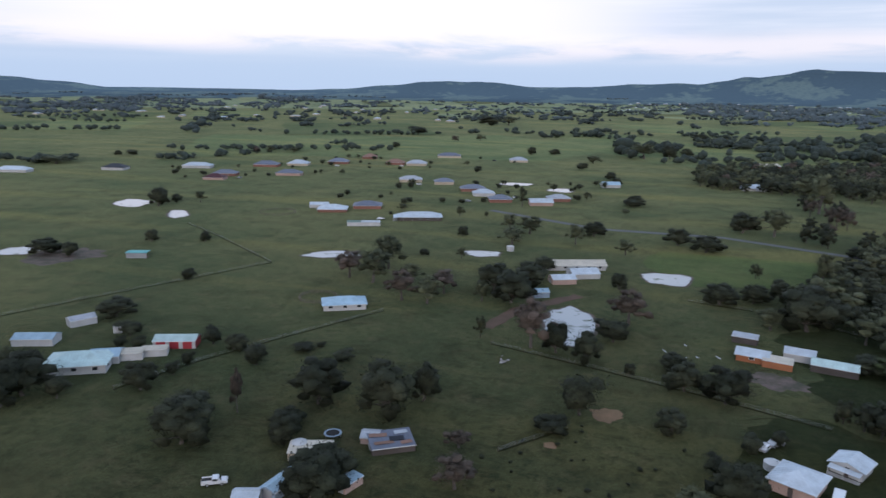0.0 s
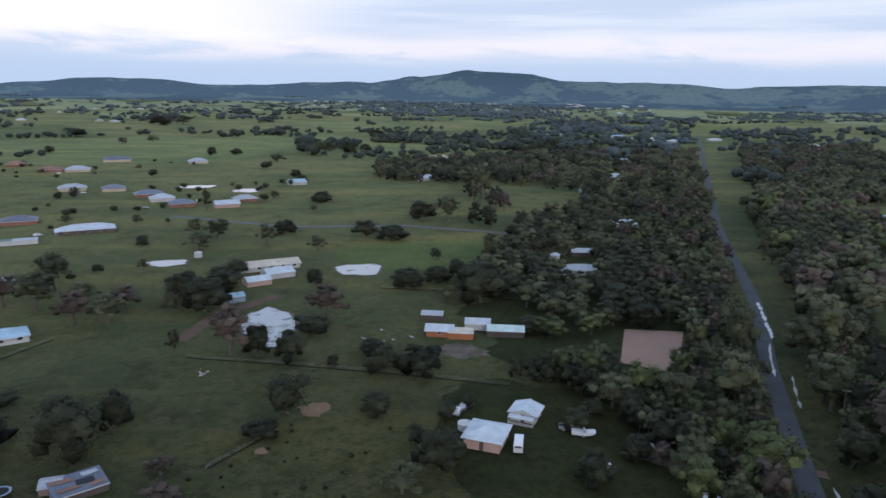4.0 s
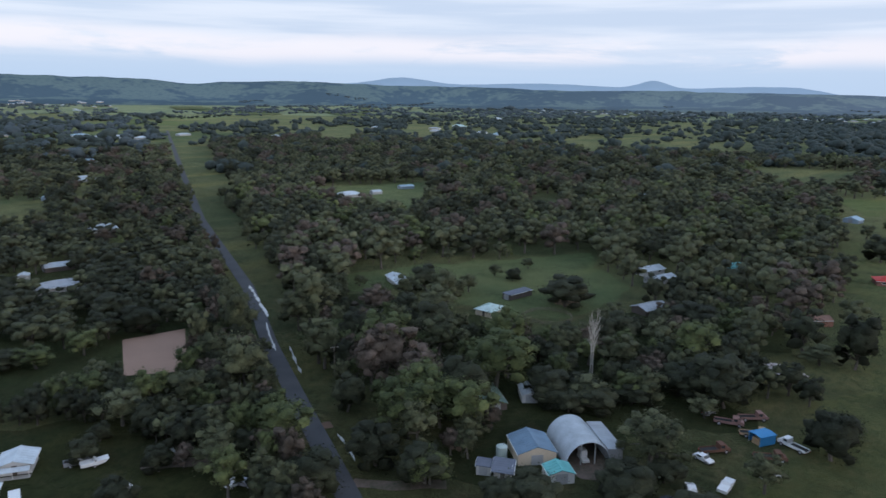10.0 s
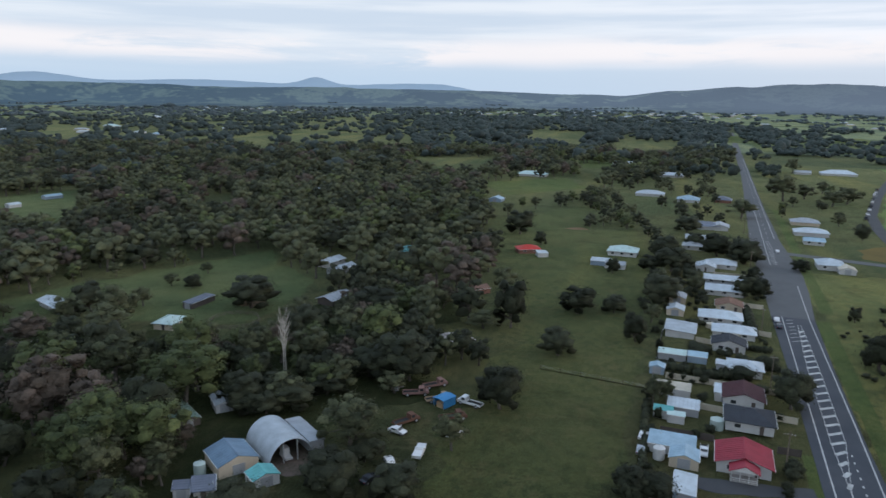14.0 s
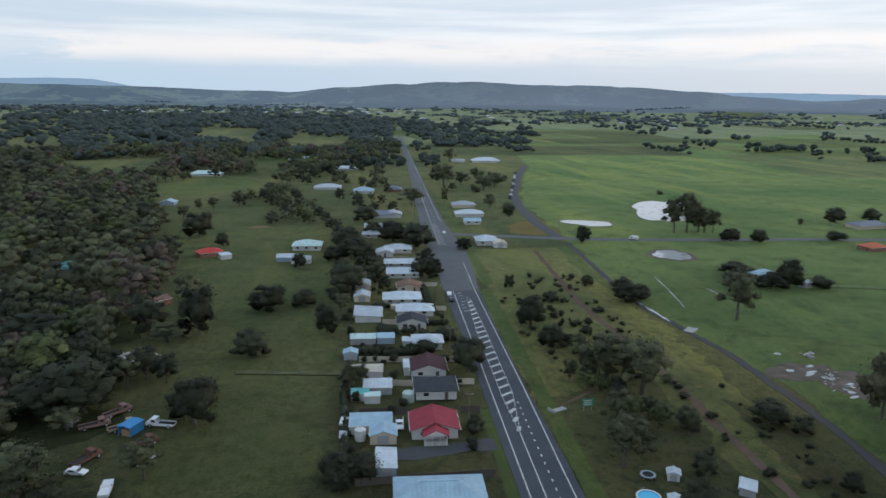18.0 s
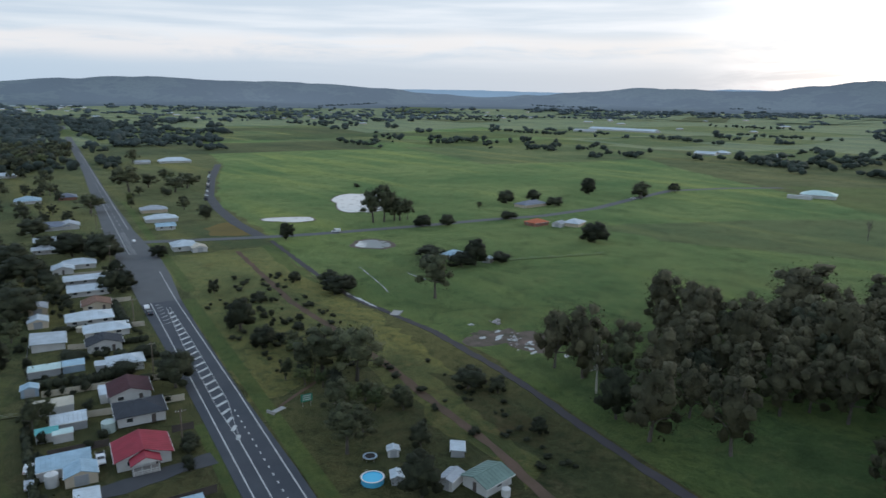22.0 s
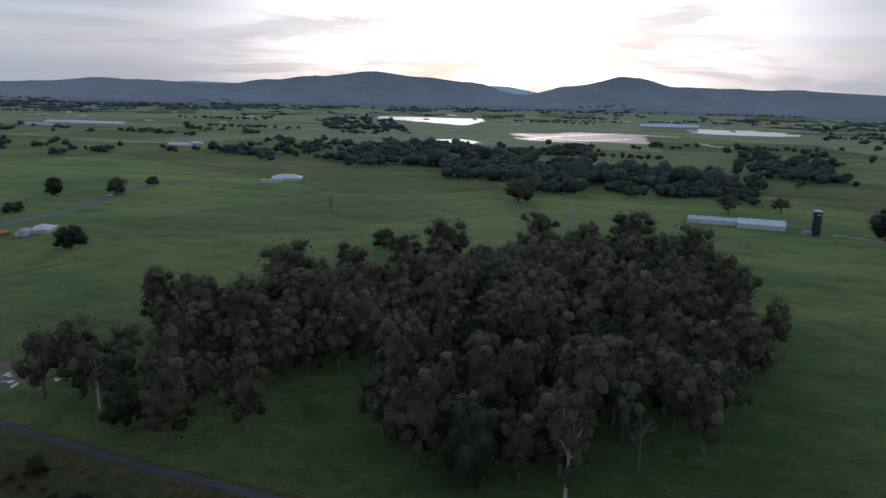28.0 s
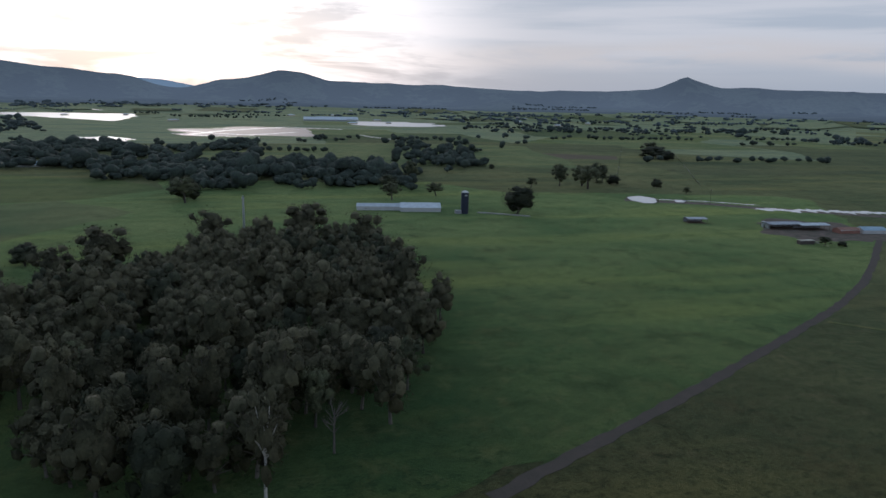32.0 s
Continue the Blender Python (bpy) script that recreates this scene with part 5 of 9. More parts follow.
house(783.3, 978.4, NB, 16, 22, "hip", "white", "white")
house(661.9, 737, NB, 16, 26, "gable", "grey", "white")
house(1449, 1141.7, NB, 20, 50, "hip", "mint", "white")
house(2066.8, 1456.2, NB, 24, 40, "hip", "white", "white")
house(2268.5, 1459.8, NB, 24, 50, "hip", "white", "white")
house(1193.7, 837.5, NB, 18, 26, "hip", "blue", "white")
# open country to the north-west
house(-101.3, 219.9, 62, 9, 15, "hip", "blue", "white")
ruin = shed(-49.8, 131.2, 58, 7.0, 9.5, "skillion", "slate", "dark", h=1.9)
for k, (u, v, wd, ln, rc) in enumerate(((-1.6, -2.6, 1.6, 4.0, "rust"), (0.4, 1.2, 2.0, 3.2, "navy"), (1.6, -1.8, 1.2, 4.4, "rust"), (-2.0, 2.6, 1.6, 3.0, "grey"), (2.2, 3.0, 1.4, 2.6, "rust"))):
    part("loose_sheet", Shape().box(u, v, 1.63 + 0.49 * (0.5 - u / 7.3) + 0.09, wd, ln, 0.05, 0.06 * (k - 2)), ROOF[rc], ruin, "rusted loose roof sheet")
shed(-54.9, 132.2, 80, 4, 4, "gable", "grey", "pink", h=1.9)
house(-28.2, 305.4, 70, 9, 26, "gable", "cream", "white")
shed(-23.2, 291.9, 65, 9, 12, "gable", "white", "white")
shed(-30.5, 279.5, 65, 7, 10, "gable", "white", "pink")
shed(-36.1, 256.8, 65, 5, 6, "gable", "blue", "blue")
house(-130.6, 394.2, 70, 12, 26, "hip", "white", "dark", porch=2.5)
house(-191.8, 401.7, 70, 12, 18, "hip", "white", "brick", 2.3)
shed(-205.9, 411.1, 70, 7, 12, "gable", "white", "white")
house(-175.8, 421.3, 70, 12, 18, "hip", "slate", "brick")
shed(-151.1, 364.6, 70, 4, 12, "gable", "white", "white")
shed(-159.4, 361.5, 70, 4, 8, "gable", "green", "white")
house(-69.6, 475.3, 70, 12, 20, "gable", "white", "pink")
house(-60.5, 498.3, 70, 12, 20, "hip", "grey", "brick")
house(-130.5, 524.4, 70, 13, 24, "hip", "slate", "brick")
house(-116.7, 503.2, 70, 13, 20, "hip", "white", "white")
house(-99.1, 479.4, 70, 13, 20, "hip", "slate", "brick")
house(-162.6, 554, 70, 13, 20, "hip", "slate", "cream")
house(-193.1, 557.7, 70, 13, 24, "hip", "grey", "cream")
house(-29, 588.8, 70, 12, 18, "gable", "blue", "white")
house(-350.2, 507, 75, 14, 22, "hip", "maroon", "pink", 2.3)
house(-357.4, 533.3, 75, 14, 26, "hip", "slate", "brick")
house(-415.6, 575, 75, 14, 34, "hip", "white", "white")
house(-362.5, 611.6, 75, 16, 30, "hip", "slate", "brick")
house(-338.7, 632.6, 75, 16, 26, "hip", "white", "cream")
house(-307.6, 556.7, 75, 14, 28, "hip", "slate", "pink")
house(-310.1, 666.4, 75, 16, 26, "hip", "slate", "brick")
house(-252.9, 682.1, 75, 16, 24, "hip", "rust", "brick")
house(-230, 682.9, 75, 16, 26, "hip", "grey", "cream")
house(-222.3, 778.2, 75, 16, 34, "hip", "slate", "cream")
house(-300.8, 728.1, 75, 16, 20, "hip", "rust", "brick")
house(-138.3, 762.3, 75, 16, 24, "hip", "grey", "cream")
house(-147.4, 145.3, 62, 11, 16, "hip", "mint", "white", 3.0)
shed(-144.3, 152, 62, 7, 8, "gable", "blue", "white")
shed(-138.8, 155.2, 62, 4, 7, "skillion", "cream", "white")
garage = shed(-133, 168.3, 70, 6, 12.5, "gable", "mint", "white", h=2.8)
for k in (-1, 0, 1):
    part("garage_door", Shape().box(3.03, k * 3.9, 0, 0.08, 2.7, 2.3), WALL["red"], garage, "red roller door")
part("end_cladding", Shape().box(0, 6.28, 0, 5.4, 0.08, 2.4), WALL["red"], garage, "red end wall")
shed(-63.8, 109.5, 12, 3.8, 10, "gable", "blue", "blue", 2.4)
shed(-64.6, 122, 72, 4.5, 9, "skillion", "cream", "cream", 2.4)
shed(-51.8, 113.4, 20, 2.6, 5, "skillion", "blue", "pink", 2.2)
shed(-68, 102.5, 72, 3.5, 5, "gable", "white", "white", 2.4)
shed(-173.9, 156.3, 70, 6, 12, "gable", "blue", "white")
shed(-174.7, 174.8, 30, 5, 8, "gable", "grey", "white")
shed(-134, 159.6, 62, 3, 7, "skillion", "cream", "white")
open_shed(-220.7, 257.1, 70, 5, 9, "teal", 2.6, 0.3)
house(-538.7, 482.1, 75, 14, 36, "hip", "white", "white")
house(-472.9, 531.2, 75, 16, 26, "hip", "navy", "white")
house(117.1, 809.3, 60, 14, 34, "gable", "cream", "brick")

# ---- trees ----
SPHERES = {}


def ball(sub):
    """Vertices and faces of a unit ball."""
    if sub not in SPHERES:
        bm = bmesh.new()
        bmesh.ops.create_icosphere(bm, subdivisions=sub, radius=1.0)
        SPHERES[sub] = ([v.co.copy() for v in bm.verts], [tuple(v.index for v in f.verts) for f in bm.faces])
        bm.free()
    return SPHERES[sub]


def blob(s, rng, c, r, sub, squash=0.8, soft=False, heart=None):
    """One lumpy solid clump; its shading follows the crown that it belongs to."""
    sd = rng.random() * 50
    verts, faces = ball(sub)
    vs = []
    for co in verts:
        k = 1 + 0.6 * noise.noise(co * 1.5 + Vector((sd, 0, 0))) + 0.35 * noise.noise(co * 3.6 + Vector((0, sd, 0)))
        p = Vector((c[0] + co.x * r * k, c[1] + co.y * r * k, c[2] + co.z * r * squash * k))
        vs.append(tuple(p))
        if soft:
            s.n.append(tuple((co * 0.5 + (p - heart).normalized() * 0.9).normalized() if heart is not None else co))
    s.add(vs, faces)


def leaves(s, rng, c, r, n, size, squash=0.8, soft=False, heart=None):
    """Small sprays of leaf scattered through and over a clump, shaded as one soft crown."""
    for _ in range(n):
        d = Vector((rng.gauss(0, 1), rng.gauss(0, 1), rng.gauss(0.25, 1))).normalized()
        p = Vector(c) + Vector((d.x, d.y, d.z * squash)) * r * (rng.uniform(0.62, 1.02) if rng.random() < 0.7 else rng.uniform(1.0, 1.4))
        nrm = (d + Vector((rng.gauss(0, 0.5), rng.gauss(0, 0.5), rng.gauss(0.3, 0.5)))).normalized()
        u = nrm.orthogonal().normalized()
        u.rotate(Matrix.Rotation(rng.uniform(0, 6.28), 3, nrm))
        w = nrm.cross(u)
        a = size * rng.uniform(0.6, 1.4)
        b = a * rng.uniform(0.5, 0.9)
        s.add([p - u * a - w * b * 0.4, p + u * a - w * b * 0.4, p + w * b], [(0, 1, 2)])
        if soft:
            out = d * 0.35 + nrm * 0.10
            if heart is not None:
                out = out + (p - heart).normalized() * 0.9
            s.n += [tuple((out + Vector((0, 0, 0.1))).normalized())] * 3


def make_tree(name, label, mat, bark, lobes, leaf_n, size, style, seed, group="", sub=1):
    """A tree ten metres high with a crown about eight wide: tapered trunk, forked limbs, crown of clumps."""
    rng = random.Random(seed)
    ob = thing(name, label, "tree", group=group)
    wood, crown = Shape(), Shape()
    fork = {"gum": 3.4, "round": 1.4, "bush": 0.6, "tall": 4.2, "forest": 2.6}[style]
    lean = (rng.uniform(-0.4, 0.4), rng.uniform(-0.4, 0.4))
    top = (lean[0], lean[1], fork)
    wood.tube((0, 0, -0.3), (lean[0] * 0.5, lean[1] * 0.5, fork * 0.5), 0.30, 0.24, 7)
    wood.tube((lean[0] * 0.5, lean[1] * 0.5, fork * 0.5), top, 0.24, 0.18, 7)
    for i in range(lobes):
        a = 2 * math.pi * (i * 0.381966 + rng.random() * 0.25)
        if style == "round":
            q = (i + 0.5) / lobes
            z = 1.6 + 6.6 * q
            rad = 3.0 * math.sqrt(max(0.05, 1 - ((z - 3.8) / 5.2) ** 2)) * rng.uniform(0.6, 1.08)
            r = rng.uniform(1.15, 1.75)
        elif style == "bush":
            z = rng.uniform(2.5, 7.0)
            rad = rng.uniform(0.6, 3.0)
            r = rng.uniform(1.3, 2.1)
        elif style == "forest":
            q = (i + 0.5) / lobes
            z = 2.2 + 6.9 * q + rng.uniform(-0.3, 0.3)
            rad = 3.4 * math.sqrt(max(0.04, 1 - ((z - 5.4) / 4.4) ** 2)) * rng.uniform(0.3, 1.1)
            r = rng.uniform(0.85, 1.45)
        elif style == "tall":
            q = (i + 0.5) / lobes
            z = 3.0 + 6.2 * q + rng.uniform(-0.3, 0.3)
            rad = (3.0 - 1.9 * q) * rng.uniform(0.35, 1.15)
            r = rng.uniform(0.75, 1.3)
        else:
            q = (i + 0.5) / lobes
            z = 2.9 + 5.9 * q ** 0.85 + rng.uniform(-0.4, 0.4)
            rad = 3.1 * math.sqrt(max(0.03, 1 - ((z - 4.4) / 5.0) ** 2)) * rng.uniform(0.35, 1.15)
            r = rng.uniform(0.8, 1.4)
        c = (rad * math.cos(a) + lean[0], rad * math.sin(a) + lean[1], z)
        mid = (c[0] * 0.45 + lean[0] * 0.5, c[1] * 0.45 + lean[1] * 0.5, fork + (z - fork) * 0.55)
        if style != "bush" or i < 3:
            wood.tube(top, mid, 0.13, 0.09, 5, False)
            wood.tube(mid, c, 0.09, 0.04, 5, False)
        heart = Vector((lean[0], lean[1], 4.2))
        blob(crown, rng, c, r * 0.72, sub, 0.92, True, heart)
        leaves(crown, rng, c, r, leaf_n, size * 0.92, 0.92, True, heart)
    # the dense inner crown that closes most gaps between the clumps
    core = {"gum": (5.6, 1.4), "tall": (5.8, 0.9), "forest": (5.8, 1.7), "round": (4.9, 2.0), "bush": (4.2, 1.9)}[style]
    for k in range(3):
        a = rng.uniform(0, 6.28)
        c = (lean[0] + math.cos(a) * core[1] * 0.3, lean[1] + math.sin(a) * core[1] * 0.3, core[0] + (k - 1) * core[1] * 0.42)
        blob(crown, rng, c, core[1], 2, 0.9, True, heart)
        leaves(crown, rng, c, core[1] * 1.1, 60, size, 0.95, True, heart)
    shell = {"gum": (5.6, 2.9), "tall": (5.9, 2.2), "forest": (5.9, 3.1), "round": (5.0, 3.2), "bush": (4.6, 3.2)}[style]
    leaves(crown, rng, (lean[0], lean[1], shell[0]), shell[1], 460, size, 1.12, True, heart)
    part("trunk", wood, bark, ob)
    part("crown", crown, mat, ob, smooth=True)
    return ob


def bare_tree(name, seed, bark):
    rng = random.Random(seed)
    ob = thing(name, "leafless dead tree with pale bare branches", "tree")
    s, tw = Shape(), Shape()
    s.tube((0, 0, -0.3), (0.1, 0, 4.0), 0.28, 0.2, 7)
    s.tube((0.1, 0, 4.0), (0.2, 0.1, 7.5), 0.2, 0.1, 7)
    for i in range(12):
        a, z = i * 2.4, rng.uniform(3, 7.4)
        p = Vector((0.15, 0.05, z))
        q = p + Vector((math.cos(a) * rng.uniform(1, 2.4), math.sin(a) * rng.uniform(1, 2.4), rng.uniform(0.8, 2.2)))
        s.tube(p, q, 0.08, 0.05, 5, False)
        for k in range(4):
            e = q + Vector((rng.uniform(-1, 1), rng.uniform(-1, 1), rng.uniform(0.3, 1.2)))
            tw.tube(q if k % 2 else (p + q) / 2, e, 0.04, 0.015, 4, False)
    part("trunk", s, bark, ob)
    part("twigs", tw, bark, ob)
    return ob


GUMS = [make_tree("gum_tree", "spreading gum tree with an open olive-green crown", M_LEAF_GUM, M_BARK, 17, 84, 0.17, "gum", 11 + i) for i in range(5)]
TALLS = [make_tree("gum_tree", "tall slender gum tree with a narrow olive crown", M_LEAF_GUM, M_BARK, 15, 76, 0.17, "tall", 31 + i) for i in range(3)]
WHITES = [make_tree("gum_tree", "tall white-trunked gum tree with a thin crown", M_LEAF_FOREST, M_BARK_WHITE, 13, 80, 0.17, "tall", 41 + i) for i in range(2)]
ROUNDS = [make_tree("shade_tree", "dense round dark green shade tree", M_LEAF_DARK, M_BARK, 18, 84, 0.18, "round", 51 + i) for i in range(4)]
LIMES = [make_tree("leafy_tree", "leafy tree with a fresh yellow-green crown", M_LEAF_LIME, M_BARK, 17, 84, 0.17, "gum", 61 + i) for i in range(2)]
BROWNS = [make_tree("brown_tree", "thin brownish tree in sparse leaf", M_LEAF_BROWN, M_BARK, 16, 76, 0.16, "gum", 71 + i) for i in range(2)]
BUSHES = [make_tree("bush", "low rounded dark green bush", M_LEAF_DARK, M_BARK, 11, 70, 0.23, "bush", 81 + i) for i in range(2)]
DEADS = [bare_tree("dead_tree", 91 + i, M_BARK_WHITE if i else M_BARK) for i in range(2)]
FORESTS = [make_tree("gum_tree", "tall dark gum tree with a dense brownish-olive crown", M_LEAF_FOREST, M_BARK, 20, 84, 0.17, "forest", 101 + i) for i in range(5)]
KINDS = {"f": FORESTS, "g": GUMS, "t": TALLS, "w": WHITES, "d": ROUNDS, "l": LIMES, "b": BROWNS, "s": BUSHES, "x": DEADS}
USED = set()
TREE_RNG = random.Random(5)
TREES_AT = []


def plant(x, y, w, h, kind="g"):
    """One tree of crown width w and height h; the first of each build is moved, the others are copies."""
    src = TREE_RNG.choice(KINDS[kind])
    m = Matrix.Translation((x, y, 0)) @ Matrix.Rotation(TREE_RNG.uniform(0, 6.28), 4, "Z") @ Matrix.Diagonal((w / 8, w / 8, h / 10, 1))
    TREES_AT.append((x, y, w))
    if src.name not in USED:
        USED.add(src.name)
        src.matrix_basis = m
        return src
    ob = copy_thing(src, pose(0, 0, 0))
    ob.matrix_basis = m
    return ob


def plant_all(rows, kinds="g"):
    for i, (x, y, w, h) in enumerate(rows):
        # crowns a little wider than their listed core
        plant(x, y, max(w * 1.2, 1.5), max(h * 1.06, 1.2), kinds[i % len(kinds)])


def inside(x, y, poly):
    hit = False
    for i in range(len(poly)):
        (x1, y1), (x2, y2) = poly[i - 1], poly[i]
        if (y1 > y) != (y2 > y) and x < (x2 - x1) * (y - y1) / (y2 - y1) + x1:
            hit = not hit
    return hit


def near_line(x, y, a, b):
    d = Vector(b) - Vector(a)
    k = max(0, min(1, (Vector((x, y)) - Vector(a)).dot(d) / d.length_squared))
    q = Vector(a) + d * k
    return math.hypot(x - q.x, y - q.y)


def free(x, y, gap):
    if near_line(x, y, hw(-200, 0), hw(2000, 0)) < 11 or near_line(x, y, (30, -9), (753.4, 1357.4)) < 5.5 + gap * 0.3 or near_line(x + 6, y - 3, (36, -12), (760, 1354)) < 0:
        return False
    side = (x - 85.3) * math.cos(radians(28)) - (y - 95.1) * math.sin(radians(28))
    if -2 < side < 14:
        return False
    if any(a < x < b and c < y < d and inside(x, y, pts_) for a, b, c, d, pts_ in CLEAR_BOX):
        return False
    return all((x - a) ** 2 + (y - b) ** 2 > (r + 1) ** 2 for a, b, r in TAKEN)


CLEARINGS = [  # openings among the trees, outlined to fit the camera's view
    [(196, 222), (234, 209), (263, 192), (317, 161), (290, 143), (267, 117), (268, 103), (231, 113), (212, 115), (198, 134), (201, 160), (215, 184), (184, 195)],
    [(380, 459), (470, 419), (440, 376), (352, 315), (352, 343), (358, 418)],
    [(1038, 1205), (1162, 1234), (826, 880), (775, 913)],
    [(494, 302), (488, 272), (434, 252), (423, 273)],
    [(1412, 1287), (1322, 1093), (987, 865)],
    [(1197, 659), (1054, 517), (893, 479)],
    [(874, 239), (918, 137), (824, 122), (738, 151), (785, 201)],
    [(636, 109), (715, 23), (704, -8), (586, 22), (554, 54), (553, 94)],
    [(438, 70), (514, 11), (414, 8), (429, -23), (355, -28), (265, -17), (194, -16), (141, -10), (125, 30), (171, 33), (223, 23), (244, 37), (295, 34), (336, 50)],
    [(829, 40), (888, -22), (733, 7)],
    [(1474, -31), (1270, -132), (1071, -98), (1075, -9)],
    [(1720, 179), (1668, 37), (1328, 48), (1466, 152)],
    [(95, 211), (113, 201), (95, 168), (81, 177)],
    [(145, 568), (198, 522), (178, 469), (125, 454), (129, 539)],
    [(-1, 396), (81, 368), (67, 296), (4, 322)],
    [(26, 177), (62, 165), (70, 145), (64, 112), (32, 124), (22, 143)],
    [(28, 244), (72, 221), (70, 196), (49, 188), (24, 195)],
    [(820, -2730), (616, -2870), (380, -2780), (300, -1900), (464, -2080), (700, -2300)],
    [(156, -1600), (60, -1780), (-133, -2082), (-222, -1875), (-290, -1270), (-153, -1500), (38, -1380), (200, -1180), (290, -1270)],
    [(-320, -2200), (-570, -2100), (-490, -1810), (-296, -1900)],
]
# repeated nearer the camera, so trees in front leave each opening in view
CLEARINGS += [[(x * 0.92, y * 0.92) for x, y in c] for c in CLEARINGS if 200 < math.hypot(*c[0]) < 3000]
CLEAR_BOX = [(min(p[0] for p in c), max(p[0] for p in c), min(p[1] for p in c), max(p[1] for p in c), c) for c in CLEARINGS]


LIGHT = {}


def light_tree(kind, i):
    """A lighter build of a tree for joined woods: vertices, faces and how many of the faces are wood."""
    if (kind, i) not in LIGHT:
        rng = random.Random(ord(kind) * 7 + i)
        wood, crown = Shape(), Shape()
        wood.tube((0, 0, -0.3), (0.2, 0, 5.0), 0.28, 0.15, 5, False)
        low, nl = (3.4, 10) if kind in "gtb" else (2.6, 17) if kind == "f" else (1.9, 11)
        for k in range(nl):
            a, q = k * 2.4, (k + 0.5) / nl
            z = low + (9.0 - low) * q
            rad = 2.9 * math.sqrt(max(0.05, 1 - ((z - low - 0.8) / (9.6 - low)) ** 2)) * rng.uniform(0.6, 1.1)
            c = (rad * math.cos(a), rad * math.sin(a), z)
            r = rng.uniform(1.05, 1.65)
            wood.tube((0.2, 0, low), c, 0.1, 0.05, 3, False)
            heart = Vector((0, 0, 4.2))
            blob(crown, rng, c, r * 0.74, 1, 0.92, True, heart)
            leaves(crown, rng, c, r, 70 if kind == "f" else 30, 0.17 if kind == "f" else 0.22, 0.92, True, heart)
        mid = (0.1, 0, 0.52 * (low + 9))
        blob(crown, rng, mid, 1.8 if kind in "df" else 1.4, 2, 1.1, True, heart)
        leaves(crown, rng, mid, 3.1, 320 if kind == "f" else 130, 0.18 if kind == "f" else 0.24, 1.1, True, heart)
        n = len(wood.v)
        faces = []
        for f in wood.f:
            faces += [f] if len(f) == 3 else [(f[0], f[1], f[2]), (f[0], f[2], f[3])]
        nw = len(faces)
        faces += [tuple(j + n for j in f) for f in crown.f]
        LIGHT[(kind, i)] = (np.array(wood.v + crown.v), np.array(faces), nw, np.array([(0.0, 0.0, 0.0)] * n + crown.n))
    return LIGHT[(kind, i)]


LEAF_OF = {"f": M_LEAF_FOREST, "g": M_LEAF_GUM, "t": M_LEAF_GUM, "d": M_LEAF_DARK, "l": M_LEAF_LIME, "b": M_LEAF_BROWN}


def joined_wood(spots, label):
    """Many trees past counting, in one mesh of leaf and bark."""
    kinds = sorted({k for *_, k in spots})
    V, F, M, NM, base = [], [], [], [], 0
    rng = random.Random(len(spots))
    for x, y, w, h, k in spots:
        v, f, nw, nm = light_tree(k, rng.randrange(5))
        a = rng.uniform(0, 6.28)
        q = v * np.array((w / 8, w / 8, h / 10))
        V.append(np.stack([q[:, 0] * math.cos(a) - q[:, 1] * math.sin(a) + x, q[:, 0] * math.sin(a) + q[:, 1] * math.cos(a) + y, q[:, 2]], 1))
        NM.append(np.stack([nm[:, 0] * math.cos(a) - nm[:, 1] * math.sin(a), nm[:, 0] * math.sin(a) + nm[:, 1] * math.cos(a), nm[:, 2]], 1))
        F.append(f + base)
        m = np.full(len(f), 1 + kinds.index(k))
        m[:nw] = 0
        M.append(m)
        base += len(v)
    V, F, M = np.concatenate(V), np.concatenate(F), np.concatenate(M)
    me = bpy.data.meshes.new("woodland")
    me.vertices.add(len(V))
    me.vertices.foreach_set("co", V.ravel())
    me.loops.add(F.size)
    me.loops.foreach_set("vertex_index", F.ravel())
    me.polygons.add(len(F))
    me.polygons.foreach_set("loop_start", np.arange(0, F.size, 3))
    me.polygons.foreach_set("loop_total", np.full(len(F), 3))
    me.materials.append(M_BARK)
    for k in kinds:
        me.materials.append(LEAF_OF[k])
    me.polygons.foreach_set("material_index", M)
    me.polygons.foreach_set("use_smooth", np.ones(len(F), bool))
    me.update(calc_edges=True)
    me.normals_split_custom_set_from_vertices(np.concatenate(NM))
    tagged(new("woodland", me), label, "trees", kind="stuff")


def scatter(poly, n, w, h, kinds, seed, gap=0.62, clump=0.0, stuff=""):
    """Up to n trees spread over an outline, w and h their least and greatest size."""
    rng = random.Random(seed)
    xs, ys = [p[0] for p in poly], [p[1] for p in poly]
    done, tries, spots = 0, 0, []
    while done < n and tries < n * 30:
        tries += 1
        x, y = rng.uniform(min(xs), max(xs)), rng.uniform(min(ys), max(ys))
        if not inside(x, y, poly):
            continue
        if clump and noise.noise((x * 0.012, y * 0.012, seed)) < clump - 0.3:
            continue
        k = rng.random()
        ww = w[0] + (w[1] - w[0]) * k
        hh = h[0] + (h[1] - h[0]) * (0.6 * k + 0.4 * rng.random())
        if not free(x, y, ww) or any((x - a) ** 2 + (y - b) ** 2 < (gap * (ww + c) / 2) ** 2 for a, b, c in TREES_AT):
            continue
        if stuff:
            TREES_AT.append((x, y, ww))
            spots.append((x, y, ww, hh, rng.choice(kinds)))
        else:
            plant(x, y, ww, hh, rng.choice(kinds))
        done += 1
    if spots:
        joined_wood(spots, stuff)


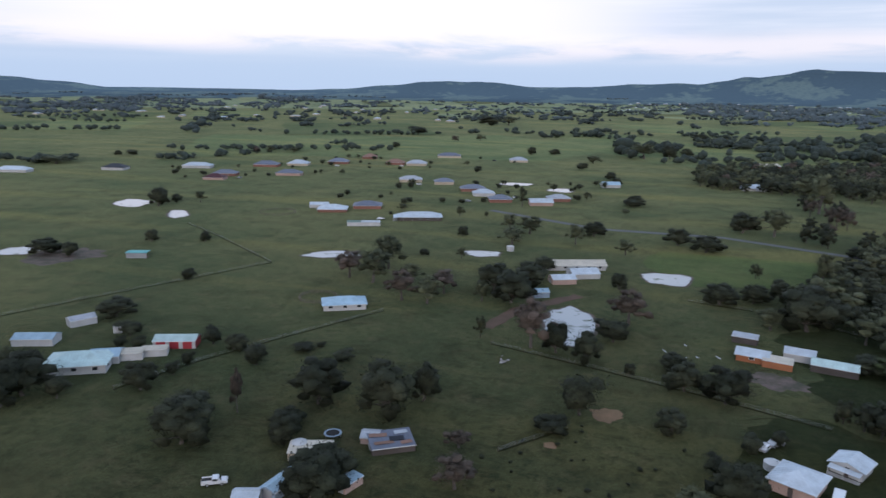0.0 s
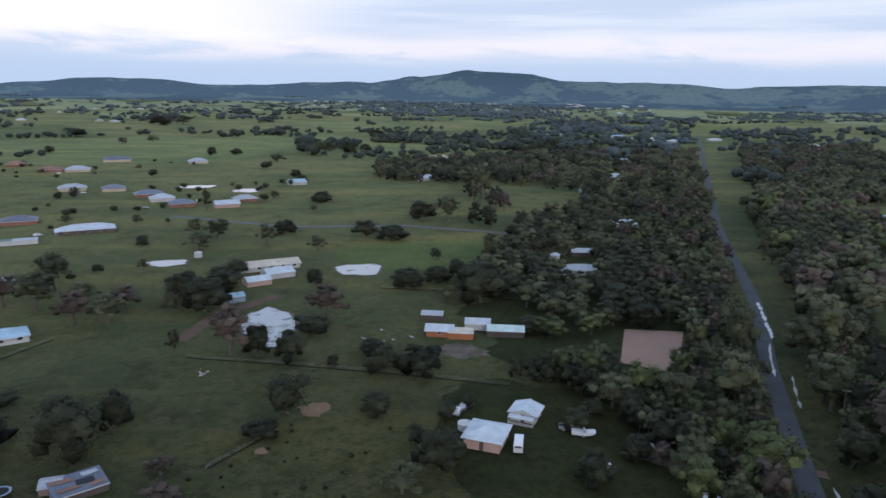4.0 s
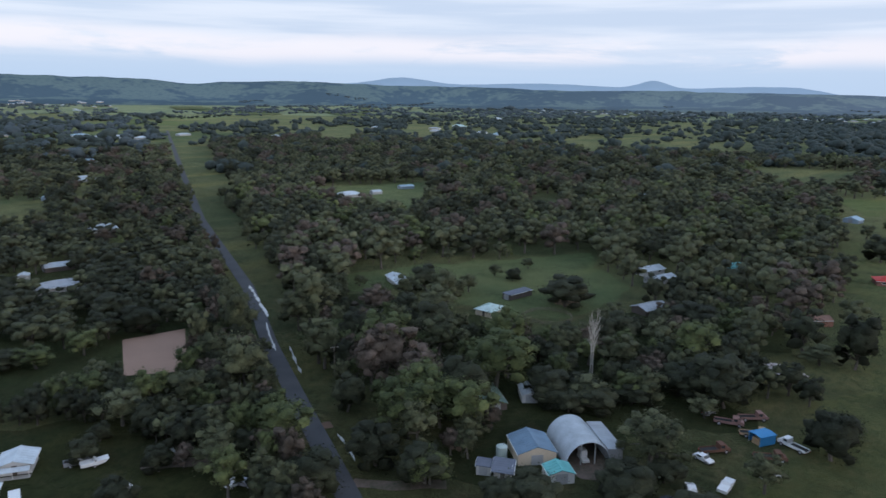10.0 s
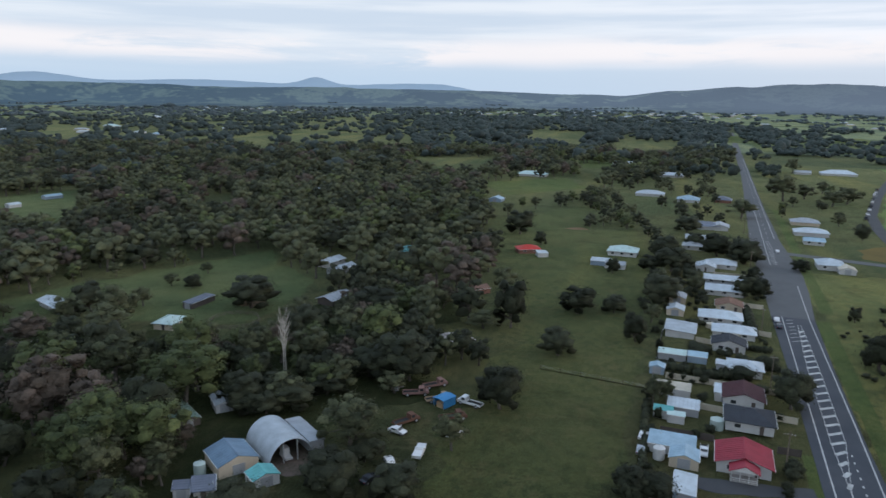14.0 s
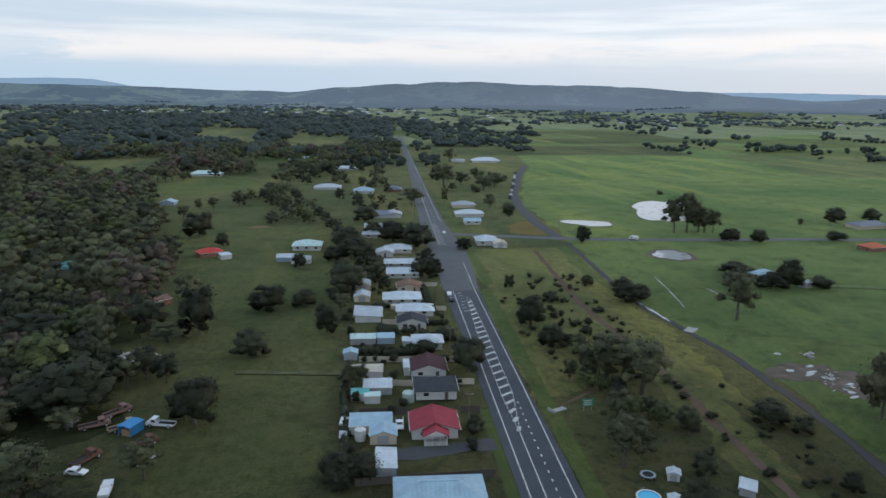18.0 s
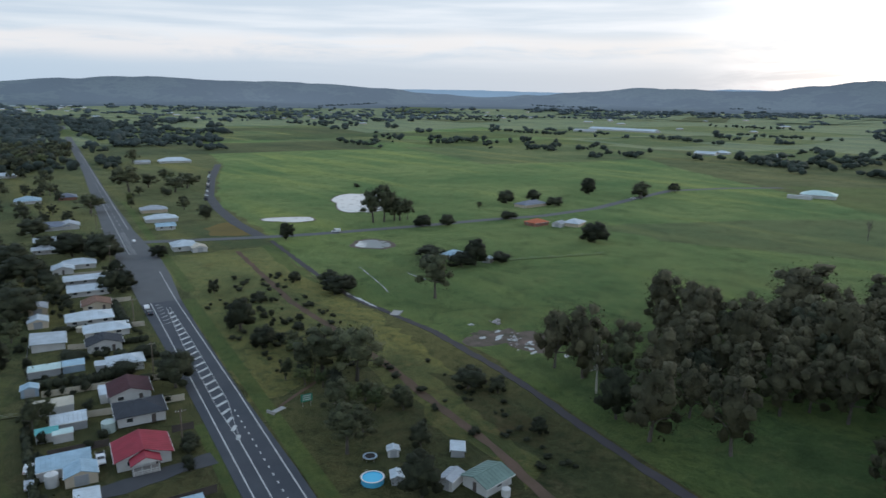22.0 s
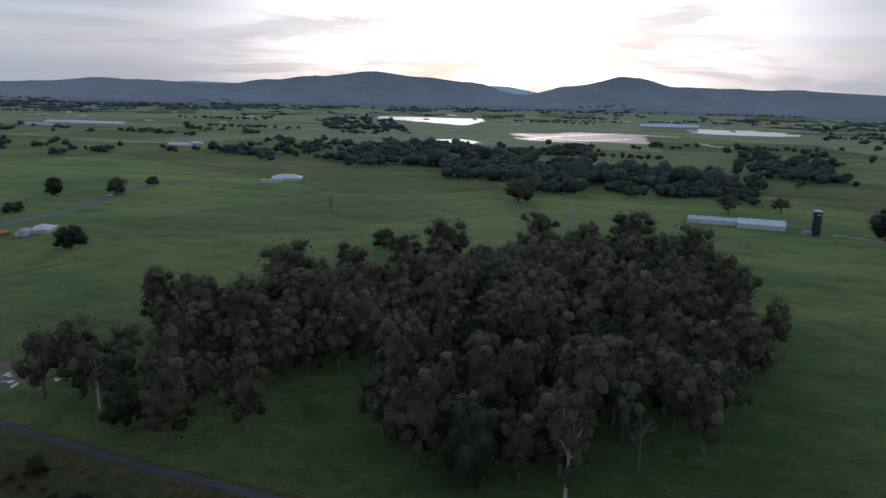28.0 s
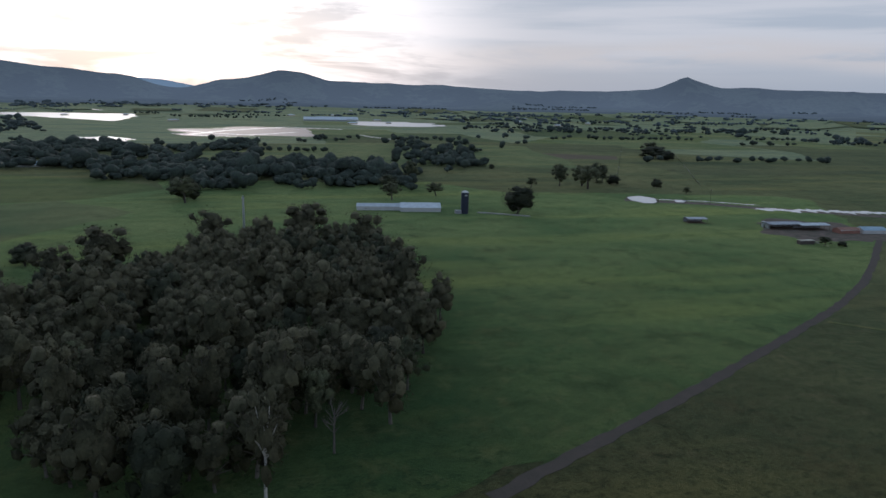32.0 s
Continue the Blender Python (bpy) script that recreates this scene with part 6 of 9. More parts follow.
def far_wood(name, label, poly, n, w, h, seed, clump=0.0, mat=None, lobes=2):
    """A wood too far off to count: many small crowns in one mesh."""
    rng = random.Random(seed)
    xs, ys = [p[0] for p in poly], [p[1] for p in poly]
    off = math.hypot(sum(xs) / len(xs), sum(ys) / len(ys))
    # the farther the wood, the more haze its leaf colour has painted in
    mat = mat or (M_LEAF_HAZE if off > 2400 else M_LEAF_HAZE_LIGHT if off > 1300 else M_LEAF_FAR)
    s = Shape()
    done, tries = 0, 0
    while done < n and tries < n * 40:
        tries += 1
        x, y = rng.uniform(min(xs), max(xs)), rng.uniform(min(ys), max(ys))
        if math.hypot(x, y) > 3500 or not inside(x, y, poly) or not free(x, y, 8):
            continue
        if clump and noise.noise((x * 0.006, y * 0.006, seed)) < clump - 0.3:
            continue
        k = math.exp(rng.gauss(0, 0.25))
        ww = rng.uniform(*w) * k
        far_tree(s, rng, x, y, ww, rng.uniform(*h) * k, lobes)
        done += 1
        while rng.random() < 0.75 and done < n:  # trees keep company
            a = rng.uniform(0, 6.28)
            x, y = x + math.cos(a) * ww * 0.8, y + math.sin(a) * ww * 0.8
            if not free(x, y, 8):
                break
            ww = rng.uniform(*w) * rng.uniform(0.5, 1.1)
            far_tree(s, rng, x, y, ww, ww / w[1] * h[1] * rng.uniform(0.7, 1.1), lobes)
            done += 1
    if done:
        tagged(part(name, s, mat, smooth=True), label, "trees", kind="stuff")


ICO = bmesh.new()
bmesh.ops.create_icosphere(ICO, subdivisions=1, radius=1.0)
ICO_V, ICO_F = [v.co.copy() for v in ICO.verts], [tuple(v.index for v in f.verts) for f in ICO.faces]
ICO.free()


def far_tree(s, rng, x, y, w, h, lobes=2):
    """A tree far off: a few lumpy clumps, shaded as one crown."""
    z0 = height(x, y)
    heart = Vector((x, y, z0 + h * 0.35))
    for i in range(lobes):
        a = rng.uniform(0, 6.28)
        far = w * (0.10 + 0.03 * lobes)
        c = Vector((x + math.cos(a) * far, y + math.sin(a) * far, z0 + h * rng.uniform(0.34, 0.66)))
        r = w * rng.uniform(0.30, 0.42) * (1.0 if lobes < 4 else 0.8)
        sq = h / w * 0.9
        vs = []
        for v in ICO_V:
            q = rng.uniform(0.72, 1.22)
            p = Vector((c.x + v.x * r * q, c.y + v.y * r * q, c.z + v.z * r * q * sq))
            vs.append(p)
            s.n.append(tuple((v * 0.5 + (p - heart).normalized() * 0.7).normalized()))
        s.add(vs, ICO_F)
        if x * x + y * y < 1.3e6:
            leaves(s, rng, c, r * 1.02, 16, w * 0.05, sq, True, heart)


# single trees, grove by grove
plant_all([(-96.2, 124.7, 10, 9.6), (-74.3, 145.2, 12.6, 12.1), (-55.3, 145.4, 13.2, 14.1), (-50.1, 155, 7.7, 10.7), (-11.4, 159.6, 10.6, 11.7), (10.2, 156.6, 6.9, 6.2), (-102.2, 162.2, 6.7, 6.6), (-114.5, 172.1, 6.3, 4.7), (-80, 172.5, 6.5, 3.9), (-35.3, 135.1, 6.1, 4.3), (-31.8, 119.1, 8.8, 7.3), (-57.8, 115.3, 10.3, 7.2), (12.6, 122, 8.8, 6.1), (21.2, 130.1, 9.2, 9.8), (26.5, 152.2, 5.3, 5.2)], "ddddsdsssbbdgds")
plant_all([(-30.4, 200.8, 13.1, 16), (-22.4, 199.4, 8, 10.2), (-12.4, 193.7, 8.4, 9.9), (-6.5, 214.3, 11, 8.8), (-2.3, 232.3, 13.8, 12.7), (-0.6, 188.6, 3.3, 3.8), (13.7, 182.2, 8.8, 8.7), (23.3, 177.6, 12.2, 10.1), (-16.5, 148.8, 8, 4.3), (-94.7, 176.3, 7.1, 3), (-75.2, 131.3, 7.3, 5.3)], "bddsbddddsd")
plant_all([(-115.8, 257.1, 13.4, 11.5), (-103.9, 253.2, 15.4, 13.6), (-105.7, 276.3, 14.3, 15.1), (-84.4, 233.9, 12.2, 11.8), (-74.2, 233.3, 12.2, 10.1), (-72.1, 247.8, 12, 9.3), (-89.7, 261, 9.9, 7.4), (-54.8, 258, 13.3, 11.9), (-45.1, 244.4, 14.7, 13.4), (-41.1, 270.8, 13.8, 10), (-41.2, 296, 10, 6.7), (-55.8, 242.8, 6.3, 7.8), (-47.2, 204.6, 3.9, 7.5), (-80.6, 305.7, 4.7, 5.3)], "bggbgbgddddggg")
plant_all([(-7.9, 277.5, 6.5, 6.8), (29.5, 268.8, 11.2, 7.7), (42.5, 274.8, 9.2, 7.3), (43.3, 243.2, 10.6, 7.6), (17.7, 371.1, 12.3, 10), (30.5, 358.9, 14.8, 9), (-7.4, 339.2, 8.5, 7.5), (-7.7, 488, 12.8, 6.5), (-33, 355.1, 8.9, 10.9), (-25.8, 379, 11.3, 8.6), (-72, 378.8, 9.5, 9.7), (-59.9, 372.9, 14.4, 10.1), (-63.8, 342.9, 14.4, 8.8)], "dddgddgsgdggg")
plant_all([(53.7, 419.2, 15.4, 12.5), (69.6, 413.1, 16.8, 15.6), (110.4, 507.1, 22.9, 26.1), (111.5, 555.6, 17.9, 19.7), (-214.3, 298.7, 4.7, 4.8), (-99.3, 306, 4.7, 3.2), (-175, 231.4, 6.2, 5.6), (71.8, 306.6, 10.1, 14.4), (49, 313.3, 3.1, 5.3), (76.1, 288.4, 12.4, 11.2), (-31.3, 632.4, 9.3, 8.2), (-79.8, 460.9, 8.4, 13.9), (-93.3, 354.8, 6.6, 6.1), (-90.8, 180.1, 2.9, 2.1), (30.7, 361.7, 8.9, 5.5), (100.9, 373.7, 9.1, 5.6)], "dgtgddstggdtdsgd")
plant_all([(-304.1, 376.1, 13.2, 13.3), (-302.6, 394.2, 6.9, 6.1), (-288.8, 399.7, 7.7, 7.7), (-236.8, 285.9, 6.8, 6.9), (-211.8, 295.2, 4, 5.3), (-263.9, 247.1, 13, 8), (-251.5, 249.3, 7.3, 6.9), (-169.8, 184.5, 11.9, 6.8), (-147.1, 126.1, 14.3, 12.1), (-94.1, 117.8, 12.5, 11.4), (-113.6, 170.4, 6.4, 5.4), (-102.7, 162.5, 6.4, 6.5), (-73, 126, 7.3, 7.1), (-57.2, 107, 11.9, 10.7), (-121.4, 138.2, 9.1, 8.1), (-151.9, 170.2, 8.9, 5.9)], "ddgddddddddsddds")
plant_all([(-146.8, 119.4, 12.4, 11.7), (-137.8, 127.4, 7.1, 6.8), (-90.8, 134.8, 3.6, 11.4), (-175.4, 232.2, 3.2, 4.7), (-556.9, 546.9, 33.3, 7.7), (-565.4, 641.2, 7.5, 6.2), (-552.1, 647.7, 12.6, 7.5), (-442.2, 724.9, 10.6, 9.2), (-435.1, 744.9, 13.6, 8.1), (-411.3, 756.7, 13.6, 6.8), (-324.5, 874.4, 10.5, 8.9), (-388, 1158, 39.3, 15.5), (-280.5, 1010.4, 11.8, 10), (-251.5, 1052.1, 15.7, 10.3)], "dsbgg")
plant_all([(-182, 529.8, 7.3, 6.4), (-156.8, 647.7, 7.6, 6.5), (-344, 1543.6, 50.6, 22.4), (-310, 1566.3, 38.2, 20), (-138.7, 849.2, 11.1, 11), (-112.8, 861.8, 13.9, 8.3), (-58.3, 778.3, 18.6, 8.6), (-24.9, 596.2, 8.5, 7.6), (-6.4, 495.3, 12.6, 7.9), (-12.5, 457.1, 5.8, 3.7), (-64.4, 715.7, 11.5, 6.9), (77.5, 1203.1, 27.4, 14.4), (-5.7, 858.6, 33.4, 18.6), (23.3, 872.3, 17.5, 17.3), (43.4, 897.2, 13.7, 12.3)], "gdd")
plant_all([(11.4, 195.7, 8, 5.6), (29.1, 268, 11.6, 8.7), (41.7, 273.8, 8.4, 7.8), (54.8, 245.4, 18.8, 15.9), (63.2, 251.8, 12.3, 10.6), (52.8, 280.1, 8.8, 9), (103.4, 230.4, 14.7, 10.9), (105.2, 213.2, 12, 9.6), (83.2, 206.1, 9.6, 8.1), (64.6, 211.7, 9.9, 5.7), (69.7, 205.3, 10.7, 6.7), (49.6, 174.7, 4.2, 6.4), (62.1, 170.9, 6.7, 9.7), (69.3, 170.8, 9.4, 8.6), (47.6, 313.6, 4.8, 6.4), (71.8, 309.9, 8.9, 12.6)], "ddddddddldldllgt")
plant_all([(69, 153.6, 11.6, 8.6), (78.2, 155.9, 9, 11.2), (83.3, 148.3, 11.8, 11.3), (108.4, 183.4, 7.3, 13.3), (116.8, 178, 12.8, 18.9), (98.5, 147.1, 12.3, 16.2), (85.3, 114.6, 12.7, 12.5), (79.2, 96.7, 10.1, 9.9), (73.1, 105.8, 6.9, 8.8), (76.1, 123.9, 9, 8.3), (68.4, 125.8, 5.1, 5.5), (101.3, 164.9, 10, 12.2), (70.9, 144.6, 7, 7.5), (123.7, 145, 11.5, 13.8), (146.9, 179.1, 14.8, 18.7)], "glggggldggbgdgg")
plant_all([(126.9, 123.9, 16, 17.6), (162.3, 136.3, 12.4, 14.7), (192.4, 157.5, 12.3, 14.8), (153.4, 102.1, 17.3, 14), (119.2, 101.8, 13.4, 11.5), (108.7, 99, 14, 15), (118.4, 89.4, 12.6, 14.2), (140.7, 102.3, 8.7, 9.3), (141.4, 149.9, 10.5, 12.9), (108.9, 119.5, 8.5, 10.5), (95.5, 96.1, 10.8, 10.4), (97.1, 84.7, 10.2, 8.7), (172.4, 85.5, 5.9, 17.2), (215.7, 163.5, 7.9, 7.2), (265.1, 166.8, 5.9, 5)], "bdgldlllddddxgg")
plant_all([(157.5, 183.8, 16.8, 12.3), (121.8, 123.9, 11.8, 15.6), (150.4, 124.6, 13.4, 14), (143.3, 99.2, 16.7, 16.8), (164.1, 90.1, 9.7, 7.7), (168.3, 84.1, 4.5, 18.6), (199.8, 89, 11.5, 11.6), (192.8, 64.4, 13.6, 15.3), (173.9, 49, 13.6, 12.1), (162.7, 65.2, 10.5, 9.5), (99.0, 67.0, 7.5, 7.0), (96.9, 83.6, 9.1, 7.5), (115.1, 85.8, 7.6, 8.2), (145.4, 77.9, 7.2, 6.2), (119.4, 104.4, 12.4, 14.6)], "gbgldxdldgdlgdl")
plant_all([(204, 10.4, 10.4, 9.4), (248.6, 6.7, 13, 10.8), (253.3, -6.6, 9, 7.1), (223.2, -13.3, 8, 10.3), (226.7, 28.2, 11.4, 18), (395.4, 45.5, 16.1, 14.9), (367.9, 30.7, 6.6, 8), (175.7, 22.6, 9.3, 7.3), (223.4, 37, 10.8, 6.2), (267.5, -22.8, 14.1, 13.5), (324.7, -23.5, 10.9, 7.8), (314.5, -6.2, 5.8, 7.5), (227.8, 75.9, 16.8, 10.9), (202.8, 77.9, 11.7, 10.5), (201.3, 61.4, 10, 10.5), (179.1, 80.8, 13.3, 10.9)], "dddddddsgddddgdg")
plant_all([(180.8, -50.2, 10, 11.2), (145.8, -42.8, 4.2, 3.7), (130, -13.6, 8.2, 6.6), (127.2, -8.7, 4.6, 5), (216, -31.9, 7.5, 4.3), (198.1, -41.3, 8.7, 4.4), (209, -50, 7.3, 4.6), (174.1, -15.7, 6.1, 8.1), (177.6, -19.1, 4.7, 5.9), (350, -68.3, 14.8, 13.2), (286.7, -62.6, 8.3, 9.1), (352.3, -32.9, 13.5, 12), (283.6, -41.1, 4.8, 3.5), (332.1, -39.4, 8.4, 7.4), (493.8, -91.4, 18.1, 12.4)], "ddsdsssggdddsdg")
plant_all([(217.5, -82.3, 8.5, 11.2), (194.7, -80.5, 7.3, 7.3), (263.9, -125.3, 3.7, 4.3), (249.4, -132.7, 9.3, 6.9), (237.4, -133.4, 8.1, 7.5), (344, -158.3, 7.8, 10.3), (431.3, -145.2, 10.3, 11.1), (341.5, -91.8, 8.2, 6), (167.8, -86.8, 15.4, 13.6), (168, -84.5, 4.6, 10.7), (135.8, -92.5, 5.4, 6.1), (140, -76.3, 7.8, 9.8), (168.7, -76, 4.6, 6.5)], "ddddddsdggdgg")
plant_all([(208.4, -157.5, 13.8, 18.3), (361.7, -232.8, 16, 23.8), (360.9, -244.3, 16, 14.3), (335.5, -244.7, 9, 7.3), (330.4, -258.4, 8.3, 7.3), (267.1, -200.1, 14.5, 5.5), (512.9, -302.6, 6.2, 4.5), (587.6, -138.1, 22.5, 21.5), (606.5, -158, 15.2, 12.1), (568.1, -167.7, 19.1, 12.4), (586, -183, 16.7, 12.8), (822.2, -199.1, 13.6, 17.6), (648.9, -182.7, 10.8, 10.8), (650, -144.3, 10.8, 12.9)], "gggdddsggg")
plant_all([(235.4, -128.2, 10.4, 8.4), (238.3, -136.9, 6, 6.2), (216.4, -82.5, 8.2, 11.3), (198.7, -82.7, 6.6, 6.5), (263.9, -90.2, 4.6, 6.2), (261.2, -123, 4.8, 5), (156.7, -91.7, 14.2, 16.2), (170.3, -81.7, 6.5, 8.6), (123, -69.2, 10.5, 11.6), (115.9, -84.1, 5.1, 6), (133.8, -91.5, 5.1, 6.4), (134.5, -112.9, 9.4, 6.5), (127.6, -117.8, 5.4, 4.8), (104.1, -109.8, 4.1, 4.5), (99.3, -72.5, 7.8, 10.4)], "ddddddgggdgdddd")
plant_all([(364, -226.3, 15.6, 21.3), (363, -241.4, 14.4, 14.5), (359.2, -248.8, 8.6, 14.5), (375.8, -350.3, 12.4, 10.8), (374.5, -377.3, 11, 9.4), (347.6, -371.6, 12.9, 7.3), (325.8, -304.4, 10.8, 5.8), (335.5, -243.7, 8.9, 7.6), (328.8, -256.5, 7.5, 7.6), (375.7, -441.4, 11.7, 14.5), (335.1, -455.8, 14.6, 13.8), (350, -522.4, 9.3, 7.5), (243.7, -293.1, 12.6, 12.2), (241.3, -206, 11, 13.4), (241.9, -198.1, 13, 7.5), (237.9, -219.3, 10.6, 6)], "gggdddddddgdddds")
plant_all([(254, -189.4, 13.2, 5.4), (367.3, -316.3, 4.7, 5.6), (413.9, -364.4, 0, 0)][:2], "sg")
plant_all([(43.6, -519.6, 20.5, 18.9), (96.6, -337.2, 10.5, 10.1), (158.2, -426.7, 4.5, 13.6), (392.9, -458.8, 12.2, 11.2), (343.6, -464.5, 13.7, 11.9), (343.3, -512.6, 7.9, 6.9), (246.1, -294.2, 14, 11.1), (91.2, -219.8, 18.2, 32.9), (123.6, -276.9, 28, 20.7)][:7], "gdxgdgd")
plant_all([(-177.2, -441.4, 21.7, 20.3), (-105.1, -517.6, 15.5, 13.8), (-144.8, -535.8, 15.2, 10.8), (-305.9, -651.3, 13.1, 14.2), (-297.6, -583.1, 19.7, 19.7), (-323.9, -604.2, 20.5, 19.4), (-338.1, -598.1, 11.2, 9.2), (98.5, -342.4, 11.7, 10.2), (45.4, -533.9, 21.7, 17.4), (162.2, -436.8, 4.9, 10.6), (-244.8, -577.9, 9.7, 9.8), (-606.4, -968.1, 27.8, 17.8), (-559.7, -855.3, 24.6, 14.4)], "dggggggddxggd")
plant_all([(-109.3, -546, 18.2, 16.4), (-142, -617.8, 13.4, 20.6), (-263.6, -737.7, 6.3, 6.3), (-275.9, -585.2, 15.6, 19.7), (-293.4, -563.4, 25.4, 21.3), (-332.8, -588.5, 10.7, 9.6), (-362.1, -560.8, 9.4, 9.4), (-364.9, -518.8, 6.8, 6.9), (-558, -881.1, 37.2, 17.6), (-552.4, -836.9, 18.6, 12.3), (-328.2, -602.1, 13.1, 15.2), (-314.4, -313.5, 8.4, 5.2), (-321.9, -309.1, 5.1, 3.3)], "ggdggddgdd")
plant_all([(132.2, 49.8, 11.9, 12.1), (115.4, 48.2, 11.3, 9.8), (117.3, 35.8, 10.5, 7.3), (138.7, 29.5, 7.8, 8.4), (162.5, 22.1, 11.3, 12), (152.1, 76.3, 10.3, 7.9), (178, 51.8, 16, 14.1), (160.6, 69.5, 9.1, 8.4), (148.4, 85.9, 11.8, 9.4), (165.5, 112.6, 13.4, 15.7), (126.4, 110.9, 13.8, 14.6), (135.6, 133.2, 15, 17.4), (125.4, 149.5, 13.2, 14), (140.2, 176.8, 14.9, 13.8)], "gddgdgdldlblgg")
plant_all([(-1, -122.4, 8.8, 24.7), (-16.1, -140.8, 7.6, 13.5), (8.7, -238.7, 14.1, 24.8)][:2], "wx")
plant_all([(135.7, 52.2, 13.1, 11), (150.6, 72.3, 11.1, 7.4), (159.7, 67.9, 9.9, 6.8), (174.2, 61.1, 13.1, 9.3), (165, 50.8, 8.1, 5.8), (154.8, 79.2, 8.7, 7.7), (104.0, 61.0, 10.5, 8.0), (127.3, 96, 12.5, 16.2), (117.7, 96.9, 10.7, 14.3), (105.8, 93.4, 10, 12.1), (97.3, 82.5, 6.9, 7.5), (144.1, 82.5, 8.4, 6), (191.5, 54.5, 9.1, 8.1), (129.4, 46.6, 7.9, 6.2), (223, 58.6, 10.3, 10.8), (121.9, 52.4, 8.9, 6.1)], "gdddgdddlgldgsgd")

plant_all([(205, 177, 12.6, 11.5), (208, 162, 8.0, 7.1), (243, 170, 6.5, 5.5), (242, 160, 7.3, 6.3), (224, 124, 17.7, 12.5), (192, 202, 6.1, 4.7), (207, 100, 7.9, 7.9), (188, 173, 11.0, 10.9), (166, 167, 13.1, 12.1), (174, 147, 16.5, 13.6)], "dggddgggbg")
for x, y, w, h in [(132, -196, 16, 22), (106, -240, 26, 24), (88, -256, 19, 20), (57, -306, 26, 24), (72, -288, 18, 19), (18, -340, 22, 24), (-28, -345, 26, 26), (-50, -320, 21, 25), (-55, -243, 18, 24), (42, -206, 16, 24), (11, -190, 16, 25), (56, -180, 15, 24), (18, -147, 13, 23), (30, -130, 13, 23), (-5, -154, 15, 24), (11, -158, 11, 22), (-31, -152, 14, 22), (87, -128, 15, 21), (72, -137, 13, 20), (121, -144, 15, 22), (-20, -220, 17, 25), (80, -202, 16, 24), (96, -180, 14, 23), (2, -248, 17, 25), (-50, -196, 14, 20), (43, -161, 13, 23)]:
    plant(x, y, w, h, "f")  # the tallest gums of the grove
plant(112, -139, 9, 17, "w")
plant_all([(23, 134, 7, 7), (52, 120, 8, 7), (33, 158, 4, 4), (56, 143, 7, 6), (64, 128, 6, 6), (71, 118, 9, 9), (18, 141, 5, 5), (62, 150, 5, 5)], "ddsddgsd")

# ---- yard buildings with a shape of their own ----
def arch_shed(x, y, az, w, l):
    """A half-round iron shed, open at the near end."""
    ob = thing("arch_shed", "large half-round white iron shed open at one end", "shed", pose(x, y, 0, 0, 0, bearing(az)))
    TAKEN.append((x, y, 9))
    n, r, hw_ = 18, w / 2, 1.06
    s = Shape()
    rings = []
    for rad in (r, r - 0.12):
        for yy in (-l / 2, l / 2):
            rings.append([(rad * math.cos(math.pi * i / n), yy, rad * hw_ * math.sin(math.pi * i / n)) for i in range(n + 1)])
    vs = [p for q in rings for p in q]
    m = n + 1
    fs = []
    for i in range(n):
        fs += [(i, m + i, m + i + 1, i + 1), (2 * m + i, 2 * m + i + 1, 3 * m + i + 1, 3 * m + i), (i, i + 1, 2 * m + i + 1, 2 * m + i), (m + i, 3 * m + i, 3 * m + i + 1, m + i + 1)]
    shell = part("shell", s.add(vs, fs), ROOF["white"], ob)
    rib = Shape()
    for k in range(1, int(l / 0.8)):
        yy = -l / 2 + k * 0.8
        pts_ = [((r + 0.02) * math.cos(math.pi * i / n), yy, (r + 0.02) * hw_ * math.sin(math.pi * i / n)) for i in range(n + 1)]
        for a, b in zip(pts_, pts_[1:]):
            rib.tube(a, b, 0.04, 0.04, 3, False)
    tagged(part("sheet_rib", rib, ROOF["white"], shell), kind="stuff")
    back = [(0, l / 2 - 0.06, 0)] + [((r - 0.05) * math.cos(math.pi * i / n), l / 2 - 0.06, (r - 0.05) * hw_ * math.sin(math.pi * i / n)) for i in range(n + 1)]
    part("back_wall", Shape().add(back, [(0, i + 1, i + 2) for i in range(n)]), WALL["grey"], ob)
    part("floor_slab", Shape().box(0, 0, -0.1, w - 0.3, l, 0.16), M_MUD, ob)
    for k in (-1, 1):
        part("mouth_post", Shape().box(k * 1.6, -l / 2 + 0.4, 0, 0.25, 0.25, r * 0.98), M_STEEL, ob)
    part("stored_trailer", Shape().box(-0.4, -l / 2 + 2.0, 0.5, 1.6, 3.6, 0.5).box(-0.4, -l / 2 + 2.6, 1.0, 1.5, 1.8, 1.5), WALL["white"], ob, "white trailer parked in the mouth")
    return ob


arch_shed(129.8, 66.8, 41, 10.2, 13.5)
shed(121.2, 73.5, 41, 8.5, 9.0, "gable", "denim", "cream", 3.2)
shed(116.5, 63.9, 41, 5.5, 4.5, "gable", "teal", "white", 2.6)
shed(108.7, 77.2, 60, 3.0, 3.4, "skillion", "slate", "white", 2.4)
house(110.2, 73.3, 60, 3.6, 5.2, "skillion", "slate", "white", 2.4)
shed(135.7, 63.3, 41, 3.4, 13, "skillion", "grey", "grey", 2.9)
# half-ruined stable with a broken roof beyond the heap
house(240.1, 97.4, NB + 80, 7, 12, "gable", "grey", "dark", 2.6)


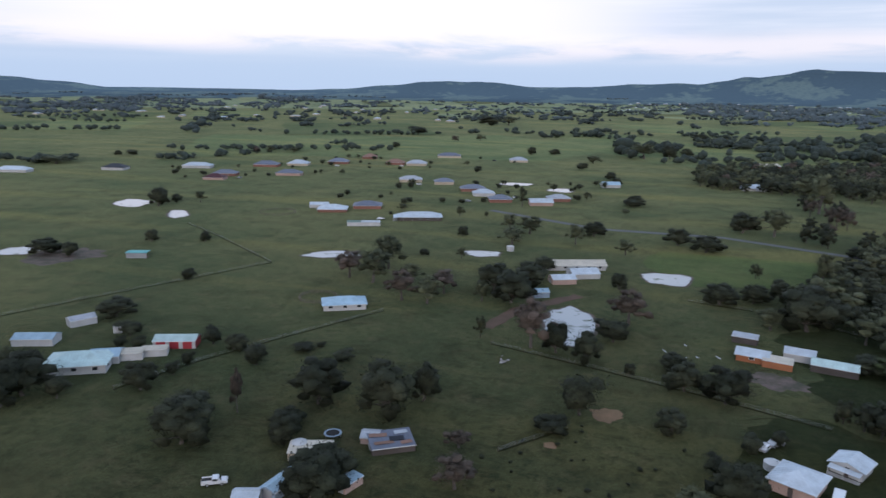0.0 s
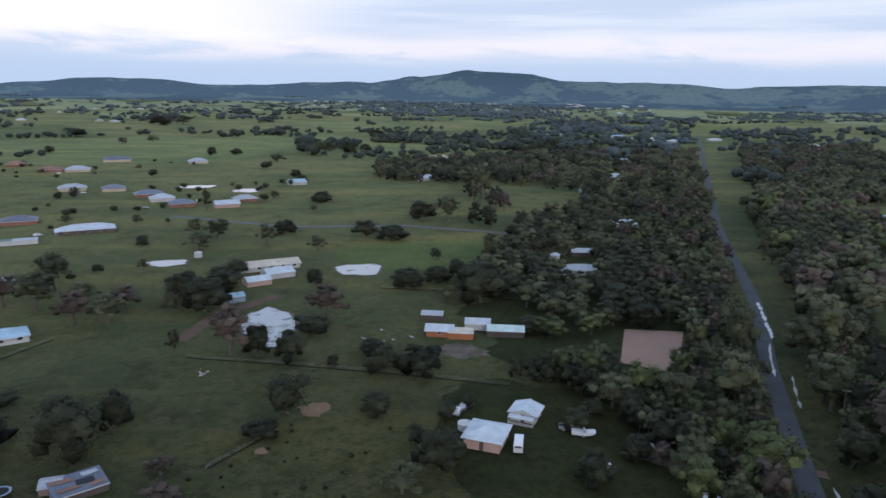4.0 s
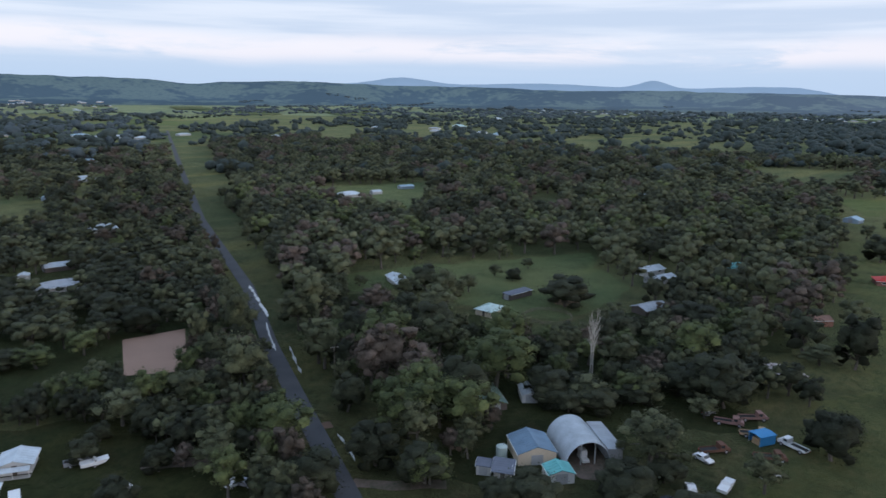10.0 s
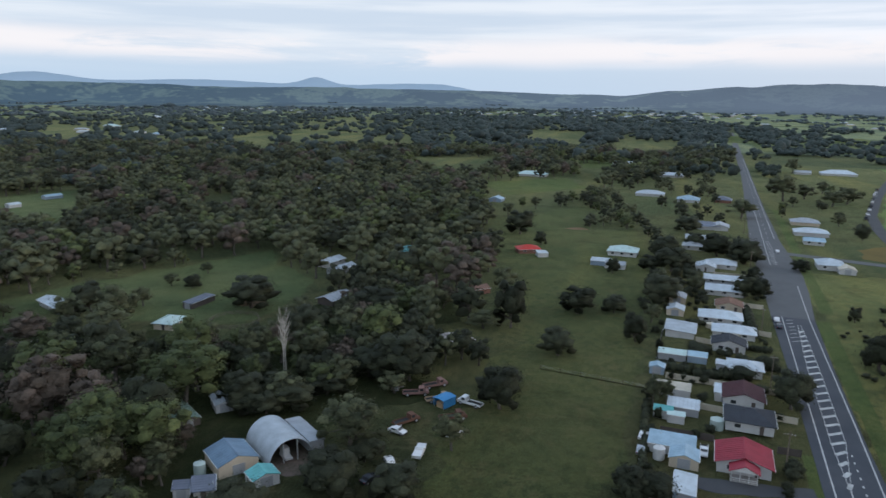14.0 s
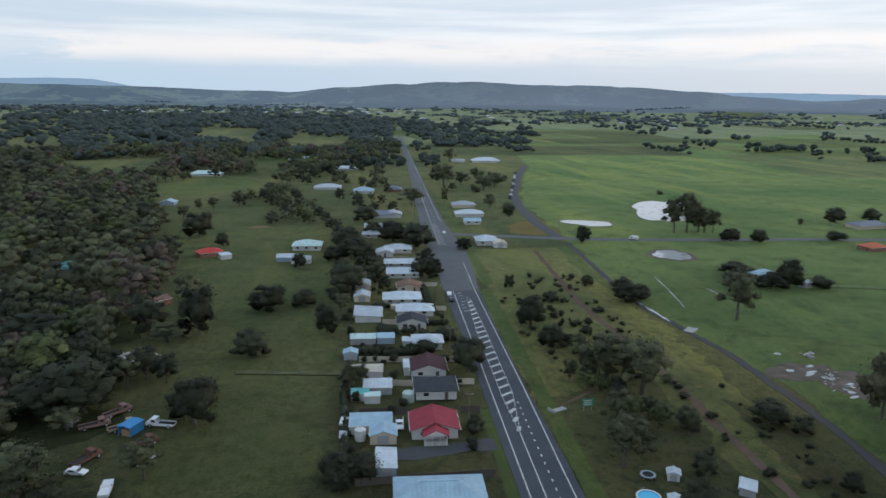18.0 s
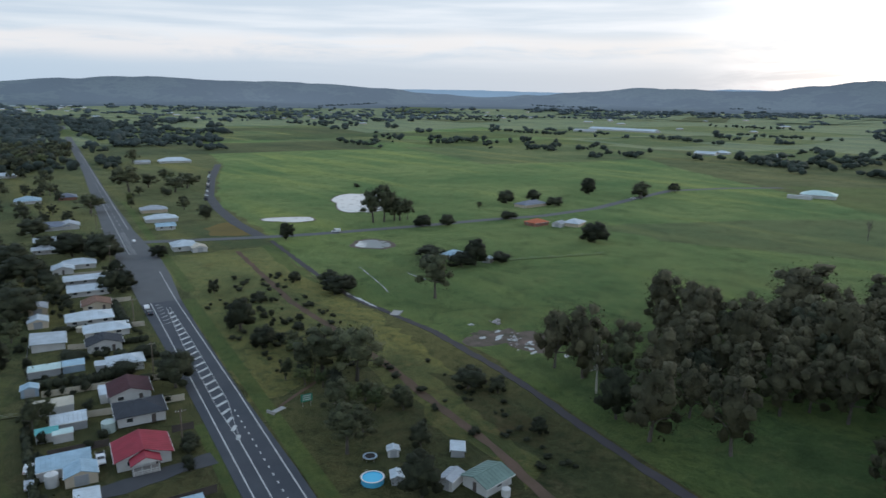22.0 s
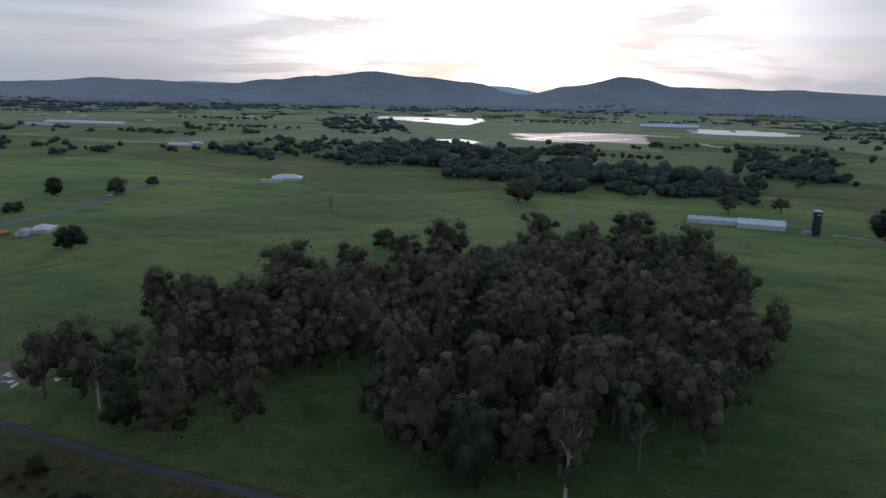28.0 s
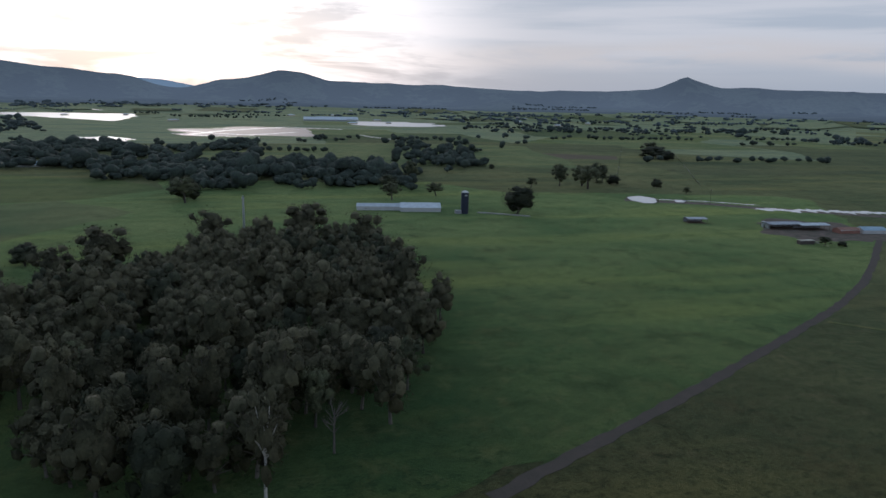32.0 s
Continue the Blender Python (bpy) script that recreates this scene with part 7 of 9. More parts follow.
def tank(x, y, r, h, mat, label="round corrugated rainwater tank", z0=0.0):
    ob = thing("water_tank", label, "water tank", pose(x, y, z0))
    TAKEN.append((x, y, r + 1))
    n = 18
    part("wall", Shape().tube((0, 0, -0.1), (0, 0, h), r, r, n), mat, ob, smooth=False)
    part("lid", Shape().tube((0, 0, h), (0, 0, h + r * 0.18), r * 1.03, r * 0.15, n), mat, ob)
    for k in range(4):
        zz = h * (k + 0.8) / 4.6
        part("hoop", Shape().tube((0, 0, zz), (0, 0, zz + 0.07), r + 0.03, r + 0.03, n), mat, ob)
    part("inlet", Shape().tube((r * 0.5, 0, h), (r * 0.5, 0, h + 0.5), 0.12, 0.12, 6), M_STEEL, ob)
    return ob


M_TANK = material("pale_green_tank", (0.42, 0.50, 0.47), (0.34, 0.41, 0.39), 0.6, 0.5, 3.0)
tank(165, -30, 1.6, 2.4, M_TANK, "pale green rainwater tank beside the house")
tank(146.7, -15.4, 1.25, 2.6, WALL["white"], "white rainwater tank beside the garage")
tank(153.2, -16.2, 1.5, 2.2, WALL["white"], "white rainwater tank beside the garage")
tank(234.2, -45.8, 1.2, 1.8, M_FENCE, "cream rainwater tank in the back yard")
tank(244.9, -39, 1.4, 1.6, M_FENCE, "cream rainwater tank in the back yard")
tank(-67.6, 122.6, 1.7, 2.4, WALL["white"], "white rainwater tank at the end of a long shed")
tank(116, 77.8, 1.2, 2.6, M_TANK, "pale rainwater tank beside white cabins")
tank(29.9, 147.1, 1.7, 1.6, WALL["white"], "white rainwater tank beside the farmhouse")
tank(-62, 329.2, 1.8, 2.4, WALL["white"], "white rainwater tank by the dam")
tank(-157.7, 172, 1.5, 2.2, WALL["white"], "white rainwater tank behind the homestead")
tank(90.1, -86.2, 0.9, 1.6, WALL["white"], "small white tank by the green-roofed cabin")
tank(-321.2, -371.1, 1.8, 3.4, M_STEEL, "steel feed tank at the dairy")
tank(-320.6, -367.1, 1.5, 3.0, M_STEEL, "steel feed tank at the dairy")


def silo():
    ob = thing("silo", "tall dark blue feed silo with a white dome", "silo", pose(-142, -449.2, 0))
    part("barrel", Shape().tube((0, 0, -0.2), (0, 0, 14.5), 2.6, 2.6, 22), M_NAVY, ob)
    part("dome", Shape().tube((0, 0, 14.5), (0, 0, 15.3), 2.6, 1.9, 22).tube((0, 0, 15.3), (0, 0, 15.8), 1.9, 0.5, 22), WALL["white"], ob, "white dome")
    part("emblem", Shape().box(0, 2.58, 12.3, 1.5, 0.12, 0.8), WALL["white"], ob)
    for k in range(8):
        part("band", Shape().tube((0, 0, 1.5 + k * 1.6), (0, 0, 1.6 + k * 1.6), 2.64, 2.64, 22), M_NAVY, ob)
    part("ladder", Shape().box(2.68, 0.2, 0, 0.06, 0.06, 14.4).box(2.68, -0.2, 0, 0.06, 0.06, 14.4), M_STEEL, ob)
    part("feed_shed", Shape().box(4.5, -0.5, -0.1, 4, 3, 2.4), WALL["grey"], ob)


M_NAVY = material("navy_silo_enamel", (0.020, 0.026, 0.055), (0.03, 0.036, 0.065), 0.35, 0.4, 3.0, spec=0.5)
silo()
feeder = thing("feed_trough", "long pale concrete feed trough beside the silo", "trough")
for i, (a, b) in enumerate(zip([(-151.8, -450.3), (-167.1, -441.1), (-182.3, -429.8)][:-1], [(-151.8, -450.3), (-167.1, -441.1), (-182.3, -429.8)][1:])):
    part("trough", ribbon([a, b], 1.4, 0.7, 0.8), M_CONCRETE, feeder)

mast = thing("radio_mast", "slim steel mast standing in the gum forest", "mast", pose(3.0, -373.2, 0))
part("pole", Shape().tube((0, 0, -0.3), (0, 0, 25), 0.7, 0.5, 8), M_STEEL, mast)
part("headframe", Shape().box(0, 0, 23.6, 1.6, 1.6, 0.3), M_STEEL, mast)
part("cabinet", Shape().box(2.5, 0, -0.1, 2.6, 2.0, 2.6), WALL["white"], mast)


def power_pole(x, y, az, h=10.5):
    ob = thing("power_pole", "weathered timber power pole with a cross-arm", "power pole", pose(x, y, 0, 0, 0, bearing(az)), group="power poles")
    part("pole", Shape().tube((0, 0, -0.3), (0, 0, h), 0.17, 0.12, 8), M_POST, ob)
    arm = part("cross_arm", Shape().box(0, 0.15, h - 0.9, 2.2, 0.12, 0.12), M_POST, ob)
    for k in (-0.95, -0.35, 0.35, 0.95):
        part("insulator", Shape().tube((k, 0.15, h - 0.78), (k, 0.15, h - 0.5), 0.06, 0.04, 6), M_TRIM, arm)
    return ob


power_pole(-349.2, -465.3, 100, 12)
power_pole(122.2, 139, 28, 9)
for i in range(9):
    q = hw(20 + i * 48, 13.5)
    power_pole(q[0], q[1], HW_AZ, 9.5)

# ---- vehicles ----
BODY = {
    "white": material("white_car_paint", (0.75, 0.76, 0.77), (0.62, 0.63, 0.64), 0.25, 0.6, 4.0, spec=0.6),
    "silver": material("silver_car_paint", (0.45, 0.47, 0.49), (0.36, 0.38, 0.40), 0.25, 0.6, 4.0, metal=0.4, spec=0.6),
    "dark": material("dark_car_paint", (0.03, 0.035, 0.045), (0.05, 0.05, 0.06), 0.25, 0.6, 4.0, spec=0.6),
    "red": material("red_car_paint", (0.40, 0.03, 0.03), (0.28, 0.03, 0.03), 0.3, 0.6, 4.0, spec=0.6),
    "rust": material("rusted_steel", (0.15, 0.075, 0.05), (0.08, 0.05, 0.04), 0.85, 0.8, 5.0, vary=0.2),
    "pink": material("faded_red_paint", (0.30, 0.18, 0.16), (0.16, 0.09, 0.08), 0.7, 0.8, 5.0),
    "tan": material("faded_tan_paint", (0.45, 0.33, 0.20), (0.28, 0.18, 0.11), 0.7, 0.8, 5.0),
}
VEHICLES = {}
WORDS = {"white": "white", "silver": "silver", "dark": "dark", "red": "red", "rust": "rusted", "pink": "faded red", "tan": "faded tan"}
PROFILE = {  # side outlines: length from tail to nose, height
    "car": [(-2.2, 0.35), (-2.25, 0.85), (-1.6, 0.95), (-1.15, 1.42), (0.35, 1.45), (1.0, 0.98), (2.0, 0.82), (2.25, 0.6), (2.2, 0.35)],
    "ute": [(-2.5, 0.45), (-2.5, 1.05), (-0.55, 1.05), (-0.45, 1.65), (0.7, 1.65), (1.25, 1.12), (2.3, 1.0), (2.5, 0.75), (2.45, 0.45)],
    "van": [(-2.5, 0.4), (-2.5, 2.0), (-2.3, 2.15), (1.3, 2.15), (1.9, 1.25), (2.4, 1.1), (2.5, 0.8), (2.45, 0.4)],
    "truck": [(-3.6, 0.7), (-3.6, 1.0), (0.7, 1.0), (0.7, 2.3), (2.0, 2.35), (2.35, 1.5), (3.1, 1.4), (3.3, 1.1), (3.2, 0.6)],
    "caravan": [(-2.6, 0.45), (-2.8, 1.2), (-2.5, 2.4), (2.2, 2.5), (2.6, 1.6), (2.4, 0.45)],
    "boat": [(-2.6, 0.6), (-2.7, 1.3), (-0.2, 1.35), (0.1, 1.9), (0.7, 1.4), (2.8, 1.5), (2.0, 0.75), (0.5, 0.5)],
}


def vehicle(kind, colour, x, y, az):
    key = (kind, colour)
    m = pose(x, y, 0.02, 0, 0, bearing(az))
    TAKEN.append((x, y, 2.5))
    if key in VEHICLES:
        return copy_thing(VEHICLES[key], m)
    name = {"car": "car", "ute": "pickup_truck", "van": "van", "truck": "old_truck", "caravan": "caravan", "boat": "boat_on_trailer"}[kind]
    word = {"car": "parked car with dark windows", "ute": "pickup with an open tray", "van": "boxy van with dark windows", "truck": "derelict truck with a flat tray", "caravan": "caravan with rounded ends", "boat": "small boat on a trailer"}[kind]
    ob = thing(name, WORDS[colour] + " " + word + " on the grass", "vehicle", m)
    half = 0.88 if kind in ("car", "ute") else 1.0
    prof = PROFILE[kind]
    s = Shape()
    n = len(prof)
    rows = []
    for xx, k in ((-half, 0.9), (-half * 0.97, 1.0), (half * 0.97, 1.0), (half, 0.9)):
        mid = sum(z for _, z in prof) / n
        rows.append([(xx, p, mid + (z - mid) * k) for p, z in prof])
    vs = [v for r in rows for v in r]
    fs = [tuple(range(n)), tuple(reversed(range(3 * n, 4 * n)))]
    for r in range(3):
        for i in range(n):
            j = (i + 1) % n
            fs.append((r * n + i, (r + 1) * n + i, (r + 1) * n + j, r * n + j))
    part("body", s.add(vs, [tuple(reversed(f)) for f in fs]), BODY[colour], ob)
    glass = {"car": ((-0.95, 1.02, 1.2, 0.34), (0.72, 1.05, 0, 0)), "ute": ((0.12, 1.15, 1.0, 0.4), (1.02, 1.2, 0, 0)), "van": ((0.9, 1.3, 1.0, 0.6), (1.62, 1.4, 0, 0)), "truck": ((1.3, 1.5, 0.9, 0.6), (2.2, 1.6, 0, 0)), "caravan": ((-0.3, 1.4, 1.6, 0.6), (2.35, 1.7, 0, 0)), "boat": ((0.25, 1.45, 0.3, 0.3), (0.4, 1.5, 0, 0))}[kind]
    (gy, gz, gl, gh), (wy, wz, _, _) = glass
    for k in (-1, 1):
        part("side_window", Shape().box(k * (half + 0.005), gy + (0.4 if kind == "car" else 0), gz, 0.03, gl, gh), M_GLASS, ob)
    if kind != "boat":
        a = Shape()
        dz, dy = (0.42, 0.42) if kind == "car" else (0.45, 0.3)
        a.add([(-half * 0.85, wy + 0.28, wz - 0.02), (half * 0.85, wy + 0.28, wz - 0.02), (half * 0.8, wy + 0.28 - dy, wz + dz), (-half * 0.8, wy + 0.28 - dy, wz + dz), (-half * 0.85, wy + 0.22, wz - 0.02), (half * 0.85, wy + 0.22, wz - 0.02), (half * 0.8, wy + 0.22 - dy, wz + dz), (-half * 0.8, wy + 0.22 - dy, wz + dz)], [(0, 1, 2, 3), (7, 6, 5, 4), (0, 4, 5, 1), (2, 6, 7, 3), (1, 5, 6, 2), (3, 7, 4, 0)])
        part("windscreen", a, M_GLASS, ob)
    ends = prof[-1][0], prof[0][0]
    wheels = ((-1.35, 0.34), (1.4, 0.34)) if kind in ("car", "ute", "van") else ((-2.4, 0.5), (2.2, 0.5)) if kind == "truck" else ((0.0, 0.33),)
    for yy, r in wheels:
        for k in (-1, 1):
            tyre = part("wheel", Shape().tube((k * (half - 0.2), yy, r), (k * (half + 0.03), yy, r), r, r, 12), M_TYRE, ob)
            part("rim", Shape().tube((k * (half + 0.03), yy, r), (k * (half + 0.05), yy, r), r * 0.6, r * 0.5, 10), M_STEEL, tyre)
    if kind in ("car", "ute", "van", "truck"):
        for k in (-1, 1):
            part("headlight", Shape().box(k * half * 0.7, ends[0] + 0.02, 0.6, 0.3, 0.06, 0.16), M_TRIM, ob)
            part("tail_light", Shape().box(k * half * 0.75, ends[1] - 0.05, 0.75, 0.2, 0.06, 0.16), BODY["red"], ob)
        part("bumper", Shape().box(0, ends[0] + 0.06, 0.35, half * 1.9, 0.12, 0.2), M_DARK, ob)
    if kind in ("ute", "truck"):
        ln = 1.9 if kind == "ute" else 4.0
        cy = -1.5 if kind == "ute" else -1.5
        z0 = 1.05 if kind == "ute" else 1.0
        for k in (-1, 1):
            part("tray_side", Shape().box(k * (half - 0.04), cy, z0, 0.06, ln, 0.3), BODY[colour], ob)
        part("tray_floor", Shape().box(0, cy, z0 - 0.02, half * 1.8, ln, 0.05), M_DARK, ob)
    VEHICLES[key] = ob
    return ob


vehicle("ute", "white", 151.2, -25.3, HB + 180)
vehicle("car", "silver", 174.6, -44.1, HB + 90)
vehicle("car", "dark", 251.1, -62.4, HB)
vehicle("car", "white", 258.7, -63.3, HB)
vehicle("car", "silver", 148.7, -11.7, HB)
vehicle("car", "white", 155.9, -12.7, HB + 10)
vehicle("car", "white", 53.4, 127.1, NB + 150)
vehicle("ute", "white", 55.9, 125.4, NB + 150)
vehicle("caravan", "white", 39.9, 136.1, NB + 170)
vehicle("boat", "white", 56.4, 140.2, NB + 80)
vehicle("ute", "silver", 54.2, 143.3, NB + 80)
vehicle("car", "white", 71.4, 111.7, NB + 60)
vehicle("car", "silver", 72.5, 110.2, NB + 130)
vehicle("car", "white", 29.7, 155.4, NB)
vehicle("car", "silver", 32.2, 157.9, NB + 20)
vehicle("car", "white", 383.6, -90.3, HB)
vehicle("truck", "pink", 171.7, 41.1, 140)
vehicle("truck", "tan", 163, 38.1, 150)
vehicle("truck", "rust", 153.7, 32.3, 150)
vehicle("truck", "white", 162.6, 30, 20)
vehicle("car", "white", 143.7, 43.5, 200)
vehicle("truck", "rust", 149, 42.8, 130)
vehicle("truck", "pink", 165.2, 44.8, 160)
vehicle("car", "silver", 167.9, 50.7, 100)
vehicle("car", "white", 129.8, 41.1, 60)
vehicle("boat", "white", 134.9, 35.9, 90)
vehicle("car", "white", 145.8, 30.5, 120)
vehicle("car", "dark", 122.3, 42.9, 120)
vehicle("car", "white", 339.3, -451.3, 60)
vehicle("van", "white", 348.5, -191.6, 40)
vehicle("ute", "white", -77.5, 106.1, 60)
vehicle("car", "silver", -52.6, 115.7, 60)
for i, c in enumerate(("dark", "white", "silver", "dark", "white", "dark", "silver", "white", "dark")):
    k = i / 8
    a, b = Vector((509.4, -172.1)), Vector((688.6, -237.8))
    q = a + (b - a) * k
    vehicle("truck" if i % 3 == 0 else "ute", c if c != "silver" else "white", q.x, q.y, 100 + (i % 2) * 180)

for x, y, a, c in ((-152, 384, 40, "white"), (-120, 470, 100, "silver"), (-92, 500, 20, "white"), (-180, 540, 70, "white"), (-335, 520, 10, "silver"), (-300, 640, 60, "white"), (-240, 665, 90, "white"), (-165, 760, 30, "dark")):
    vehicle("car", c, x, y, a)
tarp = thing("tarpaulin_shelter", "bright blue tarpaulin stretched over stacked machinery", "tarpaulin", pose(160.9, 36.2, 0, 0, 0, 60))
M_TARP = material("blue_tarpaulin", (0.06, 0.26, 0.52), (0.04, 0.18, 0.40), 0.5, 0.6, 3.0, bump=0.3)
part("sheet", roof_shape("gable", 3.6, 4.6, 2.5, 0.1, 0.3), M_TARP, tarp)
for k in (-1, 1):
    part("side_sheet", Shape().box(k * 1.75, 0, 0.2, 0.06, 4.5, 2.3), M_TARP, tarp)
    for j in (-1, 1):
        part("prop", Shape().tube((k * 1.6, j * 2.1, -0.1), (k * 1.6, j * 2.1, 2.5), 0.05, 0.05, 6), M_STEEL, tarp)
part("stacked_gear", Shape().box(0, 0.2, 0, 2.2, 3.2, 1.5), BODY["tan"], tarp)

# ---- pool, trampoline, pens ----
def ring(r0, r1, z0, z1, n=28):
    s = Shape()
    vs = []
    for i in range(n):
        a = 2 * math.pi * i / n
        for r, z in ((r0, z0), (r1, z0), (r1, z1), (r0, z1)):
            vs.append((r * math.cos(a), r * math.sin(a), z))
    fs = []
    for i in range(n):
        j = (i + 1) % n
        for k in range(4):
            q = (k + 1) % 4
            fs.append((4 * i + k, 4 * j + k, 4 * j + q, 4 * i + q))
    return s.add(vs, [tuple(reversed(f)) for f in fs])


M_POOL = material("blue_pool_liner", (0.10, 0.42, 0.66), (0.08, 0.36, 0.58), 0.3, 0.5, 3.0)
pool = thing("swimming_pool", "round above-ground pool with bright blue water", "pool", pose(109.9, -67.6, 0))
part("wall", ring(2.2, 2.35, -0.1, 1.2), M_POOL, pool)
part("rim", ring(2.15, 2.45, 1.2, 1.28), M_TRIM, pool)
part("water", Shape().tube((0, 0, 0.0), (0, 0, 1.05), 2.2, 2.2, 28), water_material("pool_water", (0.10, 0.48, 0.72), 0.08), pool)
part("ladder", Shape().box(2.5, 0.25, 0, 0.06, 0.06, 1.8).box(2.5, -0.25, 0, 0.06, 0.06, 1.8).box(2.5, 0, 0.5, 0.06, 0.5, 0.06).box(2.5, 0, 1.0, 0.06, 0.5, 0.06), M_STEEL, pool)


def trampoline(x, y, r=2.0):
    ob = thing("trampoline", "round black trampoline on the lawn", "trampoline", pose(x, y, 0))
    part("frame", ring(r - 0.1, r, 0.75, 0.85), M_STEEL, ob)
    part("pad", ring(r - 0.45, r - 0.02, 0.86, 0.9), WALL["blue"], ob)
    part("mat", Shape().tube((0, 0, 0.8), (0, 0, 0.83), r - 0.4, r - 0.4, 24), M_TYRE, ob)
    for i in range(6):
        a = i * math.pi / 3
        part("leg", Shape().tube((r * math.cos(a) * 0.97, r * math.sin(a) * 0.97, -0.05), (r * math.cos(a) * 0.97, r * math.sin(a) * 0.97, 0.8), 0.04, 0.04, 6), M_STEEL, ob)


trampoline(-63.8, 131.2)
trampoline(118, -72, 1.6)


def round_yard(x, y, r, n, label, hedge=False):
    ob = thing("round_yard", label, "yard fence", pose(x, y, 0))
    for i in range(n):
        a = 2 * math.pi * i / n
        part("post", Shape().tube((r * math.cos(a), r * math.sin(a), -0.2), (r * math.cos(a), r * math.sin(a), 1.5), 0.07, 0.06, 6), M_POST, ob)
    for z in (0.5, 0.95, 1.4):
        part("rail", ring(r - 0.05, r + 0.05, z, z + 0.08, n), M_POST, ob)


round_yard(207.8, 121.6, 8.5, 20, "round timber horse yard on green grass")
round_yard(230.3, 127.4, 5.5, 16, "round timber yard on bare earth")
round_yard(-220.1, 382, 11, 24, "round horse yard in open pasture")
round_yard(-114.5, 225.6, 7, 24, "round horse yard behind the pale house")
patch("mud_patch", outline_blob(230.3, 127.4, 5.2, 5.2, 0, 0.05, 24, 3), M_SANDY, 0.03, "bare earth floor of a round yard", "mud")

# ---- fences ----
def ribbed_sheet():
    """One folded steel sheet, trapezoid ribs along its length."""
    xs, ys = [-1.18], [-0.02]
    for i in range(8):
        x0 = -1.05 + i * 0.27
        xs += [x0, x0 + 0.03, x0 + 0.12, x0 + 0.15]
        ys += [-0.02, 0.03, 0.03, -0.02]
    xs.append(1.18)
    ys.append(-0.02)
    n = len(xs)
    vs = [(x, y + d, z) for d in (0, 0.02) for z in (0.05, 1.8) for x, y in zip(xs, ys)]
    fs = []
    for i in range(n - 1):
        fs += [(i, i + 1, n + i + 1, n + i), (2 * n + i, 3 * n + i, 3 * n + i + 1, 2 * n + i + 1), (n + i, n + i + 1, 3 * n + i + 1, 3 * n + i), (i, 2 * n + i, 2 * n + i + 1, i + 1)]
    fs += [(0, n, 3 * n, 2 * n), (n - 1, 3 * n - 1, 4 * n - 1, 2 * n - 1)]
    return Shape().add(vs, fs)


PANEL = ribbed_sheet()
PANEL_MESH = {}


def panel_fence(a, b, mat, label):
    """A sheet-steel fence: posts and ribbed panels, each a piece of its own."""
    a, b = Vector(a), Vector(b)
    n = max(1, round((b - a).length / 2.4))
    ang = math.degrees(math.atan2(b.y - a.y, b.x - a.x))
    ob = thing("panel_fence", label, "fence", pose(a.x, a.y, 0, 0, 0, ang))
    if mat.name not in PANEL_MESH:
        PANEL_MESH[mat.name] = (PANEL.mesh("panel", mat), Shape().box(0, 0, -0.2, 0.08, 0.1, 2.1).mesh("post", mat))
    pm, qm = PANEL_MESH[mat.name]
    for i in range(n):
        o = new("panel", pm)
        o.parent = ob
        o.location = (1.2 + i * 2.4, 0, 0)
    for i in range(n + 1):
        o = new("post", qm)
        o.parent = ob
        o.location = (i * 2.4, 0, 0)


CF = "cream sheet-steel fence between back yards"
DF = "dark timber paling fence between gardens"
panel_fence((194.3, -20.4), (188.7, -48.8), M_FENCE, CF)
panel_fence((175.4, -26.8), (173.6, -33.7), M_FENCE, CF)
panel_fence((173.2, -42.4), (172, -48.3), M_FENCE, CF)
panel_fence((273.6, -54.3), (272.2, -61.9), M_FENCE, CF)
panel_fence((228.3, -32.3), (226, -37.9), M_FENCE, CF)
panel_fence((240.3, -52.8), (238.6, -57.7), M_FENCE, CF)
panel_fence((322.8, -50.7), (319.5, -65.3), M_FENCE, CF)
panel_fence((159.3, -16.5), (157.6, -27.6), WALL["dark"], DF)
panel_fence((127.3, -12.2), (125, -41), WALL["dark"], DF)
panel_fence((155.4, -41.4), (154.7, -46.2), WALL["dark"], DF)


def wire_fence(pts_, label="post and wire paddock fence", step=5.0):
    ob = thing("wire_fence", label, "fence")
    post = Shape().tube((0, 0, -0.3), (0, 0, 1.25), 0.08, 0.07, 6).mesh("post", M_POST)
    for a, b in zip(pts_, pts_[1:]):
        a, b = Vector(a), Vector(b)
        n = max(1, min(60, int((b - a).length / step)))
        for i in range(n):
            p = a + (b - a) * i / n
            o = new("post", post)
            o.parent = ob
            o.location = (p.x, p.y, 0)
        for z in (0.4, 0.75, 1.1):
            part("wire", Shape().tube((a.x, a.y, z), (b.x, b.y, z), 0.012, 0.012, 4, False), M_STEEL, ob)
    tagged(part("fence_grass", ribbon(pts_, 0.5, 0.1, 0.3), M_DARKGRASS), "unmown grass strip along a fence line", "grass", kind="structure")


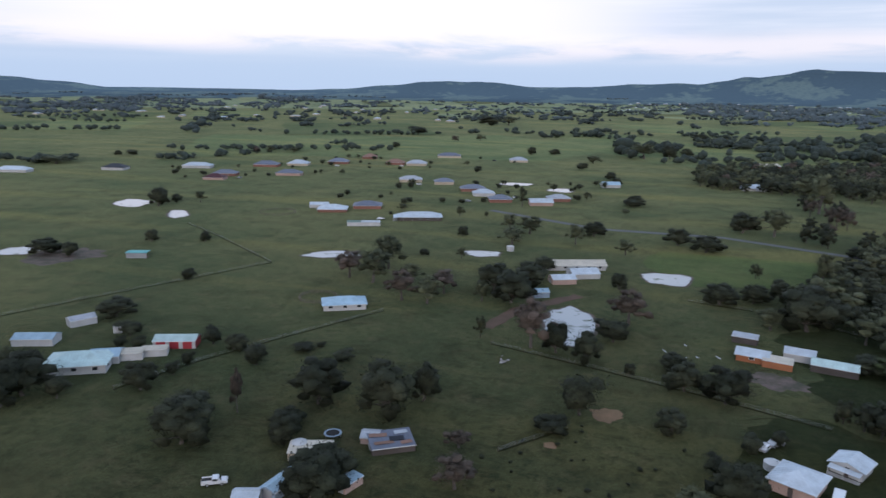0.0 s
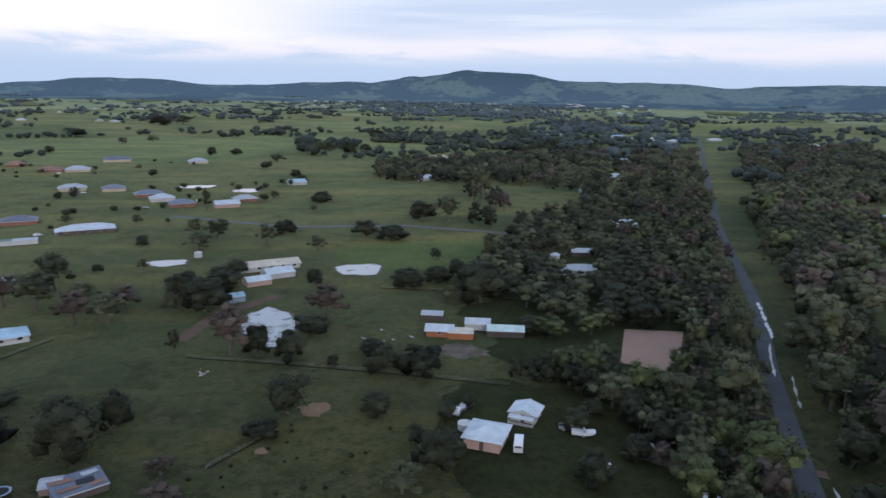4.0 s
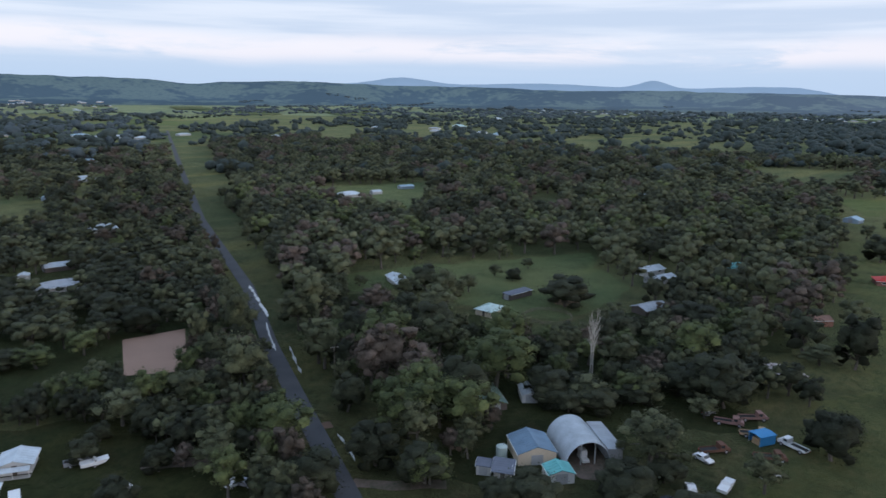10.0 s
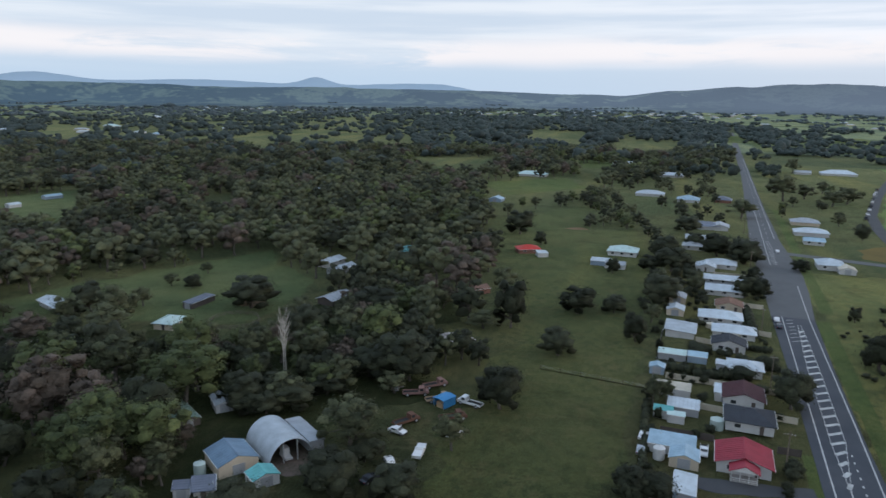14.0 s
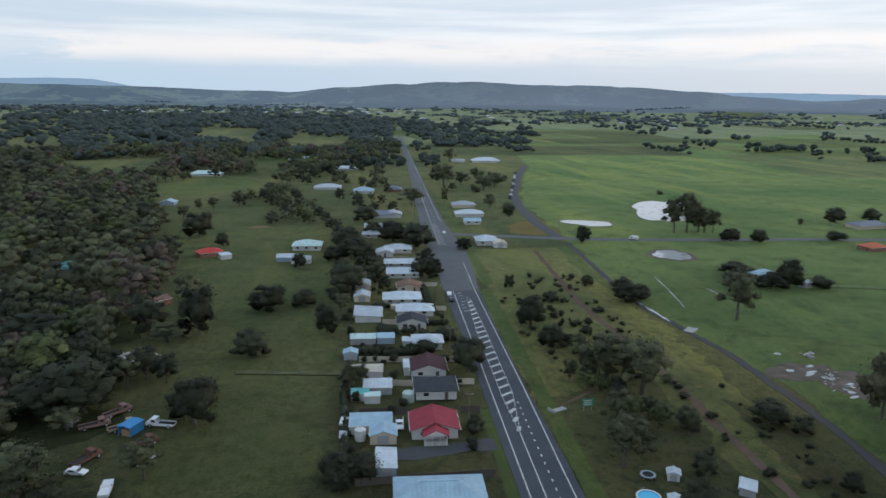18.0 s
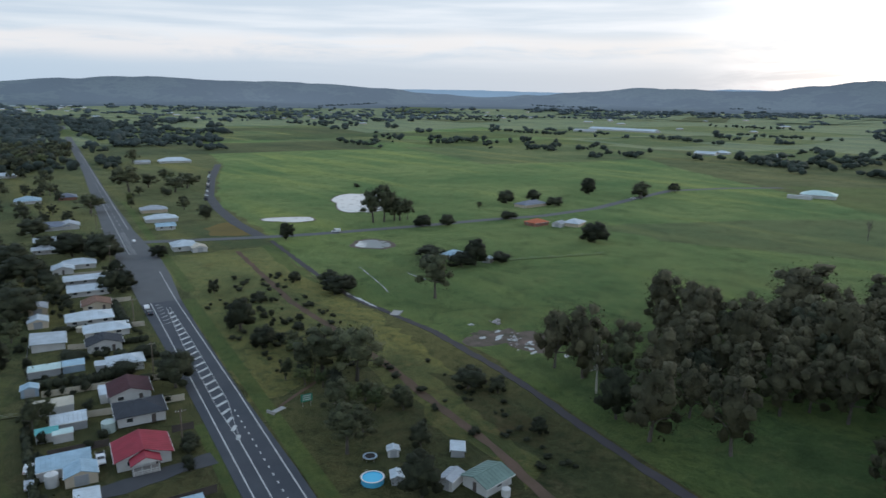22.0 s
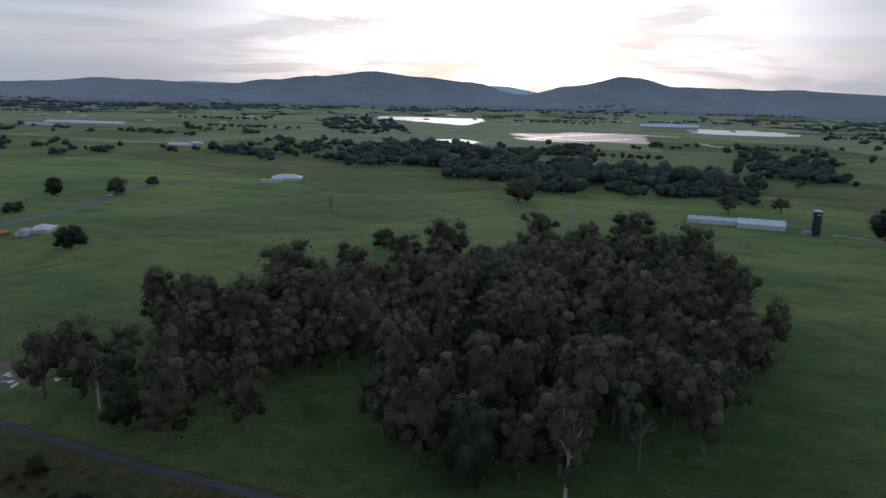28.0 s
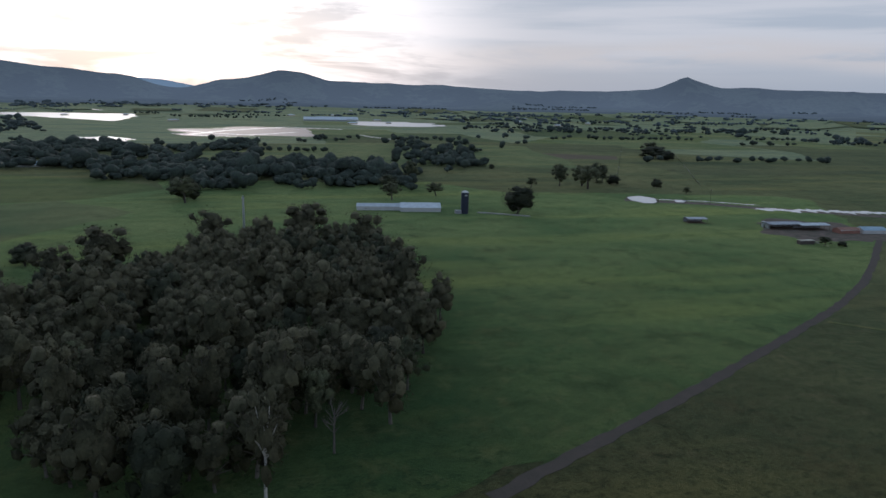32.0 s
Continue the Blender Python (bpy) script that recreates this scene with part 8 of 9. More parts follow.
for line in ([(-206, 172), (-194.1, 196.7), (-176.5, 231.8), (-158.9, 268.3)], [(-158.9, 268.3), (-186.1, 288.4), (-218.1, 312.3), (-251.4, 333.6)], [(-128.2, 136), (-119.3, 159.1), (-106.2, 184.2), (-86, 220.3)], [(-42.7, 200.2), (-10.5, 190.4), (18.2, 180.8), (46.3, 169.8)], [(-26.7, 136.1), (-13.4, 151.5)], [(129.3, -9.4), (157.5, -12.4), (194.6, -17), (238, -22.8)], [(192, 14.7), (185.2, -14.3)], [(245.6, -208.7), (221.9, -275.3)], [(-331.1, -580.2), (-622.4, -1081.3)], [(-658.6, -984.4), (-417.3, -572.4)], [(18.4, 268.7), (42.5, 262.6), (80.1, 240.3)]):
    wire_fence(line)

# ---- stones and rubble ----
STONES = []
for i in range(4):
    sh = Shape()
    blob(sh, random.Random(500 + i), (0, 0, 0.1), 0.5, 1, 0.6)
    STONES.append(sh.mesh("stone", M_ROCK))


def heap(x, y, w, l, az, n, size, seed, label):
    ob = thing("rubble_heap", label, "rubble", pose(x, y, 0, 0, 0, bearing(az)))
    TAKEN.append((x, y, w))
    rng = random.Random(seed)
    for i in range(n):
        o = new("stone", STONES[i % 4])
        o.parent = ob
        u, v = rng.gauss(0, 0.4), rng.gauss(0, 0.4)
        k = rng.uniform(0.5, 1.5) * size
        o.location = (u * w, v * l, max(0.0, 0.8 * (1 - u * u - v * v)) * rng.random())
        o.scale = (k, k * rng.uniform(0.6, 1.2), k * rng.uniform(0.5, 0.9))
        o.rotation_euler = (rng.uniform(-0.4, 0.4), rng.uniform(-0.4, 0.4), rng.uniform(0, 6.28))


heap(210.8, 44.1, 8.5, 4.5, 110, 150, 1.3, 1, "long heap of pale broken concrete among weeds")
heap(154.9, -150.1, 10, 2.5, 40, 30, 0.6, 2, "scatter of pale rubble on bare mud")
heap(172.4, -157.8, 4, 2, 40, 20, 1.1, 3, "small pile of pale rubble")
heap(-36.2, 187.3, 5, 1.5, 80, 10, 0.9, 4, "few pale stones lying in the grass")
heap(167.7, 174.9, 7, 4, 30, 40, 1.0, 5, "yard clutter and pale scrap beside the trees")
heap(164.6, 166.3, 5, 4, 30, 20, 0.9, 6, "yard clutter and pale scrap beside the trees")
heap(97.8, 305.9, 10, 6, 60, 30, 1.1, 7, "pale clutter round a farmyard")
heap(-314.1, -321.5, 9, 3, 90, 24, 1.0, 8, "pale clutter round the dairy yard")

slab_ = thing("concrete_slab", "pale concrete slab bridging the trail", "slab", pose(201.3, -134.7, 0, 0, 0, 40))
part("slab", Shape().box(0, 0, -0.1, 3.4, 5.5, 0.3), M_CONCRETE, slab_)
part("kerb", Shape().box(-1.6, 0, 0.2, 0.2, 5.5, 0.2), M_CONCRETE, slab_)
part("kerb", Shape().box(1.6, 0, 0.2, 0.2, 5.5, 0.2), M_CONCRETE, slab_)
culvert = thing("culvert", "grey concrete culvert in the roadside ditch", "culvert", pose(152.1, -66, 0, 0, 0, 20))
part("apron", Shape().box(0, 0, -0.1, 1.6, 4.5, 0.25), M_CONCRETE, culvert)
part("headwall", Shape().box(0, 2.2, -0.1, 2.6, 0.3, 0.9), M_CONCRETE, culvert)
road("path_foot", [(153.7, -67.2), (157.3, -72.9), (162.8, -82.5), (165.9, -89.5)], 1.0, M_DIRT, 0.05, "worn footpath from the ditch", "path")


def sign(x, y, az, w, h, z, mat, label):
    ob = thing("road_sign", label, "sign", pose(x, y, 0, 0, 0, bearing(az)))
    for k in (-1, 1):
        part("post", Shape().tube((k * w * 0.35, 0.05, -0.2), (k * w * 0.35, 0.05, z + h), 0.05, 0.05, 6), M_STEEL, ob)
    part("board", Shape().box(0, 0, z, w, 0.06, h), mat, ob)
    for k in range(3):
        part("text_bar", Shape().box(0, -0.04, z + h * (0.2 + 0.27 * k), w * 0.7, 0.03, h * 0.1), M_TRIM, ob)


M_SIGN = material("green_sign_face", (0.06, 0.26, 0.17), (0.05, 0.2, 0.14), 0.4, 0.8, 5.0)
sign(150.3, -73.2, HW_AZ, 3.0, 2.0, 1.2, M_SIGN, "green direction sign with white bars beside the highway")

TAKEN += [(97.2, 189, 15), (109.6, 298.6, 14), (207.8, 121.6, 10)]
TAKEN += [(394.4, -2192.1, 150), (-5, -1487.4, 140), (674.4, -2572.4, 90)]
# groves and woods
scatter([(133.8, -142.6), (109.2, -173), (59.2, -183.6), (18.4, -206.1), (-65.4, -217.8), (-44.6, -167), (-18.7, -142), (-7.7, -128.3), (14.2, -123.2), (30.9, -125.6), (45.9, -151), (59.7, -174.7), (83.8, -155.1), (89.4, -128.7), (103.3, -128.1)], 70, (8, 14), (12, 20), "fffffgfd", 3, 0.62)
scatter([(145, -183.7), (128.7, -205.5), (105.6, -232.3), (71.3, -266.3), (29.2, -308), (-17.7, -351.7), (-59.1, -322.7), (-64.2, -257.1), (-65.4, -217.8), (18.4, -206.1), (59.9, -185.7), (109.2, -173)], 150, (9, 15), (13, 22), "fffffd", 13, 0.6, stuff="tall dark gum forest standing in pasture")
scatter([(104.5, 225.6), (127.2, 211.1), (165.1, 252), (232.6, 386), (362.1, 635), (288.2, 614.6), (185.9, 366.9), (148.7, 332.8), (141.1, 279.2)], 80, (7, 12), (8, 14), "ggldbg", 6, 0.62, stuff="open woodland of olive-green gums and dark shade trees")
scatter([(65.3, 108.5), (92.9, 170.3), (122, 202.5), (159.7, 243.7), (142.2, 201.6), (113.9, 156.7), (90.6, 111.1), (81.7, 92.7)], 40, (6, 10), (7, 13), "glddlb", 7, 0.6)
scatter([(174.1, 215.5), (132.3, 150.4), (103.2, 98.6), (105.5, 78.6), (138.9, 87.4), (159.4, 63.7), (191.3, 66.5), (255.9, 51.8), (250.1, 83.9), (188.6, 95.6), (172, 128.2), (184.8, 174.7)], 95, (6, 11), (6, 12), "gldlbd", 8, 0.62)
scatter([(186.9, 573.6), (304.7, 555.1), (186.5, 327.4), (114.1, 337.7), (135.8, 442), (168, 676.8)], 60, (7, 12), (7, 13), "gddg", 11, 0.65, stuff="open woodland of olive-green gums and dark shade trees")
scatter([(42.3, 621.1), (165, 567.2), (221.4, 770.7), (48.7, 725.1)], 50, (8, 14), (8, 14), "gd", 12, 0.6, stuff="open woodland of olive-green gums and dark shade trees")
OW = "open woodland of olive-green gums and dark shade trees"
scatter([(221, 293), (221, 252), (264, 196), (320, 159), (257, 128), (224, 85), (210, 56), (245, 31), (326, 43), (448, 75), (625, 112), (420, 544)], 520, (11, 19), (10, 17), "ggdgdgdlgb", 4, 0.60, stuff=OW)
scatter([(156, 199), (207, 283), (332, 497), (470, 431), (208, 186)], 150, (11, 18), (10, 17), "ggdlgbd", 5, 0.60, stuff=OW)
scatter([(407, 528), (606, 104), (617, -8), (929, -159), (1100, -195), (1000, 300), (830, 1000)], 950, (12, 21), (10, 17), "gdgdggdlgdb", 9, 0.70, stuff=OW)
scatter([(330, 499), (470, 431), (850, 980), (600, 960)], 260, (12, 19), (10, 16), "gdgdb", 10, 0.70, stuff=OW)
scatter([(41, 619), (105, 586), (173, 718), (176, 552), (254, 515), (267, 454), (525, 909), (293, 846), (156, 825), (55, 746)], 200, (11, 19), (9, 14), "dgdgb", 201, 0.72, stuff=OW)
scatter([(165, 504), (271, 469), (192, 324), (145, 349), (115, 365)], 48, (10, 17), (8, 13), "dggb", 202, 0.75, stuff=OW)
scatter([(108, 370), (145, 349), (181, 313), (155, 258), (125, 201), (98, 217), (69, 234), (48, 245), (58, 290), (84, 310)], 70, (10, 16), (7, 12), "ddg", 203, 0.72, stuff=OW)
scatter([(44, 675), (232, 807), (180, 614), (43, 609)], 90, (9, 16), (8, 13), "ddg", 204, 0.66, stuff=OW)
FW = "dark belt of far-off gum woodland"
FS = "scattered paddock trees far across the pasture"
far_wood("far_woodland", FW, [(304.3, 451.4), (854.3, 1464.2), (1776.4, 1764.8), (2613.1, 1095.3), (688.1, 280.4), (473, 397.6)], 2600, (11, 18), (9, 15), 21, 0.05)
far_wood("far_woodland", FW, [(3063.8, 1305.1), (4097.4, 74), (1472.5, 20.3), (1178.7, 179.1), (806, 215.6), (564.5, 236.9)], 1700, (13, 20), (9, 15), 22, 0.0)
far_wood("far_woodland", FW, [(2606, 687.7), (2220.8, -349.4), (1017.6, -171), (918.4, -85), (759.7, 99.5), (989.5, 264.6)], 1800, (13, 20), (9, 15), 23, 0.0)
far_wood("far_woodland", FW, [(2295.5, 10466.3), (1235.1, 2245.2), (389.3, 689.1), (286.1, 739.5), (389.8, 1101.1), (477.8, 1887.5)], 900, (12, 19), (9, 15), 24, 0.15)
far_wood("far_woodland", FW, [(2230.1, -405.8), (1147.2, -418.3), (919.8, -332.4), (1020, -306.8), (1088.2, -208)], 330, (11, 17), (9, 15), 25)
far_wood("far_woodland", FW, [(-2079.1, 1837.3), (-2234.4, 2819.9), (-1645.4, 2134.2), (-1211, 1524.3), (-1407.8, 1240.5)], 300, (14, 24), (9, 14), 26)
far_wood("far_trees", FS, [(-1483.1, 1868.7), (-1043.1, 2810.6), (-523.1, 1481.7), (-525.7, 1044.7), (-808.9, 1015.2)], 130, (10, 18), (9, 14), 27)
far_wood("far_trees", FS, [(-1377, 3710.5), (110.9, 6675), (68.8, 2067.7), (-338.7, 1465.2), (-716.1, 1929.6)], 150, (10, 18), (9, 14), 28)
far_wood("far_woodland", FW, [(193.8, 6269.5), (1756.6, 12554.7), (811.7, 3857.6), (826.1, 2534.6), (571.2, 1978), (168.9, 1769.3)], 380, (13, 20), (9, 14), 29)
far_wood("far_trees", FS, [(-32.1, 842.5), (-25.5, 1123.4), (111.2, 1147.9), (226, 1292.2), (442.3, 1567.3), (269.1, 917.2), (149.8, 845.2)], 70, (9, 15), (8, 13), 30)
far_wood("far_woodland", FW, [(1551.6, 2573.8), (3565.7, 3548.2), (9821, 4146.4), (2897.2, 1215.5), (1870.5, 1858.5)], 1100, (16, 26), (9, 14), 31)
far_wood("far_woodland", FW, [(2966.9, 2211.8), (8731.2, 168.9), (3703.4, 66), (2098.5, 1564.4)], 900, (16, 26), (9, 14), 32)
far_wood("far_woodland", FW, [(4168.3, 2000.8), (4336.2, 486.3), (3393.9, -560.9), (2276.3, -376.7), (2540.8, 670.7), (2543.7, 1224.5)], 900, (16, 26), (9, 14), 33)
far_wood("far_trees", FS, [(3295.4, -598.7), (3599.8, -1659.4), (3300.2, -2595.2), (2418.9, -1905.4), (1686.1, -634.2), (2292.9, -473.9)], 130, (12, 20), (9, 15), 34)
far_wood("far_trees", FS, [(1184.1, -713.8), (1010.9, -828.5), (891.1, -730.8), (998.3, -602)], 16, (10, 16), (9, 14), 35)
far_wood("far_trees", FS, [(856.7, -749), (922.5, -884.9), (718.2, -902.8), (661.8, -820.7), (787.7, -792)], 20, (10, 15), (9, 14), 36)
far_wood("far_trees", FS, [(2474.1, -1044.1), (1835.4, -1574.1), (1635.5, -1403.1), (2127.7, -897.7)], 90, (11, 18), (9, 14), 37)
far_wood("far_trees", FS, [(550.1, -836.9), (440.9, -884.1), (411.6, -826.7), (520.2, -792.3)], 26, (9, 14), (8, 12), 38)
far_wood("far_woodland", FW, [(306.2, -800.3), (313.3, -1036.9), (176.2, -1147.5), (127.4, -883.3), (160.5, -744.5), (222, -737.7)], 300, (12, 18), (9, 14), 39)
far_wood("far_woodland", FW, [(145.1, -675.2), (-9.1, -811.4), (-143.2, -794.7), (-126.5, -694.5), (-8.9, -643.6), (87.2, -650.3)], 300, (11, 17), (9, 15), 40)
far_wood("far_trees", FS, [(124, -1016.8), (-31.9, -1087.8), (-31, -1044.5), (117.6, -967)], 45, (9, 13), (8, 11), 41)
far_wood("far_trees", FS, [(1492.7, -2315.4), (885.3, -2909.2), (591.1, -1946.2), (920.9, -1883.4), (1222.6, -1896)], 60, (12, 18), (9, 14), 42)
far_wood("far_woodland", FW, [(2937.7, -4972.2), (2741.9, -8987.3), (1326, -5998.5), (1794, -3035.8)], 420, (18, 28), (9, 14), 43)
far_wood("far_trees", FS, [(2526.4, -2057.9), (2385.3, -4036.9), (1523.6, -2578.1), (1795.9, -1460.5)], 110, (14, 20), (10, 15), 44)
far_wood("far_trees", FS, [(1085.5, -776.4), (1035.1, -870.9), (692, -843.2), (649.9, -791.6), (882.8, -741.6), (933.6, -666.5)], 34, (10, 15), (9, 14), 45)
far_wood("far_woodland", FW, [(-160, -765.8), (-266, -1068.6), (-332.7, -998.6), (-260.1, -757.1)], 80, (11, 16), (9, 14), 46)
far_wood("far_trees", FS, [(-428.4, -1622.5), (-769.2, -2068.2), (-793.7, -1585.4), (-589.7, -1418.4)], 50, (10, 15), (9, 13), 47)
far_wood("far_trees", FS, [(-729.9, -2827.6), (-2875.8, -2616.1), (-1793.8, -1626.5), (-918.9, -1602), (-589.5, -2282.9)], 170, (12, 18), (9, 14), 48)
far_wood("far_trees", FS, [(-438.3, -1371), (-870.8, -1832.2), (-807.6, -1664.8), (-408.6, -1242.8)], 26, (10, 15), (9, 13), 49)
far_wood("far_woodland", FW, [(-1233.7, -1319.4), (-1433.8, -1297.2), (-1264.5, -1142.4), (-1123.1, -1200)], 40, (10, 16), (9, 14), 50)
far_wood("far_trees", FS, [(-634.5, 552.9), (-529.3, 583.7), (-448.8, 755.2), (-417.4, 936.8), (-396.6, 889.8), (-429.8, 722.9), (-510.5, 562.6), (-607.6, 529.1)], 80, (8, 13), (6, 10), 51)
far_wood("far_trees", FS, [(559.7, -1042.8), (319.8, -1113.6), (-3.8, -1074.6), (-332.4, -1340.1), (-357.2, -1441.4), (-4.1, -1165.5), (346.9, -1209.1), (596.3, -1112.1)], 60, (9, 14), (8, 12), 52)

MW = "open woodland of olive-green gums running into the distance"
far_wood("far_woodland", MW, [(1721, 179.3), (2150.7, -463.9), (1415.6, -308.7), (1189.3, -59.9), (1172, 120.5)], 420, (10, 16), (9, 14), 83, 0.0, None, 3)
far_wood("far_woodland", MW, [(943.2, -35.8), (1155, -259.3), (758.1, -173.6), (691.6, -33)], 110, (9, 14), (8, 13), 84, 0.15, None, 4)
far_wood("far_woodland", MW, [(2631.4, 907), (2837.3, -143.9), (2236.4, -399.4), (1315.6, -234.9), (1077.7, -3.2), (1103.9, 385.5)], 1100, (11, 17), (9, 14), 85, 0.0, None, 3)
far_wood("far_woodland", FW, [(159.4, -727.8), (73.6, -677.3), (-116.5, -601.4), (-130.4, -675.6), (-2.9, -753.4), (179.3, -820.3)], 170, (10, 16), (9, 14), 53)
far_wood("far_woodland", FW, [(306.2, -1065.4), (152.6, -1034.8), (117.9, -796.6), (164.3, -750.4), (235.7, -816.8)], 150, (10, 16), (9, 13), 54)
far_wood("far_woodland", FW, [(112.1, -1000.8), (-3.9, -1099.1), (-3.8, -1051.2), (106.7, -951.7)], 50, (9, 13), (8, 12), 55)
far_wood("far_woodland", FW, [(-176, -1394.4), (-261.9, -1312.4), (-292.6, -841.4), (-217.9, -739.9), (-212.1, -1062.5)], 60, (10, 16), (9, 14), 56)
DW = "dense dark shade trees round farm blocks"
scatter([(73, 285.3), (140.9, 330), (179.5, 325.3), (129.4, 228.1), (98.8, 224), (68.7, 220)], 36, (9, 15), (7, 12), "dgd", 14, 0.62, stuff=DW)
scatter([(64.9, 250.7), (104.5, 225.6), (142.9, 320.2), (118.7, 350.9), (59.5, 317.5), (47.5, 250.1)], 22, (9, 15), (7, 12), "dgd", 15, 0.62, stuff=DW)
scatter([(62.4, 185), (79.1, 179.3), (88.8, 162.8), (76.4, 126.9), (71.3, 142.5), (64.3, 160.8)], 10, (6, 10), (6, 9), "dddg", 16, 0.52, stuff=DW)
scatter([(54.8, 175), (72.8, 180.8), (77.9, 164.6), (99.1, 167.1), (79.7, 129.9), (69.1, 137.6), (69.9, 157.8)], 40, (6, 10), (6, 11), "dddg", 17, 0.52, stuff=DW)


# belts and hill woods of the far country
for i, (n_, w_, h_, pts_) in enumerate((
    (420, (14, 24), (10, 16), [(276, 983), (498, 896), (1279, 2238), (1022, 2149), (582, 1844), (328, 1266)]),
    (300, (18, 30), (12, 18), [(144, 4150), (729, 3486), (722, 2228), (404, 2251), (214, 2468), (122, 3157)]),
    (420, (18, 30), (10, 16), [(-2265, 2004), (-1687, 1489), (-1601, 1632), (-1394, 1574), (-1574, 2041), (-1640, 2555), (-2207, 2868), (-2501, 2656)]),
    (130, (14, 24), (9, 15), [(-1422, 1504), (-886, 2388), (-467, 1227), (-767, 839)]),
    (120, (14, 24), (9, 15), [(-1802, 2339), (-990, 3496), (-620, 2192), (-1265, 1638)]),
    (120, (18, 30), (12, 18), [(-1932, 3164), (-1702, 3394), (-1401, 2903), (-1557, 2635)]),
    (260, (14, 26), (9, 15), [(-810, 2864), (113, 3589), (64, 1551), (-112, 1446), (-380, 1584)]),
    (420, (18, 30), (12, 18), [(133, 3840), (420, 4100), (736, 3315), (817, 2937), (611, 2185), (388, 2263), (106, 2435)]),
    (110, (12, 20), (9, 15), [(58, 1145), (409, 1447), (267, 932), (101, 868), (103, 1016)]),
    (26, (12, 20), (10, 15), [(-43, 1020), (31, 1058), (26, 846), (-36, 819)]),
    (420, (16, 28), (9, 15), [(-2763, 2449), (1150, 3990), (1082, 3700), (-2134, 1887)]),
    (500, (13, 22), (9, 15), [(2705, 334), (2709, -462), (1303, -230), (1237, -153), (874, -75), (860, 4), (1062, 136)]),
    (200, (13, 22), (9, 15), [(2709, -462), (2520, -588), (1717, -650), (1034, -392), (1116, -333), (1492, -299)]),
    (450, (18, 32), (9, 14), [(4100, 500), (4000, -1250), (3300, -2400), (2393, -2044), (2643, -792), (2919, 359)]),
    (60, (12, 20), (9, 15), [(2101, -1015), (1775, -1097), (1250, -962), (913, -761), (939, -657), (1190, -737), (1693, -818)]),
    (150, (14, 24), (9, 14), [(2698, -717), (2393, -2044), (1809, -1547), (1739, -772), (2175, -614)]),
    (120, (12, 20), (9, 14), [(850, -2163), (554, -1960), (346, -1539), (310, -1382), (540, -1442)]),
    (340, (20, 34), (10, 15), [(2757, -2698), (566, -4130), (483, -3700), (2258, -2210)]),
    (190, (12, 19), (9, 15), [(297, -811), (317, -1106), (156, -1095), (110, -874), (-9, -884), (-152, -796), (-122, -631), (-18, -632), (80, -686), (184, -731), (249, -715)]),
    (60, (11, 16), (8, 12), [(125, -989), (-1, -1179), (-9, -1025), (106, -900)]),
    (40, (12, 20), (9, 16), [(-238, -1135), (-369, -1145), (-210, -610), (-167, -628), (-187, -822)]),
    (90, (14, 24), (9, 14), [(694, -1855), (837, -2606), (495, -1838), (284, -1303), (425, -1322)]),
    (380, (20, 34), (10, 15), [(2250, -2400), (420, -3900), (-1500, -3930), (-1450, -3700), (1060, -2977), (2031, -2159)]),
    (40, (11, 17), (8, 13), [(528, -898), (433, -911), (415, -1011), (316, -804), (400, -738)]),
    (50, (10, 16), (8, 14), [(-109, -690), (-184, -883), (-331, -979), (-566, -1349), (-524, -1221), (-280, -806), (-176, -595), (-127, -563)]),
    (180, (13, 22), (9, 14), [(-590, -2286), (-691, -1899), (-928, -1953), (-1564, -1743), (-1468, -1341), (-1218, -1111), (-1185, -1317), (-603, -1577)]),
    (380, (15, 25), (9, 14), [(-107, -3171), (-2900, -2700), (-2664, -2450), (-679, -2321)]),
)):
    far_wood("far_woodland", FW, pts_, n_, w_, h_, 400 + i, 0.12 if n_ > 100 else 0.0)


# ---- far fields, hedged here and there ----
FIELD_RNG = random.Random(77)
FIELD_MATS = [M_PADDOCK, M_CROP, M_FALLOW, M_HAZEFIELD, M_LUSH, M_HAZEFIELD, M_DRY]
FIELD_WORDS = ["light green far paddock", "dark green far crop field", "dull fallow far field", "hazy green far pasture", "bright green far field", "hazy green far pasture", "brown ploughed far field"]


def far_field(az, r, w, l, turn, k, z):
    x, y = r * math.sin(radians(az)), r * math.cos(radians(az))
    s, c = math.sin(radians(turn)), math.cos(radians(turn))
    pts_ = []
    for u, v in ((-1, -1), (-0.3, -1.05), (0.4, -0.95), (1, -1), (1.04, 0.2), (1, 1), (0.2, 0.96), (-1, 1), (-0.97, 0.1)):
        a, b = u * w / 2, v * l / 2
        pts_.append((x + a * c + b * s, y - a * s + b * c))
    s_ = Shape()
    n = len(pts_)
    top = [(p, q, height(p, q) + z) for p, q in pts_]
    mid = (x, y, height(x, y) + z)
    s_.add(top + [mid], [(i, (i + 1) % n, n) if w * l < 0 else ((i + 1) % n, i, n) for i in range(n)])
    s_.f = [tuple(reversed(f)) if (Vector(s_.v[f[1]]) - Vector(s_.v[f[0]])).cross(Vector(s_.v[f[2]]) - Vector(s_.v[f[0]])).z < 0 else f for f in s_.f]
    tagged(part("field_far", s_, FIELD_MATS[k]), FIELD_WORDS[k], "field", kind="structure")
    return pts_


